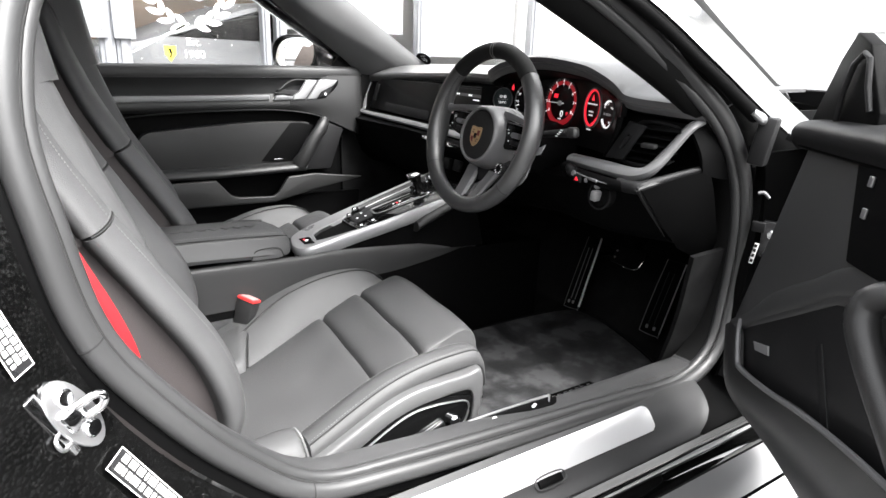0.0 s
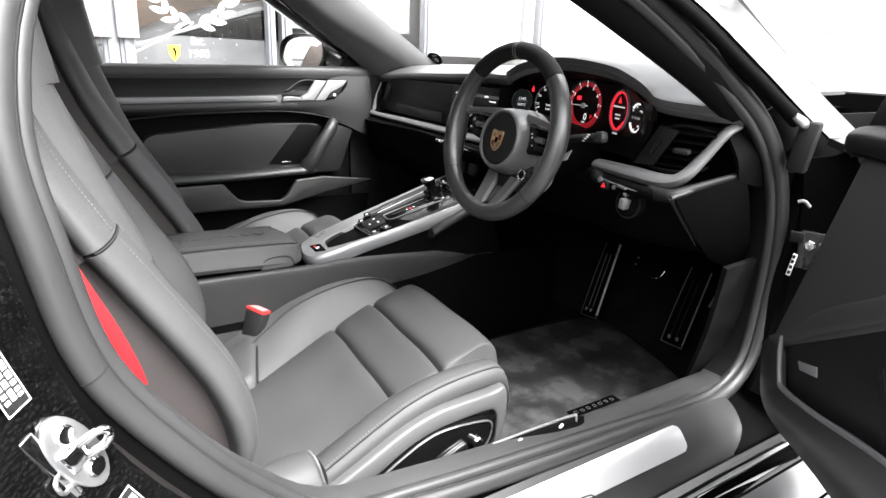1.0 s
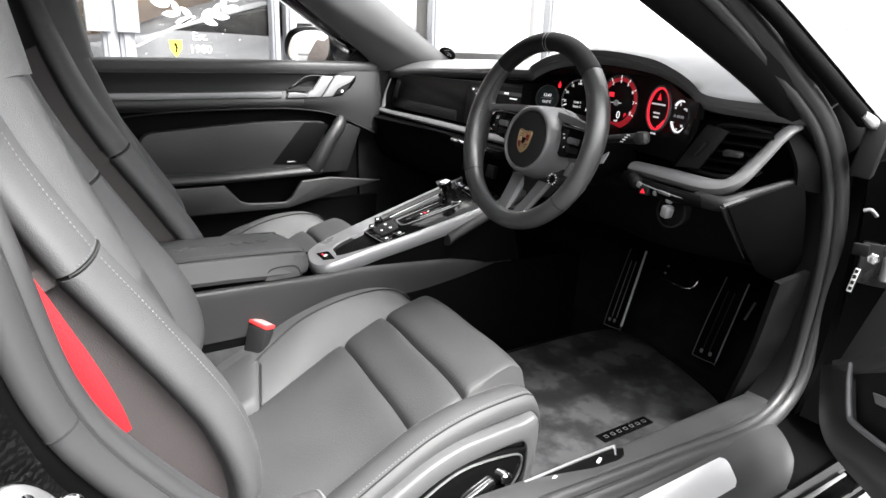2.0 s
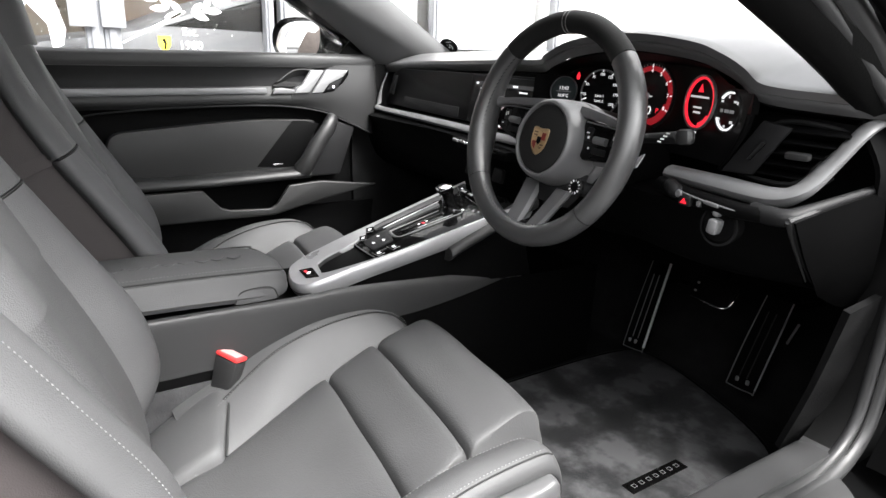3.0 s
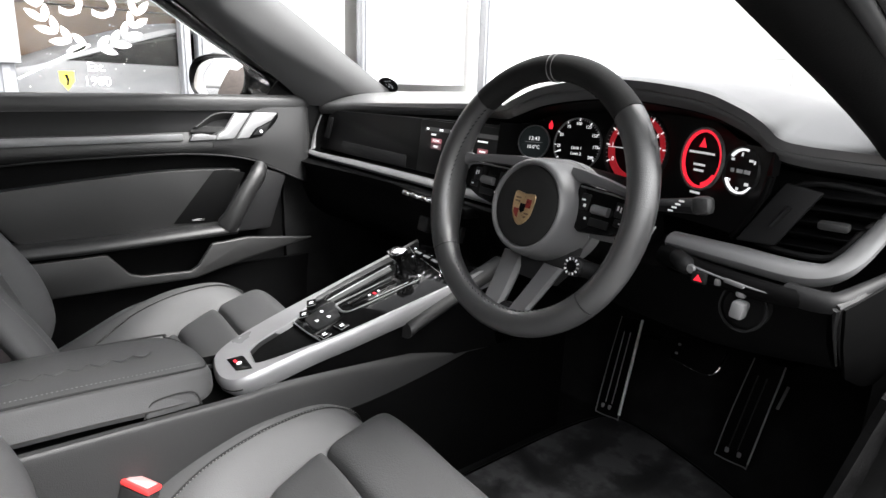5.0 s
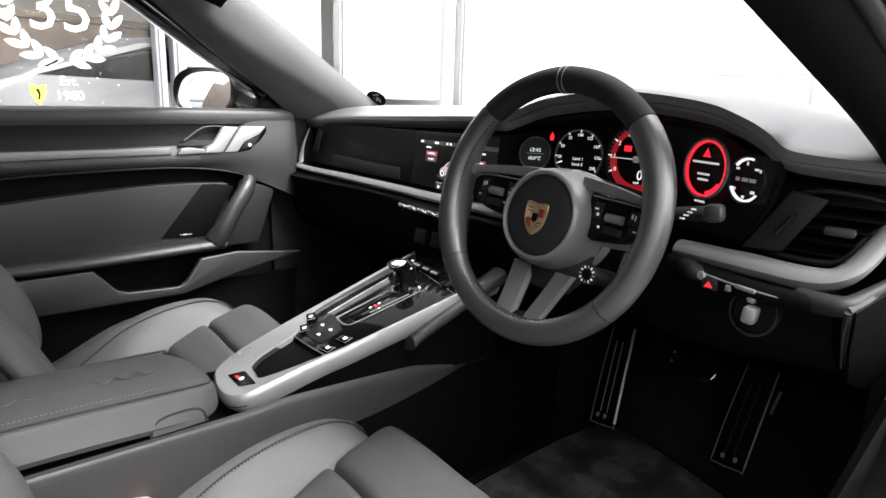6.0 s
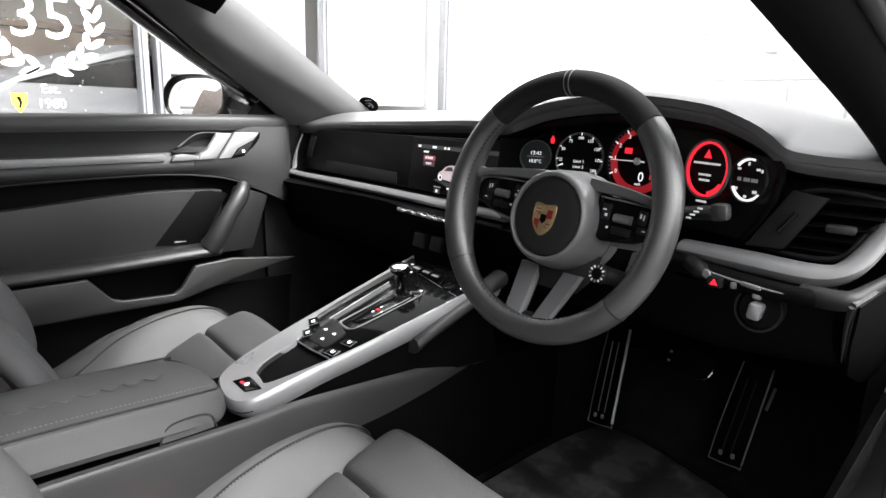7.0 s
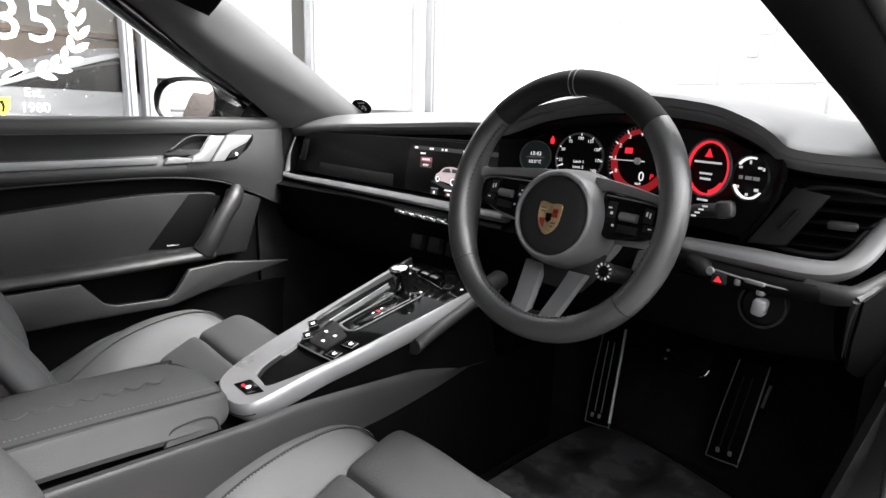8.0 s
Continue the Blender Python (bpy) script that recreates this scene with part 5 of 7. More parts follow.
def rim_rings(a0, a1, r):
    """Sections of the rim from angle a0 to a1; deeper at the back beside the side spokes."""
    k = max(6, int((a1 - a0) / 4))
    rings = []
    for i in range(k + 1):
        a = a0 + (a1 - a0) * i / k
        e = max(0.0, math.cos(radians(2 * (a - 6)))) ** 2
        grip = 1 + 0.10 * max(0.0, math.cos(radians(2 * (a - 25)))) ** 3
        d = (math.cos(radians(a)), math.sin(radians(a)))
        ring = []
        for j in range(18):
            q = 2 * math.pi * j / 18
            x, y = r * grip * math.cos(q), r * 1.06 * math.sin(q)
            if y < 0:
                y *= 1 + 0.75 * e
                x -= 0.25 * e * abs(y)
            ring.append(wp(d[0] * (RIM + x), d[1] * (RIM + x), y))
        rings.append(ring)
    return rings


for a0, a1, m in ((46, 137, WHEELDARK), (137, 219, WHEELHIDE), (219, 322, WHEELHIDE), (322, 406, WHEELHIDE)):
    part("rim", skin(rim_rings(a0 + 0.3, a1 - 0.3, 0.0158)), m, wheel)
part("rim_core", skin(rim_rings(0, 356, 0.0150), True, False, True), GROOVE, wheel)
# stitching on the inner edge
st = []
for i in range(132):
    a = radians(i * 360 / 132)
    d = WU * math.cos(a) + WV * math.sin(a)
    s = WV * math.cos(a) - WU * math.sin(a)
    st.append(slab([(-0.0021, -0.0007), (0.0021, -0.0007), (0.0021, 0.0007), (-0.0021, 0.0007)], HUB + d * (RIM - 0.0146) + WN * 0.0066, (s + WN * 0.5).normalized(), d, 0.0008))
part("stitching", join(*st), DARK, wheel)
for a in (92.0, 94.6):
    d = WU * math.cos(radians(a)) + WV * math.sin(radians(a))
    part("top_mark", annulus(0.0155, 0.0168, HUB + d * RIM, tuple(d), tuple(WN), 0.0010), PIPING, wheel)
# hub: a deep drum with a rounded front ring and a sunken dark face
HB = -0.012
# hub leather paler than the rim's: the light on it is put into colour
hub = part("hub_body", spin([(0.060, -0.080), (0.0665, -0.074), (0.0665, -0.058), (0.0655, -0.0565)], HB), HUBLIT, wheel)
part("hub_groove", spin([(0.064, -0.060), (0.064, -0.052)], HB), GROOVE, hub)
part("hub_ring", spin([(0.0650, -0.0545), (0.0646, -0.052), (0.0635, -0.036), (0.0612, -0.020), (0.0582, -0.006), (0.0560, -0.0005), (0.0540, 0.0022), (0.0520, 0.0028), (0.0502, 0.0018), (0.0495, -0.0008), (0.0493, -0.006)], HB), HUBLIT, wheel)
cover = part("airbag_cover", spin([(0.0493, -0.006), (0.0486, -0.0012), (0.0465, 0.0004), (0.038, 0.0018), (0.020, 0.0034), (0.004, 0.0038)], HB), WHEELDARK, wheel)
# side panel under the drum, running into the lower spokes
part("hub_apron", loft([[wp(s_ * w, b, c) for s_, c in ((-1, c0), (-0.5, c0 + 0.006), (0.5, c0 + 0.006), (1, c0), (1, c0 - 0.02), (-1, c0 - 0.02))] for b, w, c0 in ((-0.045, 0.050, -0.044), (-0.075, 0.045, -0.044), (-0.100, 0.028, -0.046))], 3, 2), DARK, wheel)
crest_out = [(-0.0165, 0.0175), (-0.010, 0.0195), (0.0, 0.0180), (0.010, 0.0195), (0.0165, 0.0175), (0.0160, 0.000), (0.0135, -0.009), (0.0075, -0.0165), (0.0, -0.0205), (-0.0075, -0.0165), (-0.0135, -0.009), (-0.0160, 0.000)]
crest_out = [tuple(q) for q in line(crest_out, 2, True)]
CB, CC = -0.0165, 0.0036
crest = part("crest", slab(crest_out, wp(0, CB, CC), WU, WV, 0.0016, 0.0006), GOLD, cover, "gold shield badge")
for q, m in ((((-0.0125, -0.001), (-0.0045, -0.001), (-0.0045, -0.0125), (-0.0085, -0.010), (-0.012, -0.006)), CRESTRED), (((0.0045, 0.0125), (0.0125, 0.0125), (0.0125, 0.002), (0.0045, 0.002)), CRESTRED), (((-0.0042, 0.006), (0.0042, 0.006), (0.0042, -0.002), (0, -0.0055), (-0.0042, -0.002)), BLACK), (((-0.013, 0.0128), (-0.005, 0.0128), (-0.005, 0.0108), (-0.013, 0.0108)), BROWN), (((-0.013, 0.0088), (-0.005, 0.0088), (-0.005, 0.0068), (-0.013, 0.0068)), BROWN), (((0.005, -0.004), (0.0125, -0.004), (0.011, -0.0062), (0.005, -0.0062)), BROWN), (((0.005, -0.0082), (0.010, -0.0082), (0.007, -0.0108), (0.005, -0.0108)), BROWN), (((0.0060, 0.0100), (0.0105, 0.0100), (0.0105, 0.0082), (0.0060, 0.0082)), BLACK)):
    part("crest_field", slab(list(q), wp(0, CB, CC + 0.0017), WU, WV, 0.0003), m, crest)
# side spokes: a pale blade on top, a black switch pod under it
for s in (-1, 1):
    blade = [[wp(s * a, b0, c), wp(s * a, b1, c + 0.003), wp(s * a, b1, c - 0.016), wp(s * a, b0, c - 0.012)] for a, b0, b1, c in ((0.035, 0.030, 0.045, -0.026), (0.060, 0.031, 0.043, -0.022), (0.095, 0.0285, 0.0385, -0.018), (0.125, 0.0245, 0.0335, -0.012), (0.141, 0.016, 0.034, -0.006))]
    part("spoke", loft(blade, 4, 2), SPOKE, wheel)
    pod = part("button_pod", slab([(s * a, b) for a, b in ((0.052, 0.030), (0.128, 0.0245), (0.146, 0.004), (0.140, -0.008), (0.108, -0.020), (0.066, -0.026), (0.050, -0.016))][::s], wp(0, 0, -0.034), WU, WV, 0.013, 0.003), PIANO, wheel)
    part("pod_rim", tube([tuple(wp(s * a, b, -0.021)) for a, b in ((0.056, 0.026), (0.128, 0.022), (0.142, 0.003), (0.136, -0.007))], 0.0011, 6), GREYTRIM, pod)
    part("scroll_roller", tube([tuple(wp(s * 0.092 - 0.011, 0.0045, -0.019)), tuple(wp(s * 0.092 + 0.011, 0.0045, -0.019))], 0.0052, 10), GREYTRIM, pod)
    for a, b, w, h in ((0.068, 0.010, 0.006, 0.0095), (0.115, 0.010, 0.006, 0.0085), (0.092, -0.010, 0.013, 0.0045), (0.118, -0.004, 0.007, 0.0040)):
        part("button", slab([(-w, -h), (w, -h), (w, h), (-w, h)], wp(s * a, b, -0.0215), WU, WV, 0.0024, 0.001), DARK, pod)
    for a, b, w, h in ((0.066, 0.012, 0.0024, 0.0009), (0.069, 0.006, 0.0017, 0.0017), (0.113, 0.012, 0.0010, 0.0026), (0.117, 0.011, 0.0008, 0.0030), (0.120, -0.004, 0.0020, 0.0008), (0.074, -0.008, 0.0016, 0.0014)):
        part("button_mark", slab([(-w, -h), (w, -h), (w, h), (-w, h)], wp(s * a, b, -0.0189), WU, WV, 0.0004), WHITEINK, pod)
    part("shift_paddle", slab([(s * a, b) for a, b in ((0.066, -0.012), (0.135, -0.004), (0.146, 0.004), (0.140, -0.016), (0.110, -0.027), (0.066, -0.030))][::s], wp(0, 0, -0.049), WU, WV, 0.003, 0.001), BLADE, wheel)
part("paddle", slab([(0.100, -0.030), (0.094, -0.080), (0.102, -0.088), (0.113, -0.080), (0.122, -0.064), (0.126, -0.030), (0.119, -0.022)], wp(0, 0, -0.048), WU, WV, 0.004, 0.0015), GREYTRIM, wheel)
# split lower spoke, its foot against the rim
for s in (-1, 1):
    part("lower_spoke", loft([[wp(s * (a - w), b, c), wp(s * (a + w), b, c + 0.003), wp(s * (a + w), b, c - 0.010), wp(s * (a - w), b, c - 0.014)] for a, b, w, c in ((0.033, -0.075, 0.0125, -0.037), (0.030, -0.092, 0.0120, -0.030), (0.025, -0.118, 0.0115, -0.018), (0.0205, -0.141, 0.0110, -0.006), (0.0195, -0.152, 0.0110, 0.001))], 4, 2), SPOKE, wheel)
part("spoke_foot", loft([[wp(-w, b, c), wp(w, b, c), wp(w, b, c - 0.012), wp(-w, b, c - 0.012)] for b, w, c in ((-0.134, 0.006, -0.014), (-0.143, 0.012, -0.008), (-0.152, 0.016, -0.001), (-0.160, 0.018, 0.006))], 3, 2), DARK, wheel)
part("foot_edge", tube([tuple(wp(-0.007, -0.139, -0.009)), tuple(wp(-0.011, -0.146, -0.003)), tuple(wp(-0.012, -0.152, 0.001))], 0.0009, 6), SILVER, wheel)
# drive mode knob on its arm
MA, MB = 0.0855, -0.0625
modeknob = part("mode_knob", disc(0.0115, wp(MA, MB, -0.016), WN, 0.012, 0.002, 28), DARK, wheel)
part("knob_face", disc(0.0062, wp(MA, MB, -0.004), WN, 0.0014, 0.0006, 20), BLACK, modeknob)
for i in range(12):
    q = radians(30 * i)
    part("knob_mark", slab([(-0.0014, -0.0009), (0.0014, -0.0009), (0.0014, 0.0009), (-0.0014, 0.0009)], wp(MA + 0.0087 * math.cos(q), MB + 0.0087 * math.sin(q), -0.004), WU * math.cos(q) + WV * math.sin(q), WV * math.cos(q) - WU * math.sin(q), 0.0007), WHITEINK if i % 3 else STRIP, modeknob)
part("knob_arm", tube([tuple(wp(MA, MB, -0.016)), tuple(wp(0.104, -0.062, -0.022)), tuple(wp(0.122, -0.062, -0.022))], [0.0105, 0.0095, 0.0075], 14), DARK, wheel)


# ---- centre console ----
console = thing("centre_console", (0, -0.1, 0.22), "black centre console with a satin silver frame and gear selector", "console")
part("tunnel", loft([[(-0.085, y, 0.20), (-0.088, y, z), (-0.075, y, z - d), (0.075, y, z - d), (0.088, y, z), (0.085, y, 0.20)] for y, z, d in ((-0.95, 0.50, 0.0), (-0.5, 0.50, 0.0), (-0.30, 0.497, 0.03), (-0.2, 0.492, 0.045), (0.1, 0.465, 0.03), (0.45, 0.45, 0.01))], 3, 1), BLACK, console)
# near panel tapers out in front: its fade into shade put into the shape
part("side_panel", sheet([[(0.0905, y, z0), (0.0925, y, (z0 + z1) / 2), (0.0905, y, z1 - 0.008), (0.083, y, z1)] for y, z0, z1 in ((-0.85, 0.41, 0.512), (-0.5, 0.405, 0.508), (-0.27, 0.41, 0.503), (-0.2, 0.425, 0.505), (-0.05, 0.43, 0.496), (0.07, 0.445, 0.487), (0.16, 0.462, 0.479), (0.21, 0.471, 0.474))], 4, 4, -0.006), TUNNEL, console)
part("side_panel", sheet([[(-0.0905, y, z0), (-0.0925, y, (z0 + z1) / 2), (-0.0905, y, z1 - 0.008), (-0.083, y, z1)] for y, z0, z1 in ((-0.85, 0.41, 0.512), (-0.40, 0.41, 0.503), (-0.30, 0.41, 0.488), (-0.15, 0.41, 0.480), (0.30, 0.45, 0.475))], 4, 4, 0.006), SOFT, console)
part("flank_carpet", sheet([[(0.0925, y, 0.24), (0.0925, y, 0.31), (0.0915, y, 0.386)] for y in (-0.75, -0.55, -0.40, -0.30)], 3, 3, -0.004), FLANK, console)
CO, CE, CN = Vector((0, -0.225, 0.505)), Vector((0, 0.955, 0.296)), Vector((0, -0.296, 0.955))
CX = Vector((1, 0, 0))


def cp(a, b, c=0.0):
    return CO + CX * a + CE * b + CN * c


# wedge under the frame
part("console_body", loft([[cp(-w, b, -0.006), cp(v, b, -0.006), cp(v * 0.93, b, -d), cp(-w * 0.93, b, -d)] for b, w, v, d in ((-0.016, 0.05, 0.015, 0.03), (0.02, 0.080, 0.036, 0.055), (0.2, 0.088, 0.080, 0.10), (0.42, 0.088, 0.112, 0.17))], 3, 1), BLACK, console)
# silver frame, a tapering U: wide on the far side, a slim rail on the near one
outer = [(-0.0945, 0.43), (-0.0965, 0.25), (-0.0965, 0.12), (-0.094, 0.06), (-0.089, 0.018), (-0.079, -0.008), (-0.066, -0.021), (-0.041, -0.031), (-0.015, -0.0365), (0.009, -0.036), (0.028, -0.028), (0.039, -0.012), (0.047, 0.022), (0.0595, 0.090), (0.0845, 0.180), (0.134, 0.43)]
inner = [(-0.0915, 0.43), (-0.0925, 0.25), (-0.0885, 0.187), (-0.070, 0.163), (-0.045, 0.117), (-0.041, 0.070), (-0.0375, 0.045), (-0.031, 0.030), (-0.022, 0.0255), (-0.012, 0.024), (0.000, 0.0215), (0.010, 0.0195), (0.0215, 0.030), (0.0465, 0.092), (0.0735, 0.177), (0.124, 0.43)]
oi, ii = line(outer, 4), line(inner, 4)
grow_out = np.array([(p - np.array((-0.01, 0.2))) / max(1e-6, np.linalg.norm(p - np.array((-0.01, 0.2)))) for p in oi])
rings = []
for p, q, g in zip(oi, ii, grow_out):
    w = np.linalg.norm(q - p)
    e = min(0.0045, 0.3 * w) / w
    rings.append([cp(*(p - g * 0.006), -0.030), cp(*(p + g * 0.001), -0.020), cp(*(p + g * 0.0015), -0.010), cp(*p, -0.002), cp(*(p + (q - p) * e), 0.0028), cp(*(q + (p - q) * e * 0.6), 0.0028), cp(*q, 0.000), cp(*q, -0.012)])
part("frame", skin(rings), BLADE, console, "satin silver console frame")
# shadow gap along the foot of the frame
part("frame_seam", tube([tuple(cp(*(p + g * 0.0012), -0.0145)) for p, g in list(zip(oi, grow_out))[16:44:3]], 0.0011, 6), GROOVE, console)
# tray
tray = part("tray", skin([[cp(a0, b, -0.003), cp(a0 * 0.92, b, -d), cp(a1 * 0.92, b, -d), cp(a1, b, -0.003)] for b, a0, a1, d in ((0.022, -0.030, 0.012, 0.006), (0.034, -0.036, 0.024, 0.035), (0.06, -0.041, 0.035, 0.05), (0.113, -0.046, 0.055, 0.05), (0.116, -0.046, 0.056, 0.003))], False), BLACK, console)
part("tray_wall", sheet([[tuple(cp(a, b, 0.001)), tuple(cp(a + 0.002, b, -0.02)), tuple(cp(a + 0.004, b, -0.045))] for a, b in ((-0.026, 0.028), (-0.037, 0.048), (-0.041, 0.075), (-0.044, 0.108))], 4, 3, 0.001), SOFT, tray)
# park switch
part("park_switch", slab([(-0.037, -0.0085), (0.008, -0.0115), (0.026, 0.0085), (0.014, 0.0105), (-0.018, 0.0140), (-0.024, 0.0125)], cp(0, 0, 0.001), CX, CE, 0.0035, 0.0012), PIANO, console)
part("park_mark", slab([(-0.0055, -0.0022), (0.0055, -0.0022), (0.0055, 0.0022), (-0.0055, 0.0022)], cp(-0.016, -0.0015, 0.0046), CX, CE, 0.0004), LITRED, console)
part("park_mark", disc(0.0042, tuple(cp(-0.0055, 0.0005, 0.0046)), tuple(CN), 0.0004, 0, 16), LIT, console)
# gloss panel between the rails
panel = part("control_panel", slab([(-0.046, 0.116), (0.054, 0.114), (0.0735, 0.177), (0.118, 0.40), (0.060, 0.425), (-0.091, 0.425), (-0.0915, 0.25), (-0.0875, 0.187), (-0.070, 0.163)], cp(0, 0, -0.009), CX, CE, 0.009, 0.001), PIANO, console)
part("panel_lip", tube([tuple(cp(a, b, 0.0005)) for a, b in ((-0.045, 0.1165), (0.0, 0.114), (0.053, 0.1145))], 0.0012, 6), GREYTRIM, panel)
for a, b, turn_ in ((-0.070, 0.1665, 0.5), (-0.0465, 0.139, 0.5), (0.0445, 0.1265, -0.16), (0.0475, 0.158, -0.16)):
    eu, ev = (CX * math.cos(turn_) - CE * math.sin(turn_)) if turn_ > 0 else (CX + CE * 0.05).normalized(), None
    eu = eu.normalized()
    ev = CN.cross(eu)
    part("seat_button", slab([(-0.0125, -0.0085), (0.0125, -0.0085), (0.0125, 0.0085), (-0.0125, 0.0085)], cp(a, b, 0.0), eu, ev, 0.0038, 0.0014), PIANO, panel)
    part("button_rim", tube([tuple(cp(a, b, 0.0036) + eu * p + ev * q) for p, q in ((-0.0118, -0.0078), (0.0118, -0.0078), (0.0118, 0.0078))], 0.0006, 5, False, 1), STRIP, panel)
    for p, q, w, h in ((-0.0012, 0.0012, 0.0012, 0.0030), (0.0018, -0.0016, 0.0028, 0.0011), (0.0045, 0.0018, 0.0007, 0.0018)):
        part("button_mark", slab([(-w, -h), (w, -h), (w, h), (-w, h)], cp(a, b, 0.0039) + eu * p + ev * q, eu, ev, 0.0003), LIT, panel)
pad_ = part("menu_pad", slab([tuple(q) for q in line([(-0.0395, 0.186), (-0.0335, 0.139), (-0.024, 0.130), (0.012, 0.1265), (0.020, 0.133), (0.0185, 0.170), (0.006, 0.178), (-0.030, 0.192)], 3, True)], cp(0, 0, -0.001), CX, CE, 0.0042, 0.0012), DARK, panel)
for a, b in ((-0.024, 0.1615), (0.003, 0.1600), (-0.004, 0.1405)):
    part("button_mark", annulus(0.0022, 0.0036, cp(a, b, 0.0034), CX, CE, 0.0004, 0, 180, 10), LIT, pad_)
    part("button_mark", slab([(-0.0040, -0.0006), (0.0040, -0.0006), (0.0040, 0.0006), (-0.0040, 0.0006)], cp(a, b - 0.0008, 0.0034), CX, CE, 0.0004), LIT, pad_)
for q in (((-0.0105, 0.129), (-0.0105, 0.181)), ((-0.036, 0.1505), (0.019, 0.1490))):
    part("pad_joint", tube([tuple(cp(a, b, 0.0031)) for a, b in q], 0.0005, 4, False, 1), GROOVE, pad_)
# selector gate: a recess with sloping walls and bright edges
part("gate_wall", sheet([[tuple(cp(-0.0475, b, 0.004)), tuple(cp(-0.036, b, -0.002)), tuple(cp(-0.0215 + 0.04 * (b - 0.19), b, -0.004))] for b in (0.192, 0.23, 0.28, 0.325)], 3, 3, 0.001), SOFT, panel)
part("gate_edge", tube([tuple(cp(-0.0475, 0.188, 0.004)), tuple(cp(-0.0485, 0.25, 0.0045)), tuple(cp(-0.0495, 0.328, 0.0045))], 0.0010, 6), BLADE, panel)
part("gate_edge", tube([tuple(cp(a, b, 0.0025)) for a, b in ((-0.0125, 0.304), (-0.017, 0.25), (-0.0215, 0.198), (-0.019, 0.189), (-0.010, 0.1855), (0.006, 0.1835), (0.014, 0.186))], [0.0010, 0.0012, 0.0018, 0.0026, 0.0028, 0.0024, 0.0012], 8), LEDGE, panel)
part("gate_edge", tube([tuple(cp(a, b, 0.0025)) for a, b in ((0.014, 0.186), (0.022, 0.196), (0.0325, 0.255), (0.0425, 0.318), (0.0405, 0.327), (0.032, 0.330), (0.016, 0.322))], 0.0011, 6), LEDGE, panel)
part("gear_scale", slab([(-0.010, 0.205), (0.016, 0.205), (0.030, 0.300), (-0.004, 0.300)], cp(0, 0, 0.000), CX, CE, 0.002, 0.0008), PIANO, panel)
part("gear_line", tube([tuple(cp(0.0190, 0.232, 0.0022)), tuple(cp(0.0325, 0.309, 0.0022))], 0.0009, 6), STRIP, panel)
part("gear_mark", slab([(-0.0040, -0.0022), (0.0040, -0.0022), (0.0040, 0.0022), (-0.0040, 0.0022)], cp(0.008, 0.252, 0.0022), CX, CE, 0.0004), LITRED, panel)
for a, b in ((0.005, 0.243), (0.0075, 0.261), (0.0215, 0.250)):
    part("gear_mark", slab([(-0.0016, -0.0022), (0.0016, -0.0022), (0.0016, 0.0022), (-0.0016, 0.0022)], cp(a, b, 0.0022), CX, CE, 0.0004), LIT, panel)
lever = part("gear_lever", loft([[cp(a0 + a * w, b0 + b * d, h) for a, b in ((-1, -1), (1, -1), (1, 1), (-1, 1))] for w, d, h, b0, a0 in ((0.016, 0.017, 0.0, 0.328, 0.000), (0.0115, 0.011, 0.010, 0.326, 0.000), (0.0105, 0.010, 0.034, 0.323, 0.003), (0.0135, 0.012, 0.046, 0.320, 0.006), (0.0135, 0.011, 0.053, 0.318, 0.008))], 3, 3), PIANO, console)
part("lever_strip", sheet([[tuple(cp(a0 - 0.003, b, h)), tuple(cp(a0 + 0.0045, b, h))] for a0, b, h in ((0.002, 0.3115, 0.006), (0.004, 0.3105, 0.022), (0.006, 0.3075, 0.042), (0.009, 0.3060, 0.050))], 3, 2, 0.001), CHROME, lever, "bright strip down the selector")
part("lever_cap", loft([[tuple(cp(0.008 + a * w, 0.317 + b * d, h)) for a, b in ((-1, -1), (1, -1), (1, 1), (-1, 1))] for w, d, h in ((0.0140, 0.0115, 0.0525), (0.0145, 0.0118, 0.0555), (0.0110, 0.0080, 0.0575))], 2, 2), CHROME, lever, "bright selector cap")
part("lever_fin", slab([(-0.004, 0.004), (0.0035, 0.006), (0.0075, 0.042), (0.0015, 0.036)], cp(0.018, 0.342, 0), CX, CN, 0.002, 0.0006), CHROME, lever)
for a, b in ((-0.032, 0.3885), (-0.002, 0.3850), (0.025, 0.3815)):
    sw = part("climate_switch", slab([(-0.0105, -0.007), (0.0105, -0.009), (0.0105, 0.007), (-0.0105, 0.009)], cp(a, b, 0.000), CX, CE, 0.009, 0.0025), BLACK, panel)
    part("switch_top", slab([(-0.0095, -0.0030), (0.0095, -0.0048), (0.0095, 0.0010), (-0.0095, 0.0028)], cp(a, b - 0.002, 0.009), CX, CE, 0.0010, 0.0005), STRIP, sw)
for a, b, w in ((-0.068, 0.404, 0.003), (-0.050, 0.402, 0.003), (-0.014, 0.3995, 0.0045), (-0.045, 0.380, 0.002), (0.004, 0.340, 0.003), (0.029, 0.337, 0.003), (0.094, 0.376, 0.003)):
    part("button_mark", slab([(-w, -0.0012), (w, -0.0018), (w, 0.0018), (-w, 0.0012)], cp(a, b, 0.0004), CX, CE, 0.0003), LIT, panel)
    part("button_mark", slab([(-w * 0.4, -0.004), (w * 0.4, -0.004), (w * 0.4, -0.0025), (-w * 0.4, -0.0025)], cp(a, b, 0.0004), CX, CE, 0.0003), LITGREY, panel)
volume = part("volume_knob", disc(0.0115, tuple(cp(0.0715, 0.3665, 0.000)), tuple(CN), 0.006, 0.0015), BLACK, panel)
part("knob_ring", annulus(0.0075, 0.0095, cp(0.0715, 0.3665, 0.006), CX, CE, 0.0012), CHROME, volume)
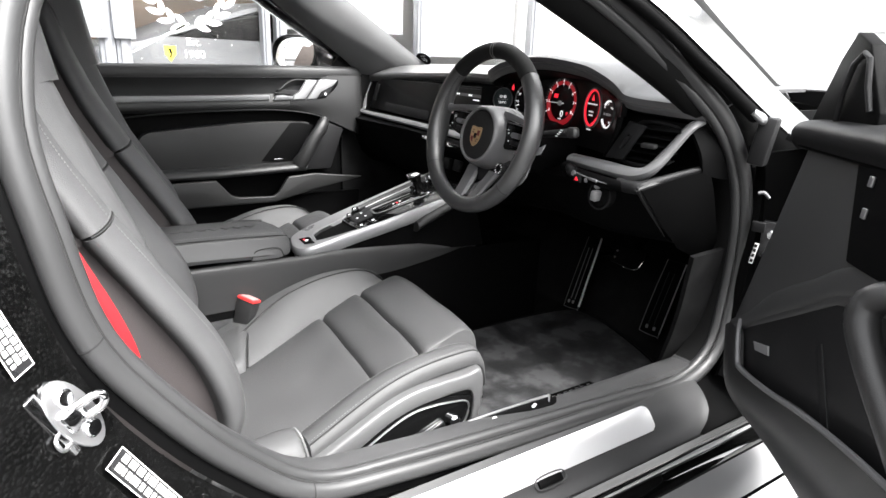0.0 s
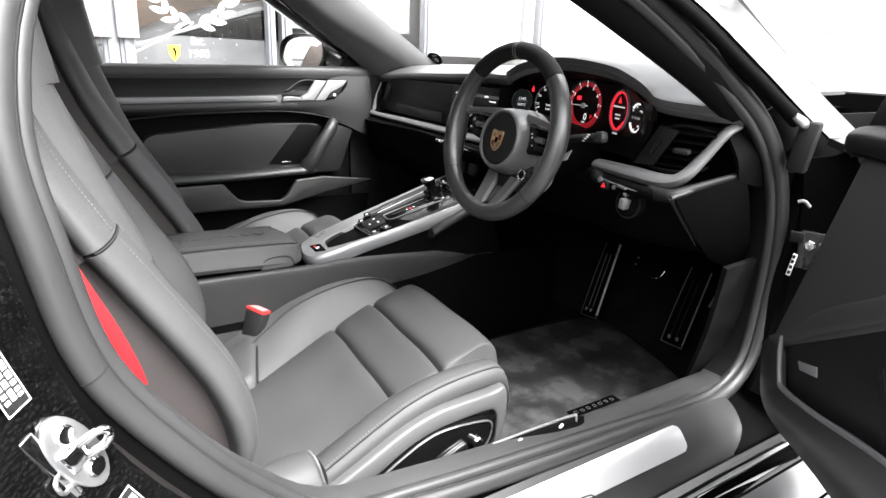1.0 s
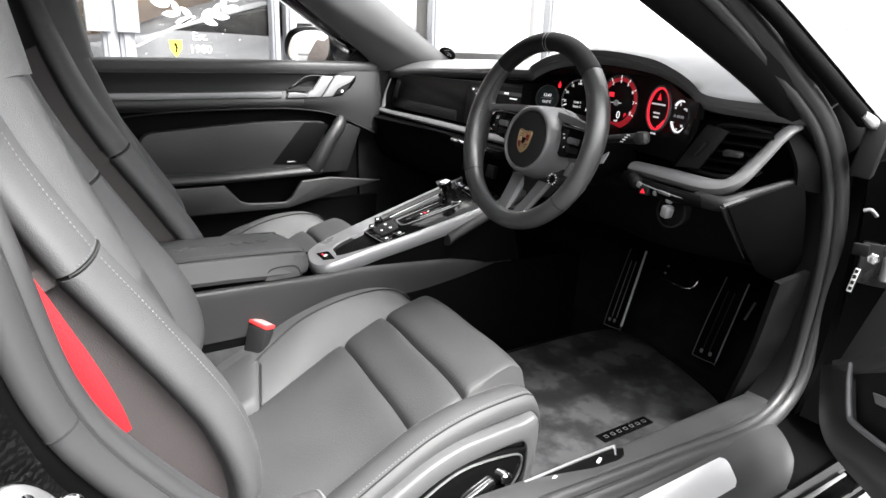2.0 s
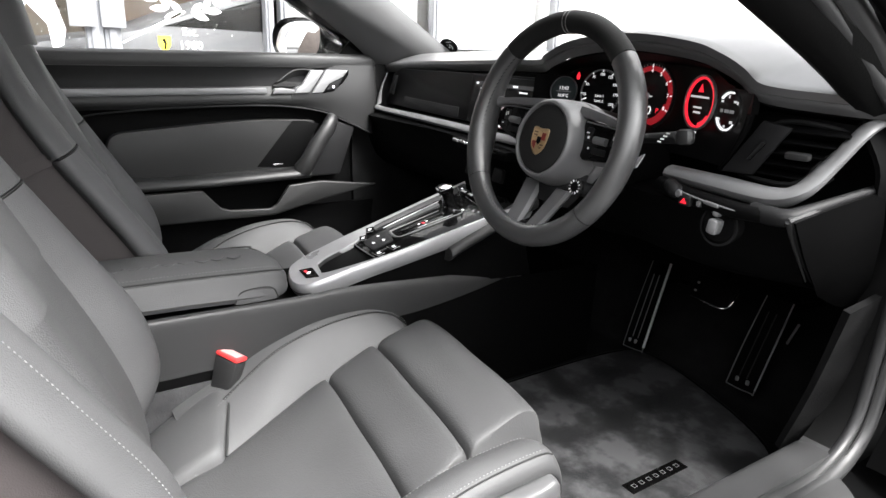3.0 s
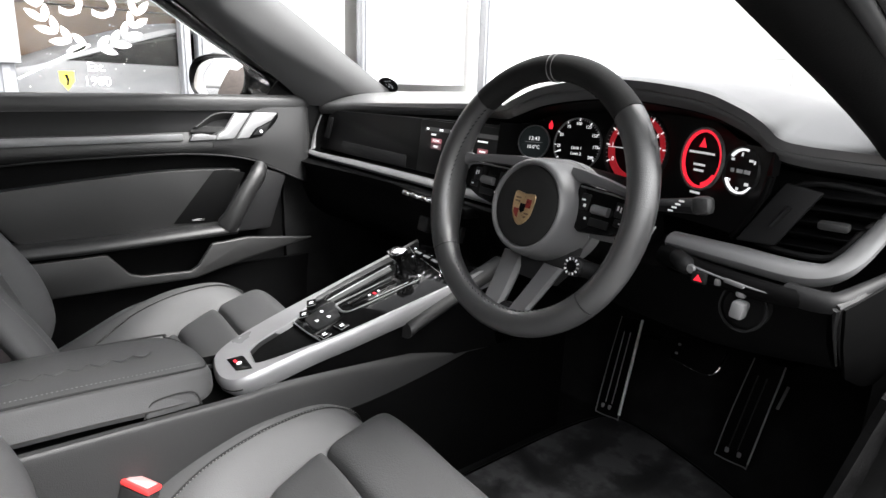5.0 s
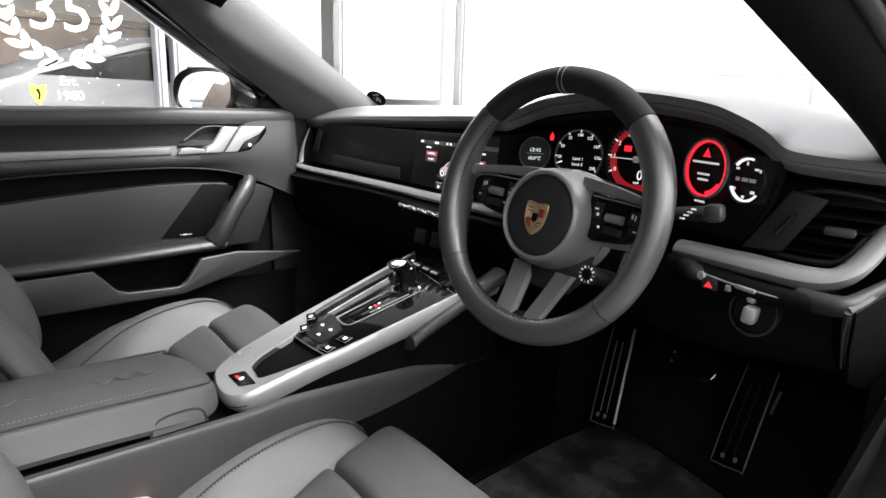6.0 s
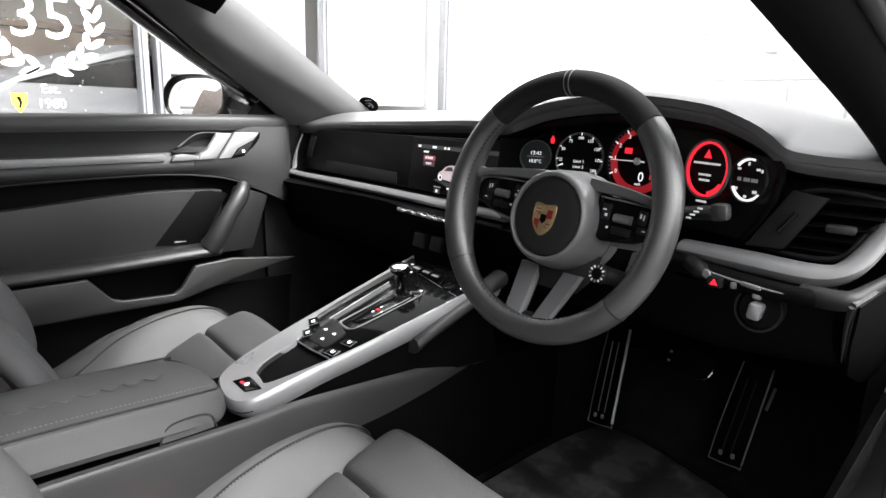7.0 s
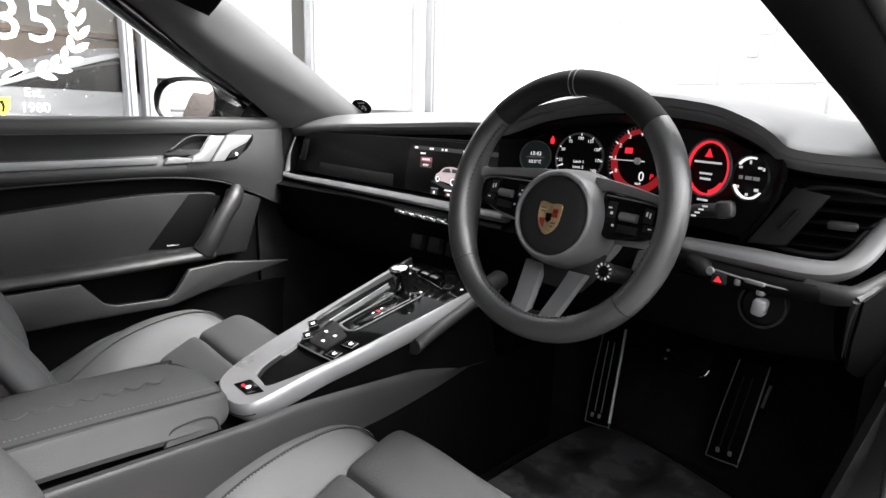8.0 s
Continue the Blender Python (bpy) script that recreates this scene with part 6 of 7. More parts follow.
part("knob_foot", annulus(0.0108, 0.0128, cp(0.0715, 0.3665, 0.0005), CX, CE, 0.0018, 150, 330, 20), CHROME, volume)
part("panel_joint", tube([tuple(cp(a, b, 0.0004)) for a, b in ((-0.090, 0.4045), (-0.052, 0.389), (0.020, 0.372), (0.058, 0.3625), (0.105, 0.352))], 0.0006, 4), STRIP, panel)
# knee pad beside the console, under the dash
part("knee_pad", loft([[(x + dx, y, z + dz) for dx, dz in ((0, 0.018), (0.010, 0.012), (0.012, 0.0), (0.002, -0.008), (-0.02, -0.008), (-0.02, 0.016))] for x, y, z in ((0.098, 0.020, 0.535), (0.104, 0.045, 0.552), (0.118, 0.12, 0.590), (0.132, 0.20, 0.628))], 4, 3), TUNNEL, console)

# armrest lid
arm = thing("armrest", (0, -0.5, 0.505), "grey leather armrest lid with an embossed script", "armrest")
secs = []
for y, w, z0, z1 in ((-0.80, 0.078, 0.52, 0.572), (-0.5, 0.08, 0.515, 0.568), (-0.36, 0.080, 0.508, 0.562), (-0.315, 0.074, 0.506, 0.556), (-0.292, 0.058, 0.508, 0.545), (-0.284, 0.035, 0.514, 0.532)):
    secs.append([(-w, y, z0), (-w, y, (z0 + z1) / 2 + 0.006), (-w * 0.86, y, z1 - 0.004), (0, y, z1 + 0.003), (w * 0.86, y, z1 - 0.004), (w, y, (z0 + z1) / 2 + 0.006), (w, y, z0), (0, y, z0 - 0.002)])
part("lid", loft(secs, 4, 3), LEATHER, arm)
AS = [(0.073, -0.5, 0.563), (0.073, -0.36, 0.557), (0.066, -0.315, 0.552), (0.045, -0.294, 0.543), (0.0, -0.287, 0.540)]
part("stitching", stitches([(x * 0.93, y - 0.006, z + 0.006) for x, y, z in [(0.072, -0.8, 0.568)] + AS]), PIPING, arm)
part("seam", tube([(0.071, -0.80, 0.568), (0.073, -0.5, 0.563), (0.073, -0.36, 0.557), (0.066, -0.315, 0.552), (0.045, -0.294, 0.543), (0.0, -0.287, 0.540), (-0.045, -0.294, 0.543), (-0.066, -0.315, 0.552), (-0.073, -0.36, 0.557), (-0.071, -0.8, 0.568)], 0.0016, 6), GROOVE, arm)
part("latch_tab", loft([[(0.074, y, 0.507), (0.083, y, 0.507), (0.084, y, 0.507 + h), (0.076, y, 0.507 + h)] for y, h in ((-0.385, 0.004), (-0.375, 0.018), (-0.345, 0.022), (-0.325, 0.018), (-0.318, 0.004))], 3, 2), LEATHER, arm)
part("latch_seam", tube([(0.0845, -0.388, 0.508), (0.085, -0.377, 0.528), (0.085, -0.345, 0.532), (0.085, -0.323, 0.527), (0.0845, -0.315, 0.508)], 0.0012, 6), GROOVE, arm)
for i in range(8):
    y = -0.56 + i * 0.026
    part("script_bar", tube([(0.012, y, 0.5715 - 0.004 * i / 8), (0.022, y + 0.010, 0.5712 - 0.004 * i / 8), (0.012, y + 0.022, 0.5712 - 0.004 * i / 8)], 0.0015, 6), LEATHER, arm)


# ---- seats ----
def seat(cx, label, forward=0.0):
    """A sports seat: three cushion pads between bolsters, a raked back with bolsters and a built-in headrest, side trim with switches; forward: how far the back is set on."""
    s = thing("sports_seat", (cx, -0.3, 0.22), label, "seat", "front seats")

    def left(y):
        return cx + np.interp(y, (-0.56, -0.45, -0.36, -0.265, -0.16, -0.06), (-0.07, -0.105, -0.15, -0.18, -0.185, -0.185))

    def right(y):
        return cx + np.interp(y, (-0.56, -0.45, -0.30, -0.16, -0.06), (0.215, 0.205, 0.182, 0.165, 0.160))

    def pad(name, stations, m, puff=0.006):
        """A quilted pad across the seat. stations: y, top z, thickness from front to rear; the seams run a little backwards on the outside."""
        secs = []
        for y, z, d in stations:
            a, b = left(y), right(y)
            row = []
            for k, dz in ((0, -0.014), (0.04, -0.002), (0.25, puff * 0.6), (0.5, puff * 0.35), (0.75, puff * 0.6), (0.96, -0.002), (1, -0.014), (1, -d), (0.5, -d), (0, -d)):
                x = a + (b - a) * k
                row.append((x, y - 0.042 * k, z + dz + 0.006 * k))
            secs.append(row)
        return part(name, loft(secs, 4, 3), m, s)

    pad("thigh_pad", ((-0.040, 0.392, 0.03), (-0.040, 0.418, 0.05), (-0.050, 0.438, 0.07), (-0.075, 0.447, 0.08), (-0.12, 0.436, 0.07), (-0.155, 0.424, 0.06), (-0.164, 0.406, 0.04)), INSERT)
    pad("seat_pad", ((-0.167, 0.404, 0.04), (-0.176, 0.419, 0.06), (-0.215, 0.404, 0.07), (-0.250, 0.387, 0.06), (-0.260, 0.368, 0.04)), INSERT)
    pad("seat_pad", ((-0.263, 0.366, 0.04), (-0.272, 0.380, 0.06), (-0.35, 0.358, 0.07), (-0.46, 0.338, 0.06), (-0.53, 0.330, 0.05)), INSERT)

    # cushion bolsters; the ridge rises towards the knees
    def bolster(side, name):
        secs, path, foot = [], [], []
        for y, ridge, inner, low in ((-0.50, 0.355, 0.335, 0.28), (-0.46, 0.375, 0.337, 0.28), (-0.40, 0.40, 0.347, 0.29), (-0.33, 0.432, 0.364, 0.31), (-0.25, 0.455, 0.380, 0.33), (-0.17, 0.460, 0.410, 0.345), (-0.12, 0.450, 0.422, 0.355), (-0.085, 0.425, 0.415, 0.36), (-0.072, 0.395, 0.395, 0.365)):
            w = 0.275
            if side > 0:
                y = y if y < -0.2 else -0.2 + (y + 0.2) * 0.74
                ridge += 0.020 * min(1.0, (y + 0.58) / 0.15)
            x0 = (cx - left(y) if side < 0 else right(y + 0.042) - cx) - 0.004
            e = 0.5 * (x0 + 0.245)
            q = [(x0 - 0.01, inner - 0.035), (x0 + 0.006, inner - 0.002), (e, inner + 0.58 * (ridge - inner)), (0.236, ridge - 0.004), (0.258, ridge - 0.004), (0.276, ridge - 0.028), (w + 0.006, 0.5 * ridge + 0.5 * low), (w - 0.005, low), (x0, low)]
            secs.append([(cx + side * a, y, z) for a, z in q])
            if y > -0.47:
                if side > 0:
                    path.append((cx + 0.2615, y, ridge - 0.0055))
                else:
                    k = np.interp(y, (-0.46, -0.40, -0.33, -0.10), (0.10, 0.45, 0.72, 0.86))
                    low_z = inner + 0.58 * (ridge - inner)
                    path.append((cx - e - k * (0.236 - e), y, low_z + k * (ridge - 0.004 - low_z) + 0.003))
        ob = part(name, loft(secs, 4, 3), LEATHER, s)
        part("seam", tube(path, 0.0018, 6, False, 5), GROOVE, ob)
        part("stitching", stitches([(x - side * 0.0075, y, z + 0.0045) for x, y, z in path]), PIPING, ob)
        return ob

    bolster(-1, "inner_bolster")
    # outer bolster: a roll with a flat top, a stitched edge and an undercut side
    secs, outer, inner_edge = [], [], []
    for y, z in ((-0.469, 0.379), (-0.43, 0.399), (-0.385, 0.422), (-0.335, 0.444), (-0.283, 0.458), (-0.23, 0.4645), (-0.175, 0.466), (-0.157, 0.460), (-0.147, 0.444), (-0.143, 0.420)):
        x0 = right(y + 0.042) - cx - 0.004
        inner = np.interp(y, (-0.50, -0.46, -0.40, -0.33, -0.25, -0.19, -0.14), (0.333, 0.337, 0.347, 0.364, 0.380, 0.402, 0.405))
        low = np.interp(y, (-0.50, -0.40, -0.25, -0.15), (0.28, 0.29, 0.33, 0.36))
        q = [(x0 - 0.01, inner - 0.035), (x0 + 0.004, inner - 0.002), (0.204, z - 0.024), (0.2155, z - 0.010), (0.238, z + 0.001), (0.257, z + 0.001), (0.267, z - 0.005), (0.2715, z - 0.014), (0.270, z - 0.027), (0.264, z - 0.036), (0.260, low), (x0, low)]
        secs.append([(cx + a, y, h) for a, h in q])
        if y < -0.15:
            outer.append((cx + 0.2635, y, z - 0.0012))
            inner_edge.append((cx + 0.2165, y, z - 0.0078))
    roll_ob = part("outer_bolster", loft(secs, 4, 3), LEATHER, s)
    part("seam", tube(outer, 0.0013, 6, False, 5), GROOVE, roll_ob)
    part("stitching", stitches([(x - 0.005, y, z + 0.0016) for x, y, z in outer]), PIPING, roll_ob)
    part("stitching", stitches(inner_edge), PIPING, roll_ob)
    # round covers of the back's hinges, a seam parts them from the bolsters
    for side, y0 in ((-1, -0.405 + 0.7 * forward), (1, -0.472 + 0.7 * forward)):
        secs = []
        wide = ((0.10, 0.30), (0.092, 0.346), (0.12, 0.360), (0.17, 0.372), (0.215, 0.378), (0.248, 0.374), (0.270, 0.352), (0.274, 0.31), (0.26, 0.27))
        narrow = ((0.176, 0.30), (0.178, 0.340), (0.187, 0.364), (0.205, 0.379), (0.228, 0.382), (0.249, 0.374), (0.266, 0.354), (0.271, 0.32), (0.266, 0.27))
        outline = narrow if side > 0 else wide
        for dy, dz, k in ((0.0, -0.006, 0.97), (-0.004, -0.001, 1.0), (-0.02, 0.001, 1.0), (-0.06, -0.002 - 0.014 * (side < 0), 1.0), (-0.11, -0.006 - 0.039 * (side < 0), 0.98), (-0.16, -0.015 - 0.065 * (side < 0), 0.92)):
            secs.append([(cx + side * (0.225 + (a - 0.225) * k), y0 + dy - 0.32 * (0.25 - a) * (side < 0), z + dz) for a, z in outline])
        cover = part("hinge_cover", loft(secs, 4, 3), LEATHER, s)
        part("seam", tube([(cx + side * a, y0 + 0.0015 - 0.32 * (0.25 - a) * (side < 0), z - 0.004) for a, z in outline[1:8]], 0.0020, 6), PIPING if side > 0 else GROOVE, cover)

    # backrest: centre panel raked back, y and z of its face
    BACK = [(-0.555, 0.35), (-0.560, 0.45), (-0.595, 0.56), (-0.648, 0.68), (-0.695, 0.79), (-0.735, 0.90), (-0.752, 1.0), (-0.765, 1.08), (-0.80, 1.125)]
    BACK = [(y + forward, z) for y, z in BACK]
    half = [0.15, 0.15, 0.148, 0.145, 0.14, 0.13, 0.115, 0.10, 0.08]

    def slice_(i0, i1, m, name, lift=0.0):
        secs = []
        for (y, z), h in list(zip(BACK, half))[i0 : i1 + 1]:
            secs.append([(cx - h, y - 0.01, z), (cx - h * 0.6, y + 0.004 + lift, z + 0.002), (cx, y - 0.004 + lift, z), (cx + h * 0.6, y + 0.004 + lift, z + 0.002), (cx + h, y - 0.01, z), (cx + h, y - 0.09, z - 0.03), (cx, y - 0.11, z - 0.04), (cx - h, y - 0.09, z - 0.03)])
        return part(name, loft(secs, 4, 3), m, s)

    slice_(0, 3, INSERT, "back_panel")
    slice_(3, 5, LEATHER, "shoulder_panel", 0.004)
    slice_(5, 8, LEATHER, "headrest", 0.012)

    # rolls at the back's sides: narrow, with a hollow behind them
    def roll(side):
        rows = []
        for z, y, x in ((0.335, -0.592, 0.200), (0.36, -0.566, 0.203), (0.40, -0.538, 0.207), (0.46, -0.517, 0.208), (0.55, -0.532, 0.206), (0.65, -0.580, 0.202), (0.744, -0.6305, 0.195), (0.748, -0.633, 0.1945), (0.84, -0.682, 0.178), (0.94, -0.72, 0.152), (1.02, -0.745, 0.13), (1.09, -0.775, 0.11)):
            if side > 0:
                y -= 0.030 + 0.028 * min(1.0, max(0.0, (z - 0.45) / 0.3))
            else:
                y -= 0.018 * min(1.0, max(0.0, (z - 0.50) / 0.2))
            rows.append((z, y + forward, x))
        prof = [(-0.078, -0.090), (-0.072, -0.052), (-0.045, -0.014), (-0.012, 0.002), (0.016, -0.002), (0.036, -0.010), (0.049, -0.022), (0.051, -0.033), (0.043, -0.043), (0.020, -0.050), (-0.03, -0.080)]
        at = lambda z, y, x, a, b, k=1.0: (cx + side * (x + a * k), y + 0.88 * b * k, z + 0.40 * b * k)
        ks = [0.55, 0.8, 0.95, 1, 1, 1, 1, 1, 0.95, 0.9, 0.8, 0.6]
        low = part("back_bolster", loft([[at(*r, a, b, k) for a, b in prof] for r, k in zip(rows[:7], ks)], 5, 3), LEATHER, s)
        up = part("shoulder_bolster", loft([[at(*r, a, b, k) for a, b in prof] for r, k in zip(rows[7:], ks[7:])], 5, 3), LEATHER, s)
        z, y, x = (np.mean([rows[6][j], rows[7][j]]) for j in range(3))
        part("joint", tube([at(z, y, x, a, b, 0.985) for a, b in prof[:8]], 0.0013, 8, False, 4), GROOVE, up)
        part("stitching", stitches([at(z + 0.004, y - 0.002, x, a, b, 1.0) for a, b in prof[1:8]], 0.0052, 0.0006), PIPING, up)
        edge = [at(*r, 0.027, -0.0075, k) for r, k in zip(rows, ks)]
        part("seam", tube(edge[1:7], 0.0016, 6), GROOVE, low)
        part("stitching", stitches([at(*r, 0.022, -0.0035, k) for r, k in zip(rows[1:7], ks[1:7])]), PIPING, low)
        part("stitching", stitches([at(*r, 0.022, -0.0035, k) for r, k in zip(rows[7:], ks[7:])]), PIPING, up)
        # the hollow side, a soft panel behind the roll, shade and red bounce in its colour
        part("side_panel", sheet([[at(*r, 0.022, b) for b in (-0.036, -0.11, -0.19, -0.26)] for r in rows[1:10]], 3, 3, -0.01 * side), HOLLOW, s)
        part("hollow_edge", tube([at(*rows[2], 0.040, -0.055), at(*rows[1], 0.036, -0.10), at(*rows[1], 0.036, -0.17), at(*rows[1], 0.03, -0.24)], 0.016, 8), LEATHER, s)

    roll(-1)
    roll(1)
    part("back_shell", loft([[(cx - h, y - 0.12, z - 0.03), (cx - h, y - 0.19, z - 0.07), (cx, y - 0.21, z - 0.08), (cx + h, y - 0.19, z - 0.07), (cx + h, y - 0.12, z - 0.03), (cx, y - 0.08, z - 0.03)] for (y, z), h in zip(BACK, (0.19, 0.195, 0.195, 0.19, 0.18, 0.16, 0.135, 0.11, 0.08))], 3, 3), DARK, s)
    # base with satin trim, switch panel and runners
    part("base", loft([[(cx + a, y, z) for a, z in ((-0.26, 0.235), (0.265, 0.235), (0.272, z1), (-0.268, z1))] for y, z1 in ((-0.56, 0.30), (-0.4, 0.33), (-0.24, 0.36), (-0.19, 0.37), (-0.18, 0.34))], 3, 1), BLACK, s)
    for side in (-1, 1):
        # trim band: upper edge and lower edge, running over the switches and down in front of them
        band = (((-0.53, 0.331), (-0.52, 0.300)), ((-0.489, 0.3506), (-0.482, 0.318)), ((-0.440, 0.3726), (-0.436, 0.342)), ((-0.394, 0.3950), (-0.392, 0.363)), ((-0.3455, 0.417), (-0.345, 0.388)), ((-0.295, 0.430), (-0.297, 0.402)), ((-0.241, 0.433), (-0.243, 0.406)), ((-0.190, 0.434), (-0.196, 0.406)), ((-0.163, 0.437), (-0.182, 0.398)), ((-0.157, 0.405), (-0.178, 0.380)), ((-0.162, 0.360), (-0.180, 0.350)), ((-0.176, 0.300), (-0.190, 0.300)))
        part("side_trim", sheet([[(cx + side * 0.262, *a), (cx + side * 0.280, *a), (cx + side * 0.2865, a[0] * 0.85 + b[0] * 0.15, a[1] * 0.85 + b[1] * 0.15), (cx + side * 0.2885, a[0] * 0.4 + b[0] * 0.6, a[1] * 0.4 + b[1] * 0.6), (cx + side * 0.287, *b), (cx + side * 0.280, *b)] for a, b in band], 4, 3, 0.003 * side), SEATTRIM, s)
        plate = part("switch_plate", slab([(-0.168, -0.02), (-0.121, 0.009), (-0.07, 0.032), (-0.023, 0.040), (0.039, 0.036), (0.083, 0.025), (0.082, -0.013), (0.057, -0.05), (-0.008, -0.07), (-0.158, -0.07)], (cx + side * 0.282 - 0.004, -0.262, 0.365), (0, 1, 0), (0, 0, 1), 0.008, 0.003), PIANO, s)
        part("plate_rim", tube([(cx + side * 0.2875, -0.262 + a, 0.365 + b) for a, b in ((-0.15, -0.025), (-0.105, 0.002), (-0.06, 0.023), (-0.02, 0.031), (0.035, 0.027), (0.070, 0.017), (0.069, -0.012), (0.048, -0.040))], 0.0018, 6), SILVER, plate)
        for a, b, r in ((-0.085, -0.028, 0.012), (-0.004, -0.016, 0.0), (0.041, -0.008, 0.010)):
            if r:
                part("switch_knob", disc(r, (cx + side * 0.283, -0.262 + a, 0.365 + b), (side, 0, 0), 0.014, 0.003, 20), CHROME, plate)
            else:
                part("switch_paddle", box(cx + side * 0.289, -0.262 + a, 0.365 + b, 0.014, 0.055, 0.018, 0.006, (20, 0, 0)), CHROME, plate)
    for x in (-0.2, 0.2):
        part("runner", box(cx + x, -0.38, 0.232, 0.04, 0.38, 0.02, 0.004), BLACK, s)
    return s


driver = seat(0.335, "grey and black leather sports seat beside the open door")
passenger = seat(-0.335, "grey and black leather sports seat on the passenger side, slid forward", 0.030)
passenger.location.y += 0.09

# belt and buckle
buckle = thing("belt_buckle", (0.09, -0.43, 0.36), "black seat belt buckle with a red release button", "buckle")
BR = (-14, 9, 32)
BO = (0.104, -0.412, 0.402)


def at_buckle(bm):
    bm.transform(pose(*BO, *BR))
    return bm


part("casing", at_buckle(slab([(-0.018, -0.036), (0.018, -0.036), (0.023, 0.026), (-0.023, 0.026)], (0, 0.013, 0), (1, 0, 0), (0, 0, 1), 0.026, 0.005)), SOFT, buckle)
cap = part("release_button", at_buckle(box(0, 0, 0.0295, 0.045, 0.027, 0.008, 0.003)), REDCAP, buckle, "red release button")
part("button_face", at_buckle(box(0, 0, 0.0335, 0.034, 0.019, 0.002, 0.0006)), ROSE, cap)
part("stem", tube([(0.085, -0.45, 0.30), (0.092, -0.432, 0.335), (0.100, -0.42, 0.37)], 0.016, 8, False, 4, 0.5), BLACK, buckle)
tag = thing("paper_tag", (0.115, -0.50, 0.31), "small white tag beside the seat's hinge", "tag")
part("sheet", box(0.118, -0.500, 0.325, 0.022, 0.001, 0.03, 0.0003, (20, 10, 20)), PALE, tag)
belt = thing("seat_belt", (0.655, -0.70, 0.45), "red seat belt hanging beside the driver's seat", "seat belt")
part("webbing", sheet([[(0.634, y - 0.030, z - 0.012), (0.637, y - 0.020, z - 0.008), (0.637, y - 0.004, z - 0.001), (0.635, y + 0.007, z + 0.003)] for y, z in ((-0.862, 1.02), (-0.802, 0.86), (-0.757, 0.765), (-0.734, 0.71), (-0.714, 0.66), (-0.701, 0.62), (-0.695, 0.594))], 4, 3, 0.0015), RED, belt)


# ---- passenger door, shut ----
pd = thing("passenger_door", (-0.75, -0.1, 0.35), "closed passenger door with grey leather trim darkened as shaded, armrest and pocket", "door")
YS = (-0.95, -0.6, -0.3, 0.0, 0.12, 0.2, 0.255, 0.28)
bow = {-0.95: 0.0, -0.6: 0.0, -0.3: 0.0, 0.0: 0.004, 0.12: 0.008, 0.2: 0.010, 0.255: -0.006, 0.28: -0.035}


def door_sheet(profile, ys=YS, thick=0.006, n=4):
    """A run of door trim: x and z of its section, carried along the door."""
    return sheet([[(x + bow.get(y, 0) * 0.6, y, z + 0.012 * min(0, y) * 0.5) for x, z in profile] for y in ys], n, 4, thick)


part("cap", door_sheet([(-0.735, 0.893), (-0.715, 0.896), (-0.703, 0.888), (-0.70, 0.872), (-0.702, 0.858)]), SOFT, pd)
part("upper_insert", door_sheet([(-0.708, 0.857), (-0.712, 0.83), (-0.71, 0.806)]), DARK, pd)
part("trim_strip", slab([(-0.95, 0.780), (-0.5, 0.7825), (-0.07, 0.787), (-0.07, 0.803), (-0.5, 0.8005), (-0.95, 0.798)], (-0.694, 0, 0), (0, 1, 0), (0, 0, 1), 0.010, 0.003), STRIP, pd, "satin trim strip")
part("waist_panel", door_sheet([(-0.703, 0.806), (-0.694, 0.79), (-0.690, 0.775), (-0.692, 0.762), (-0.70, 0.752)]), DOORSHADE, pd)
part("front_cheek", sheet([[(-0.688, 0.0, 0.80), (-0.686, 0.0, 0.77), (-0.70, 0.0, 0.752)], [(-0.686, 0.12, 0.86), (-0.680, 0.12, 0.78), (-0.69, 0.10, 0.737)], [(-0.684, 0.20, 0.866), (-0.674, 0.20, 0.77), (-0.68, 0.18, 0.70)], [(-0.688, 0.25, 0.866), (-0.680, 0.25, 0.76), (-0.684, 0.242, 0.668)], [(-0.715, 0.275, 0.862), (-0.71, 0.275, 0.76), (-0.71, 0.268, 0.665)]], 5, 4, 0.006), SOFT, pd)
part("waist_seam", tube([(-0.697, -0.62, 0.70), (-0.692, -0.52, 0.735), (-0.69, -0.42, 0.747), (-0.69, -0.28, 0.753), (-0.69, -0.07, 0.755), (-0.685, 0.07, 0.74), (-0.68, 0.15, 0.711), (-0.675, 0.235, 0.672)], 0.0022, 8), DARK, pd)
part("inner_skin", sheet([[(-0.735, y, 0.76), (-0.738, y, 0.65), (-0.735, y, 0.5), (-0.72, y, 0.28)] for y in (-0.95, -0.4, 0.0, 0.3)], 3, 3, 0.01), BLACK, pd)
# padded armrest panel
part("padded_panel", slab([tuple(p) for p in line([(-0.475, 0.665), (-0.467, 0.64), (-0.425, 0.578), (-0.33, 0.573), (-0.10, 0.575), (0.0, 0.572), (0.050, 0.62), (0.062, 0.70), (0.045, 0.712), (-0.10, 0.7165), (-0.25, 0.709), (-0.40, 0.697), (-0.455, 0.69)], 3, True)], (-0.718, 0, 0), (0, 1, 0), (0, 0, 1), 0.034, 0.012, 4), DOORSHADE, pd)
part("speaker_panel", slab([(-0.109, 0.5885), (-0.045, 0.5835), (0.003, 0.583), (0.076, 0.702), (0.030, 0.7125), (-0.003, 0.7125)], (-0.684, 0, 0), (0, 1, 0), (0, 0, 1), 0.003, 0.001), BLACK, pd, "dark speaker mesh")
part("speaker_badge", box(-0.681, -0.05, 0.593, 0.002, 0.03, 0.004, 0.0008), CHROME, pd)
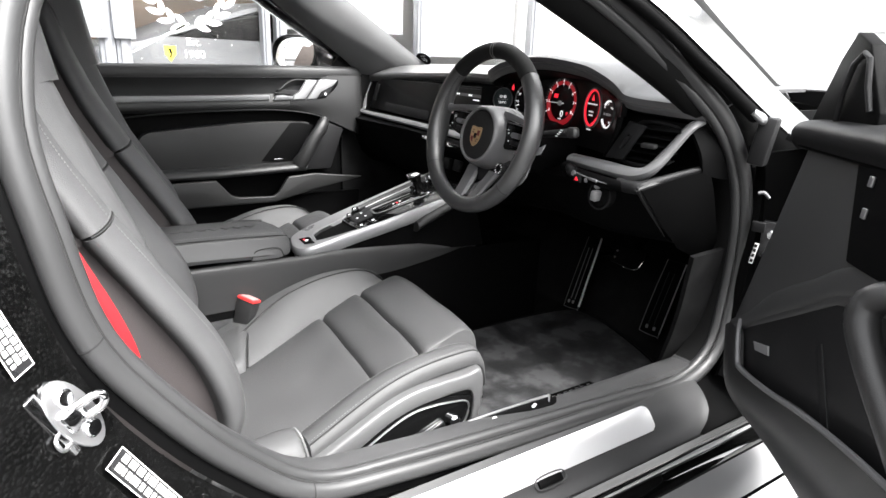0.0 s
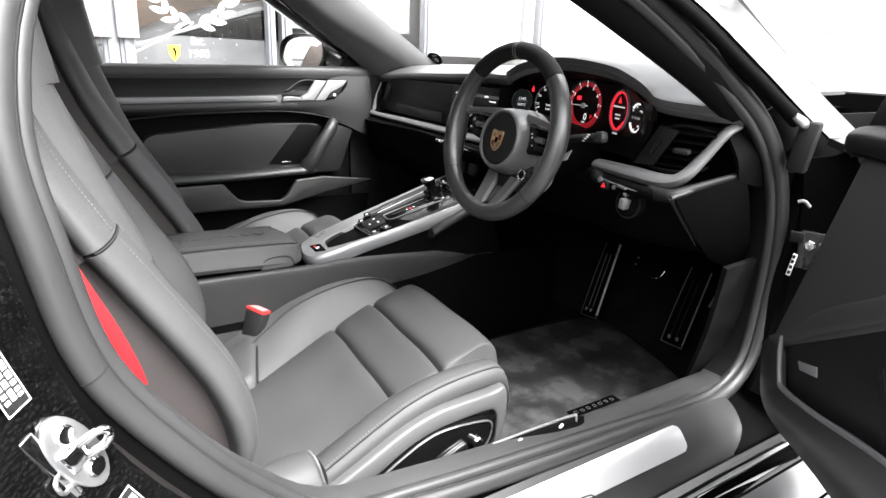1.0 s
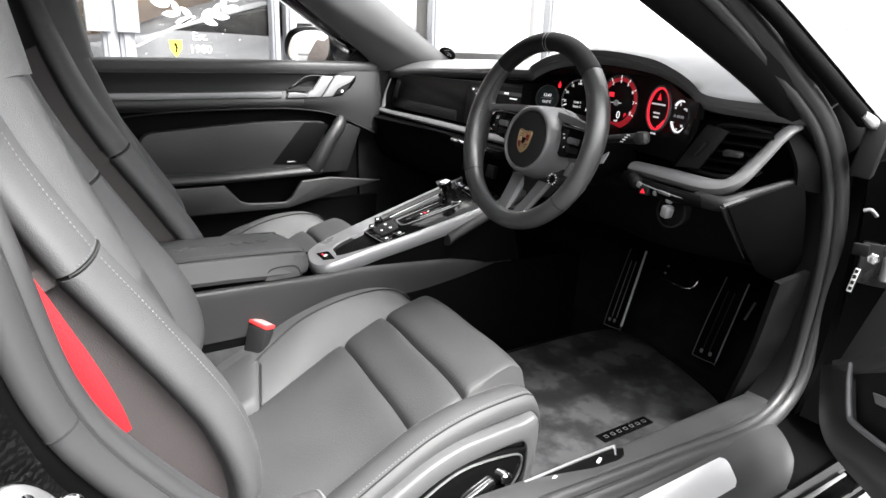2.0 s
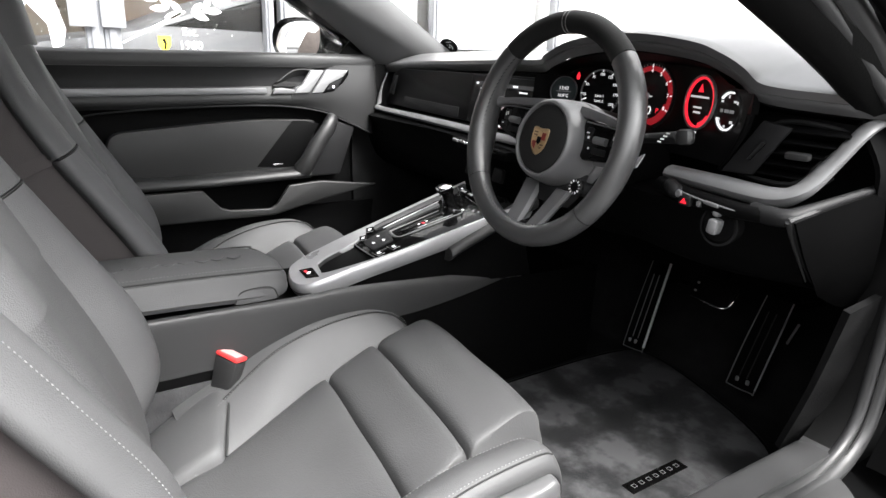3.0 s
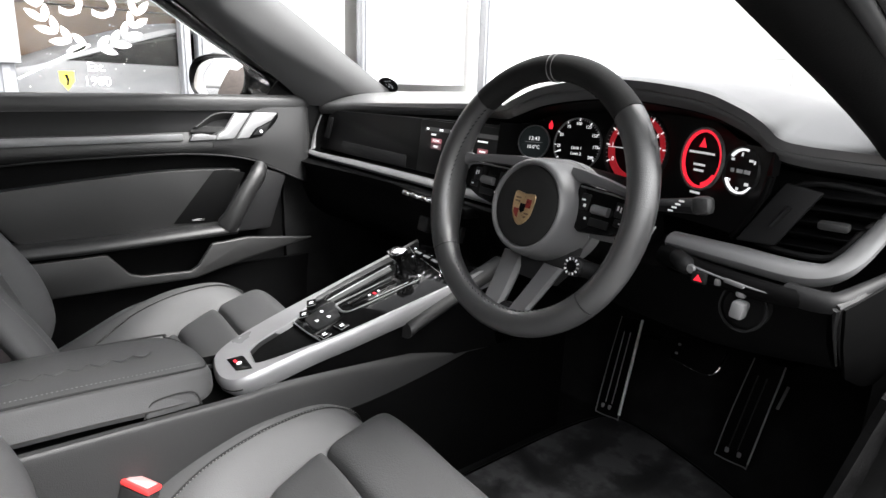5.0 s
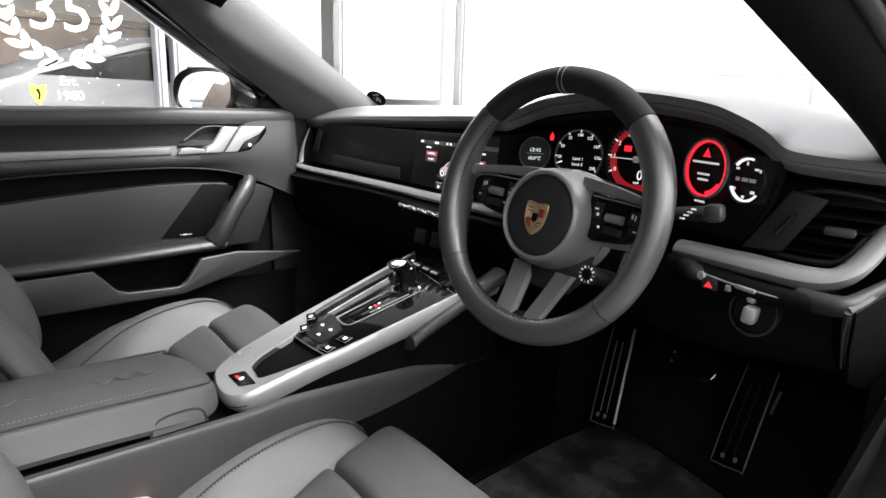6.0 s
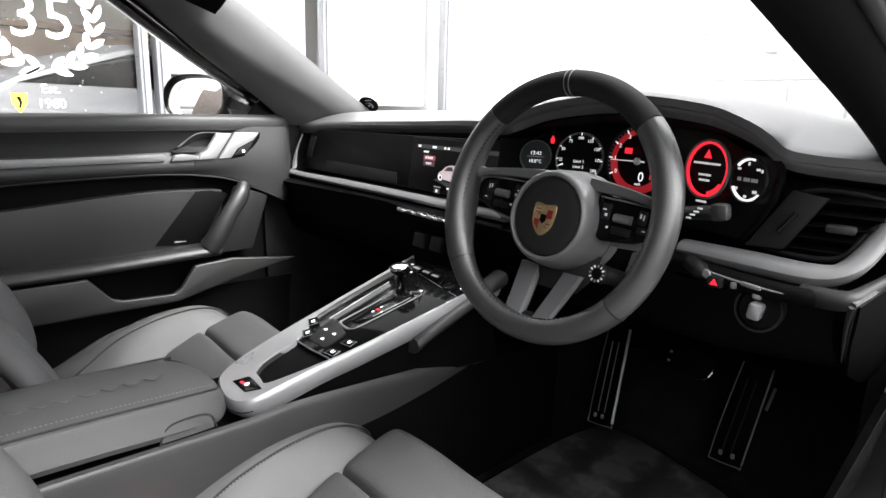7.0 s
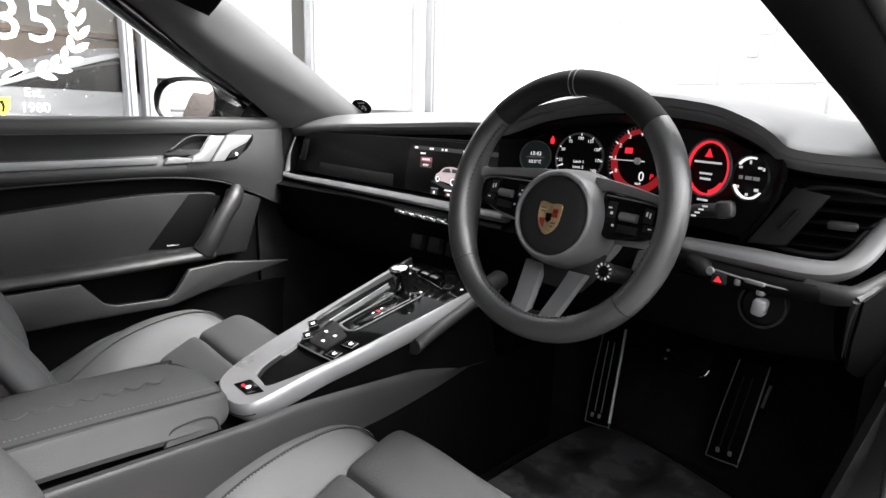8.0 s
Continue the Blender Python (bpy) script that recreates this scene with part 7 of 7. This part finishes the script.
part("armrest_ledge", loft([[(-0.72, y, z), (-0.655, y, z + 0.004), (-0.632, y, z - 0.004), (-0.63, y, z - 0.02), (-0.66, y, z - 0.026), (-0.72, y, z - 0.02)] for y, z in ((-0.85, 0.573), (-0.5, 0.576), (-0.25, 0.574), (-0.05, 0.578), (0.03, 0.58))], 4, 3), DOORSHADE, pd)
part("pocket", slab([(-0.9, 0.55), (-0.27, 0.545), (-0.225, 0.492), (-0.20, 0.484), (-0.09, 0.478), (-0.07, 0.49), (-0.035, 0.54), (0.06, 0.545), (0.24, 0.522), (0.06, 0.49), (-0.08, 0.458), (-0.35, 0.462), (-0.9, 0.47)], (-0.648, 0, 0), (0, 1, 0), (0, 0, 1), 0.014, 0.004, 3), DOORSHADE, pd)
part("lower_skin", sheet([[(-0.66, y, 0.47), (-0.675, y, 0.4), (-0.68, y, 0.28)] for y in (-0.9, -0.3, 0.24)], 3, 3, 0.006), BLACK, pd)
part("pull_handle", tube([(-0.645, 0.008, 0.578), (-0.632, 0.025, 0.61), (-0.628, 0.055, 0.66), (-0.634, 0.088, 0.70), (-0.65, 0.105, 0.722)], [0.022, 0.019, 0.0175, 0.0185, 0.016], 14, False, 5, 1.2), DOORSHADE, pd, "grey leather pull handle")
part("handle_back", slab([(0.03, 0.55), (0.14, 0.55), (0.19, 0.69), (0.10, 0.72)], (-0.70, 0, 0), (0, 1, 0), (0, 0, 1), 0.02, 0.006), DARK, pd)
def door_plate(name, pts, x, depth, m, bevel=0.002, label=""):
    return part(name, slab(pts, (x, 0, 0), (0, 1, 0), (0, 0, 1), depth, bevel, 2), m, pd, label)


part("handle_bowl", sheet([[(-0.690, -0.052, 0.805), (-0.700, -0.046, 0.812), (-0.692, -0.038, 0.820)], [(-0.690, 0.0, 0.804), (-0.716, 0.008, 0.822), (-0.694, 0.012, 0.851)], [(-0.690, 0.05, 0.803), (-0.720, 0.058, 0.825), (-0.694, 0.070, 0.853)]], 4, 4, 0.003), SOFT, pd)
door_plate("bowl_lip", [(-0.058, 0.786), (0.005, 0.787), (0.012, 0.797), (-0.028, 0.803), (-0.05, 0.801)], -0.692, 0.012, STRIP, 0.003)
door_plate("release_handle", [(0.004, 0.788), (0.050, 0.789), (0.094, 0.851), (0.056, 0.851), (0.030, 0.812), (0.012, 0.802)], -0.692, 0.016, BLADE, 0.003, "satin silver release handle")
door_plate("switch_surround", [(0.058, 0.789), (0.090, 0.790), (0.109, 0.814), (0.152, 0.834), (0.168, 0.852), (0.103, 0.852)], -0.692, 0.014, BLADE, 0.002)
door_plate("switch_bezel", [(0.088, 0.787), (0.138, 0.793), (0.170, 0.838), (0.172, 0.853), (0.164, 0.854), (0.150, 0.836), (0.107, 0.816)], -0.692, 0.012, PIANO, 0.002)
door_plate("switch", [(0.098, 0.796), (0.132, 0.800), (0.150, 0.829), (0.114, 0.812)], -0.681, 0.003, DARK, 0.001)
part("switch_mark", disc(0.0038, (-0.6775, 0.122, 0.806), (1, 0, 0), 0.0006), LIT, pd)
win = part("window_pane", sheet([[(-0.738, -0.75, 0.89), (-0.738, -0.3, 0.89), (-0.738, 0.27, 0.89)], [(-0.70, -0.75, 1.02), (-0.70, -0.3, 1.02), (-0.70, 0.06, 1.02)], [(-0.63, -0.72, 1.16), (-0.63, -0.4, 1.16), (-0.63, -0.17, 1.15)]], 4, 4, 0.004), GLASS, pd)
win.visible_shadow = False
part("rain_film", drops([[(-0.733, -0.75, 0.89), (-0.733, -0.3, 0.89), (-0.733, 0.27, 0.89)], [(-0.695, -0.75, 1.02), (-0.695, -0.3, 1.02), (-0.695, 0.06, 1.02)], [(-0.625, -0.72, 1.16), (-0.625, -0.4, 1.16), (-0.625, -0.17, 1.15)]], 260, 0.0006, 0.0022, 1, 9), RAIN, pd).visible_shadow = False
part("mirror_sail", slab([(0.16, 0.892), (0.27, 0.885), (0.215, 0.955)], (-0.735, 0, 0), (0, 1, 0), (0, 0, 1), 0.012, 0.003), BLACK, pd)

part("outer_skin", sheet([[(-0.765, y, 0.885), (-0.85, y, 0.80), (-0.895, y, 0.62), (-0.885, y, 0.42), (-0.85, y, 0.29)] for y in (-0.97, -0.5, 0.0, 0.36)], 3, 4, -0.008), GLOSSPAINT, pd)

# door mirror beyond it
mirror = thing("door_mirror", (-0.85, 0.25, 0.88), "black exterior door mirror with bright glass", "mirror")
prof = [tuple(q) for q in line([(-0.108, 0.000), (-0.098, 0.034), (-0.066, 0.056), (-0.015, 0.063), (0.045, 0.061), (0.088, 0.050), (0.103, 0.022), (0.102, -0.020), (0.085, -0.050), (0.020, -0.066), (-0.060, -0.060), (-0.098, -0.036)], 3, True)]
MC, MS = math.cos(0.42), math.sin(0.42)


def grow(k, depth, slide=0.0):
    """The mirror's outline scaled by k, set back by depth, the whole turned towards the driver."""
    return [(-0.952 + (a * k + slide) * MC - depth * MS, 0.125 + (a * k + slide) * MS + depth * MC, 0.934 + z * k) for a, z in prof]


part("housing", loft([grow(0.90, 0.012), grow(0.95, -0.006), grow(1.03, -0.008), grow(1.08, 0.02), grow(1.05, 0.07, 0.008), grow(0.86, 0.115, 0.02), grow(0.45, 0.14, 0.03)], 3, 1), MIRRORBLACK, mirror)
part("mirror_glass", slab([(a * 0.915, z * 0.915) for a, z in prof], (-0.952 + 0.001 * MS, 0.125 - 0.001 * MC, 0.934), (MC, MS, 0), (-0.10 * MS, 0.10 * MC, 1), 0.003, 0.001), mat("mirror_glass", (0.9, 0.9, 0.9), 0.02, 1.0), mirror)
part("arm", loft([[(x, y0, z0), (x, y0 + 0.10, z0), (x, y0 + 0.10, z1), (x, y0, z1)] for x, y0, z0, z1 in ((-0.90, 0.17, 0.875, 0.955), (-0.83, 0.18, 0.878, 0.935), (-0.76, 0.19, 0.882, 0.915), (-0.735, 0.19, 0.885, 0.910))], 3, 2), MIRRORBLACK, mirror)
# drops on the housing, their glint put in as white
part("rain_film", drops([grow(1.085, d, q)[4:16:3] for d, q in ((0.02, 0), (0.045, 0.004), (0.07, 0.008), (0.10, 0.015))], 90, 0.0008, 0.0026, 1, 15), WHITEINK, mirror)

# ---- driver's door, swung open ----
dd = thing("driver_door", (0.86, 0.28, 0.3), "open driver's door, black trim panel with armrest and pull", "door")
DH, DU, DV = Vector((0.80, 0.232, 0.0)), Vector((0.77, -0.64, 0.0)).normalized(), Vector((0, 0, 1))
DN = DU.cross(DV)


def dp(a, z, c=0.0):
    return DH + DU * a + DV * z + DN * c


def dslab(pts, c, depth, bevel=0.004):
    return slab(pts, tuple(dp(0, 0, c)), DU, DV, depth, bevel, 3)


part("door_skin", dslab([(0.03, 0.30), (1.1, 0.26), (1.1, 0.9), (0.16, 0.86), (0.03, 0.5)], -0.12, -0.02, 0.006), PAINT, dd)
part("door_frame", dslab([(0.05, 0.42), (1.1, 0.34), (1.1, 0.88), (0.20, 0.86), (0.055, 0.53)], -0.12, 0.10, 0.01), BLACK, dd)
part("upper_panel", dslab([(0.056, 0.535), (0.21, 0.868), (1.1, 0.885), (1.1, 0.72), (0.5, 0.715), (0.353, 0.68), (0.252, 0.622), (0.12, 0.548)], -0.02, 0.022, 0.008), DOORBLACK, dd)


def dsheet(rows, thick=0.006):
    """A sheet over the door: each row is a list of along, height, stand-off."""
    return sheet([[tuple(dp(*p)) for p in r] for r in rows], 4, 4, thick)


part("waist_roll", dsheet([[(0.045, 0.532, 0.0), (0.055, 0.528, 0.004), (0.066, 0.522, 0.004), (0.074, 0.516, -0.002)], [(0.120, 0.583, 0.0), (0.125, 0.576, 0.005), (0.132, 0.566, 0.005), (0.136, 0.560, -0.002)], [(0.190, 0.640, 0.0), (0.190, 0.628, 0.006), (0.190, 0.606, 0.006), (0.190, 0.596, -0.002)], [(0.296, 0.699, 0.0), (0.296, 0.688, 0.006), (0.296, 0.666, 0.006), (0.296, 0.655, -0.002)], [(0.385, 0.745, 0.0), (0.385, 0.733, 0.006), (0.385, 0.712, 0.006), (0.385, 0.702, -0.002)], [(0.60, 0.80, 0.0), (0.60, 0.79, 0.008), (0.60, 0.76, 0.008), (0.60, 0.748, -0.002)], [(1.0, 0.82, 0.0), (1.0, 0.81, 0.008), (1.0, 0.78, 0.008), (1.0, 0.768, -0.002)]]), DOORBLACK, dd)
part("belt_pad", dsheet([[(0.178, 0.846, 0.0), (0.180, 0.858, 0.010), (0.186, 0.868, 0.010), (0.188, 0.874, -0.008)], [(0.205, 0.850, 0.0), (0.206, 0.864, 0.014), (0.208, 0.876, 0.012), (0.208, 0.881, -0.01)], [(0.36, 0.852, 0.0), (0.36, 0.868, 0.018), (0.36, 0.882, 0.016), (0.36, 0.888, -0.01)], [(1.1, 0.862, 0.0), (1.1, 0.885, 0.02), (1.1, 0.90, 0.018), (1.1, 0.915, -0.01)]]), DARK, dd)
part("belt_seam", tube([tuple(dp(*p)) for p in ((0.190, 0.8505, 0.006), (0.36, 0.8525, 0.006), (0.7, 0.858, 0.006))], 0.004, 8), BLACK, dd)
part("pocket_panel", dslab([(0.085, 0.534), (0.188, 0.593), (0.358, 0.688), (0.56, 0.745), (0.62, 0.56), (0.50, 0.44), (0.30, 0.44), (0.13, 0.45)], -0.012, 0.012, 0.004), DARK, dd)
part("pocket_wall", dsheet([[(0.090, 0.545, 0.002), (0.050, 0.528, 0.004), (0.004, 0.505, -0.008)], [(0.116, 0.535, 0.008), (0.075, 0.492, 0.010), (0.019, 0.446, -0.010)], [(0.136, 0.502, 0.010), (0.095, 0.455, 0.012), (0.041, 0.414, -0.010)], [(0.158, 0.496, 0.012), (0.130, 0.450, 0.016), (0.096, 0.402, -0.010)], [(0.256, 0.514, 0.013), (0.250, 0.465, 0.018), (0.245, 0.412, -0.010)], [(0.395, 0.548, 0.015), (0.395, 0.485, 0.020), (0.395, 0.411, -0.008)], [(0.8, 0.61, 0.03), (0.8, 0.52, 0.034), (0.8, 0.41, 0.0)]]), SOFT, dd)
part("pocket_edge", tube([tuple(dp(*p)) for p in ((0.100, 0.556, 0.006), (0.116, 0.535, 0.011), (0.136, 0.502, 0.013), (0.158, 0.496, 0.015), (0.256, 0.514, 0.016), (0.395, 0.548, 0.018), (0.55, 0.578, 0.026), (0.8, 0.61, 0.033))], [0.003, 0.004, 0.004, 0.004, 0.004, 0.004, 0.004, 0.004], 8), GREYTRIM, dd)
part("panel_rib", dslab([(0.328, 0.62), (0.342, 0.628), (0.455, 0.45), (0.441, 0.443)], -0.001, 0.003, 0.001), DARK, dd)
part("speaker_badge", dslab([(0.168, 0.534), (0.215, 0.547), (0.209, 0.560), (0.157, 0.544)], 0.001, 0.003, 0.001), STRIP, dd, "small bright speaker badge")
part("pull_handle", tube([tuple(dp(*p)) for p in ((0.50, 0.742, 0.0), (0.475, 0.738, 0.022), (0.466, 0.718, 0.034), (0.492, 0.687, 0.038), (0.558, 0.637, 0.038), (0.68, 0.55, 0.035))], [0.015, 0.016, 0.017, 0.015, 0.014, 0.015], 14), SOFT, dd, "dark leather pull handle")
part("switch_bay", dslab([(0.365, 0.74), (0.345, 0.85), (0.7, 0.86), (0.7, 0.74)], 0.003, 0.006, 0.003), BLACK, dd)
for z in (0.795, 0.83):
    part("memory_button", dslab([(0.378, z), (0.387, z), (0.389, z + 0.012), (0.380, z + 0.012)], 0.009, 0.003, 0.001), SILVER, dd)
part("mirror_sail", dslab([(0.185, 0.878), (0.236, 0.962), (0.262, 0.992), (0.296, 0.978), (0.345, 0.905), (0.345, 0.885)], -0.02, 0.018, 0.002), BLACK, dd)
part("sail_ridge", tube([tuple(dp(*p)) for p in ((0.262, 0.884, 0.002), (0.268, 0.92, 0.004), (0.281, 0.955, 0.004), (0.300, 0.968, 0.004), (0.313, 0.962, 0.004), (0.322, 0.93, 0.004), (0.332, 0.905, 0.002))], 0.0035, 8, False, 1), DARK, dd)
part("mirror_base", dslab([(0.345, 0.888), (0.300, 0.955), (0.300, 0.985), (0.36, 0.95)], -0.05, 0.02, 0.006), GLOSSPAINT, dd)
# hinge and check strap in the gap
part("hinge_leaf", box(0.795, 0.375, 0.64, 0.05, 0.012, 0.07, 0.003, (0, 0, 20)), JAMBEDGE, body)
part("hinge_clip", tube([(0.788, 0.30, 0.735), (0.796, 0.305, 0.737), (0.803, 0.312, 0.728)], 0.003, 8), GREYTRIM, body)
part("hinge_plate", box(0.790, 0.318, 0.672, 0.022, 0.006, 0.02, 0.002, (10, 0, 20)), DARK, body)
part("hinge_pin", disc(0.007, (0.815, 0.36, 0.62), (0, 0, 1), 0.04, 0.002, 14), STRIP, body)
part("hinge_bolt", disc(0.010, (0.79, 0.372, 0.65), (0.2, -1, 0), 0.01, 0.002, 6), CHROME, body)
tag_strip = thing("hinge_label", (0.79, 0.318, 0.60), "narrow white label strip with barred writing in the door gap", "label")
part("strip", box(0.790, 0.318, 0.622, 0.007, 0.0008, 0.040, 0.0002, (0, 8, 20)), PALE, tag_strip)
for dz in (-0.014, -0.004, 0.006, 0.015):
    part("writing_bar", box(0.790 + dz * 0.13, 0.3172, 0.622 + dz, 0.005, 0.0006, 0.006, 0.0001, (0, 8, 20)), DARK, tag_strip)


# ---- footwell ----
fm = thing("floor_mat", (0.42, 0.2, 0.232), "dark grey velour floor mat with a small badge", "floor mat")
fp = [(0.14, -0.10), (0.55, -0.14), (0.61, -0.08), (0.625, 0.10), (0.62, 0.30), (0.58, 0.42), (0.44, 0.50), (0.20, 0.56), (0.13, 0.48), (0.125, 0.1)]
part("velour_top", slab([tuple(p) for p in line(fp, 4, True)], (0, 0, 0.224), (1, 0, 0), (0, 1, 0), 0.008, 0.003), MATPILE, fm)
part("binding", tube([(x, y, 0.228) for x, y in fp], 0.0055, 8, True, 4), BLACK, fm)
part("badge", slab([(-0.013, -0.07), (0.013, -0.07), (0.013, 0.07), (-0.013, 0.07)], (0.505, 0.19, 0.2325), (1, 0, 0), (0, 1, 0), 0.002, 0.0008), PIANO, fm, "dark badge with pale outlined marks")
for i in range(7):
    y = 0.19 - 0.054 + i * 0.018
    part("badge_mark", join(annulus(0.0048, 0.0056, (0.505, y, 0.2347), (1, 0, 0), (0, 1, 0), 0.0006, 45, 405, 4)), STRIP, fm)


def pedal(name, label, corner, u, v, w, h, studs, rib=DARK, edge=0.002, rim=BLADE):
    """A foot plate with a rim, ribs and studs, the light on its right edge put in as a paler strip; corner: low left, u
    across, v up.
    """
    t = thing(name, corner, label, "pedal")
    u, v, o = Vector(u).normalized(), Vector(v).normalized(), Vector(corner)
    n = u.cross(v)
    part("plate", slab([(0, 0), (w, 0), (w * 1.02, h), (w * 0.12, h)], o, u, v, 0.008, 0.002), BLACK, t)
    top = o + n * 0.009
    part("rim", tube([tuple(top + u * a + v * b) for a, b in ((w * 0.11, h), (w * 0.02, h * 0.5), (0.0, h * 0.06), (0.006, 0.0), (w - 0.005, 0.0), (w, 0.006), (w * 1.01, h * 0.5), (w * 1.02, h))], 0.0011, 6, False, 3), GREYTRIM, t)
    for k in (0.33, 0.6):
        part("rib", tube([tuple(top + u * (w * k) + v * (h * 0.12)), tuple(top + u * (w * (k + 0.05)) + v * (h * 0.85))], 0.0012, 5), rib, t)
    # glint of door light on the right edge, as a paler rod
    part("lit_edge", tube([tuple(top + u * (w * (1 + 0.02 * k)) + v * (h * k)) for k in (0.04, 0.5, 1)], edge, 6), rim, t)
    for k in studs:
        part("stud", box(*(top + u * (w * k) + v * 0.018), 0.007, 0.006, 0.010, 0.002), STRIP, t)
    part("bracket", tube([tuple(o + u * (w / 2) + v * (h * 0.7) - n * 0.005), tuple(o + u * (w / 2) + v * (h * 0.9) - n * 0.06), tuple(o + u * (w / 2) + v * h - n * 0.2)], 0.008, 8), BLACK, t)
    return t


pedal("foot_rest", "black foot rest plate with a metal rim, its lit right edge put in brighter", (0.130, 0.536, 0.236), (1, -0.14, 0.17), (-0.17, 0.50, 0.85), 0.066, 0.225, (0.25, 0.55), STRIP, 0.0032, PLATE)
accel = pedal("accelerator_pedal", "long black accelerator pedal with a thin bright rim", (0.397, 0.551, 0.262), (1, -0.03, 0.03), (0.10, 0.21, 0.97), 0.062, 0.205, (0.3, 0.68), DARK, 0.0016)
part("side_strip", tube([(0.466, 0.618, 0.365), (0.470, 0.643, 0.405)], 0.0030, 6), STRIP, accel)
brake = thing("brake_pedal", (0.34, 0.53, 0.42), "wide black brake pedal with a bright edge", "pedal")
BU, BV = Vector((1, -0.02, 0.02)).normalized(), Vector((0.02, 0.42, 0.90)).normalized()
BO = Vector((0.292, 0.525, 0.424))
part("plate", slab([(0, 0.004), (0.082, 0), (0.098, 0.012), (0.102, 0.055), (0, 0.055)], BO, BU, BV, 0.01, 0.003), BLACK, brake)
BT = BO + BU.cross(BV) * 0.011
part("edge", tube([tuple(BT + BU * a + BV * b) for a, b in ((0.03, 0.001), (0.06, -0.001), (0.082, 0.0), (0.097, 0.011), (0.102, 0.05))], [0.0004, 0.0008, 0.0014, 0.0020, 0.0016], 6), CHROME, brake)
for b in (0.018, 0.036):
    part("stud", box(*(BT + BU * 0.011 + BV * b), 0.006, 0.005, 0.005, 0.002), STRIP, brake)
part("arm", tube([tuple(BO + BU * 0.05 + BV * 0.04), tuple(BO + BU * 0.05 + BV * 0.12 + Vector((0, 0.05, 0))), (0.34, 0.70, 0.64)], 0.009, 8), BLACK, brake)
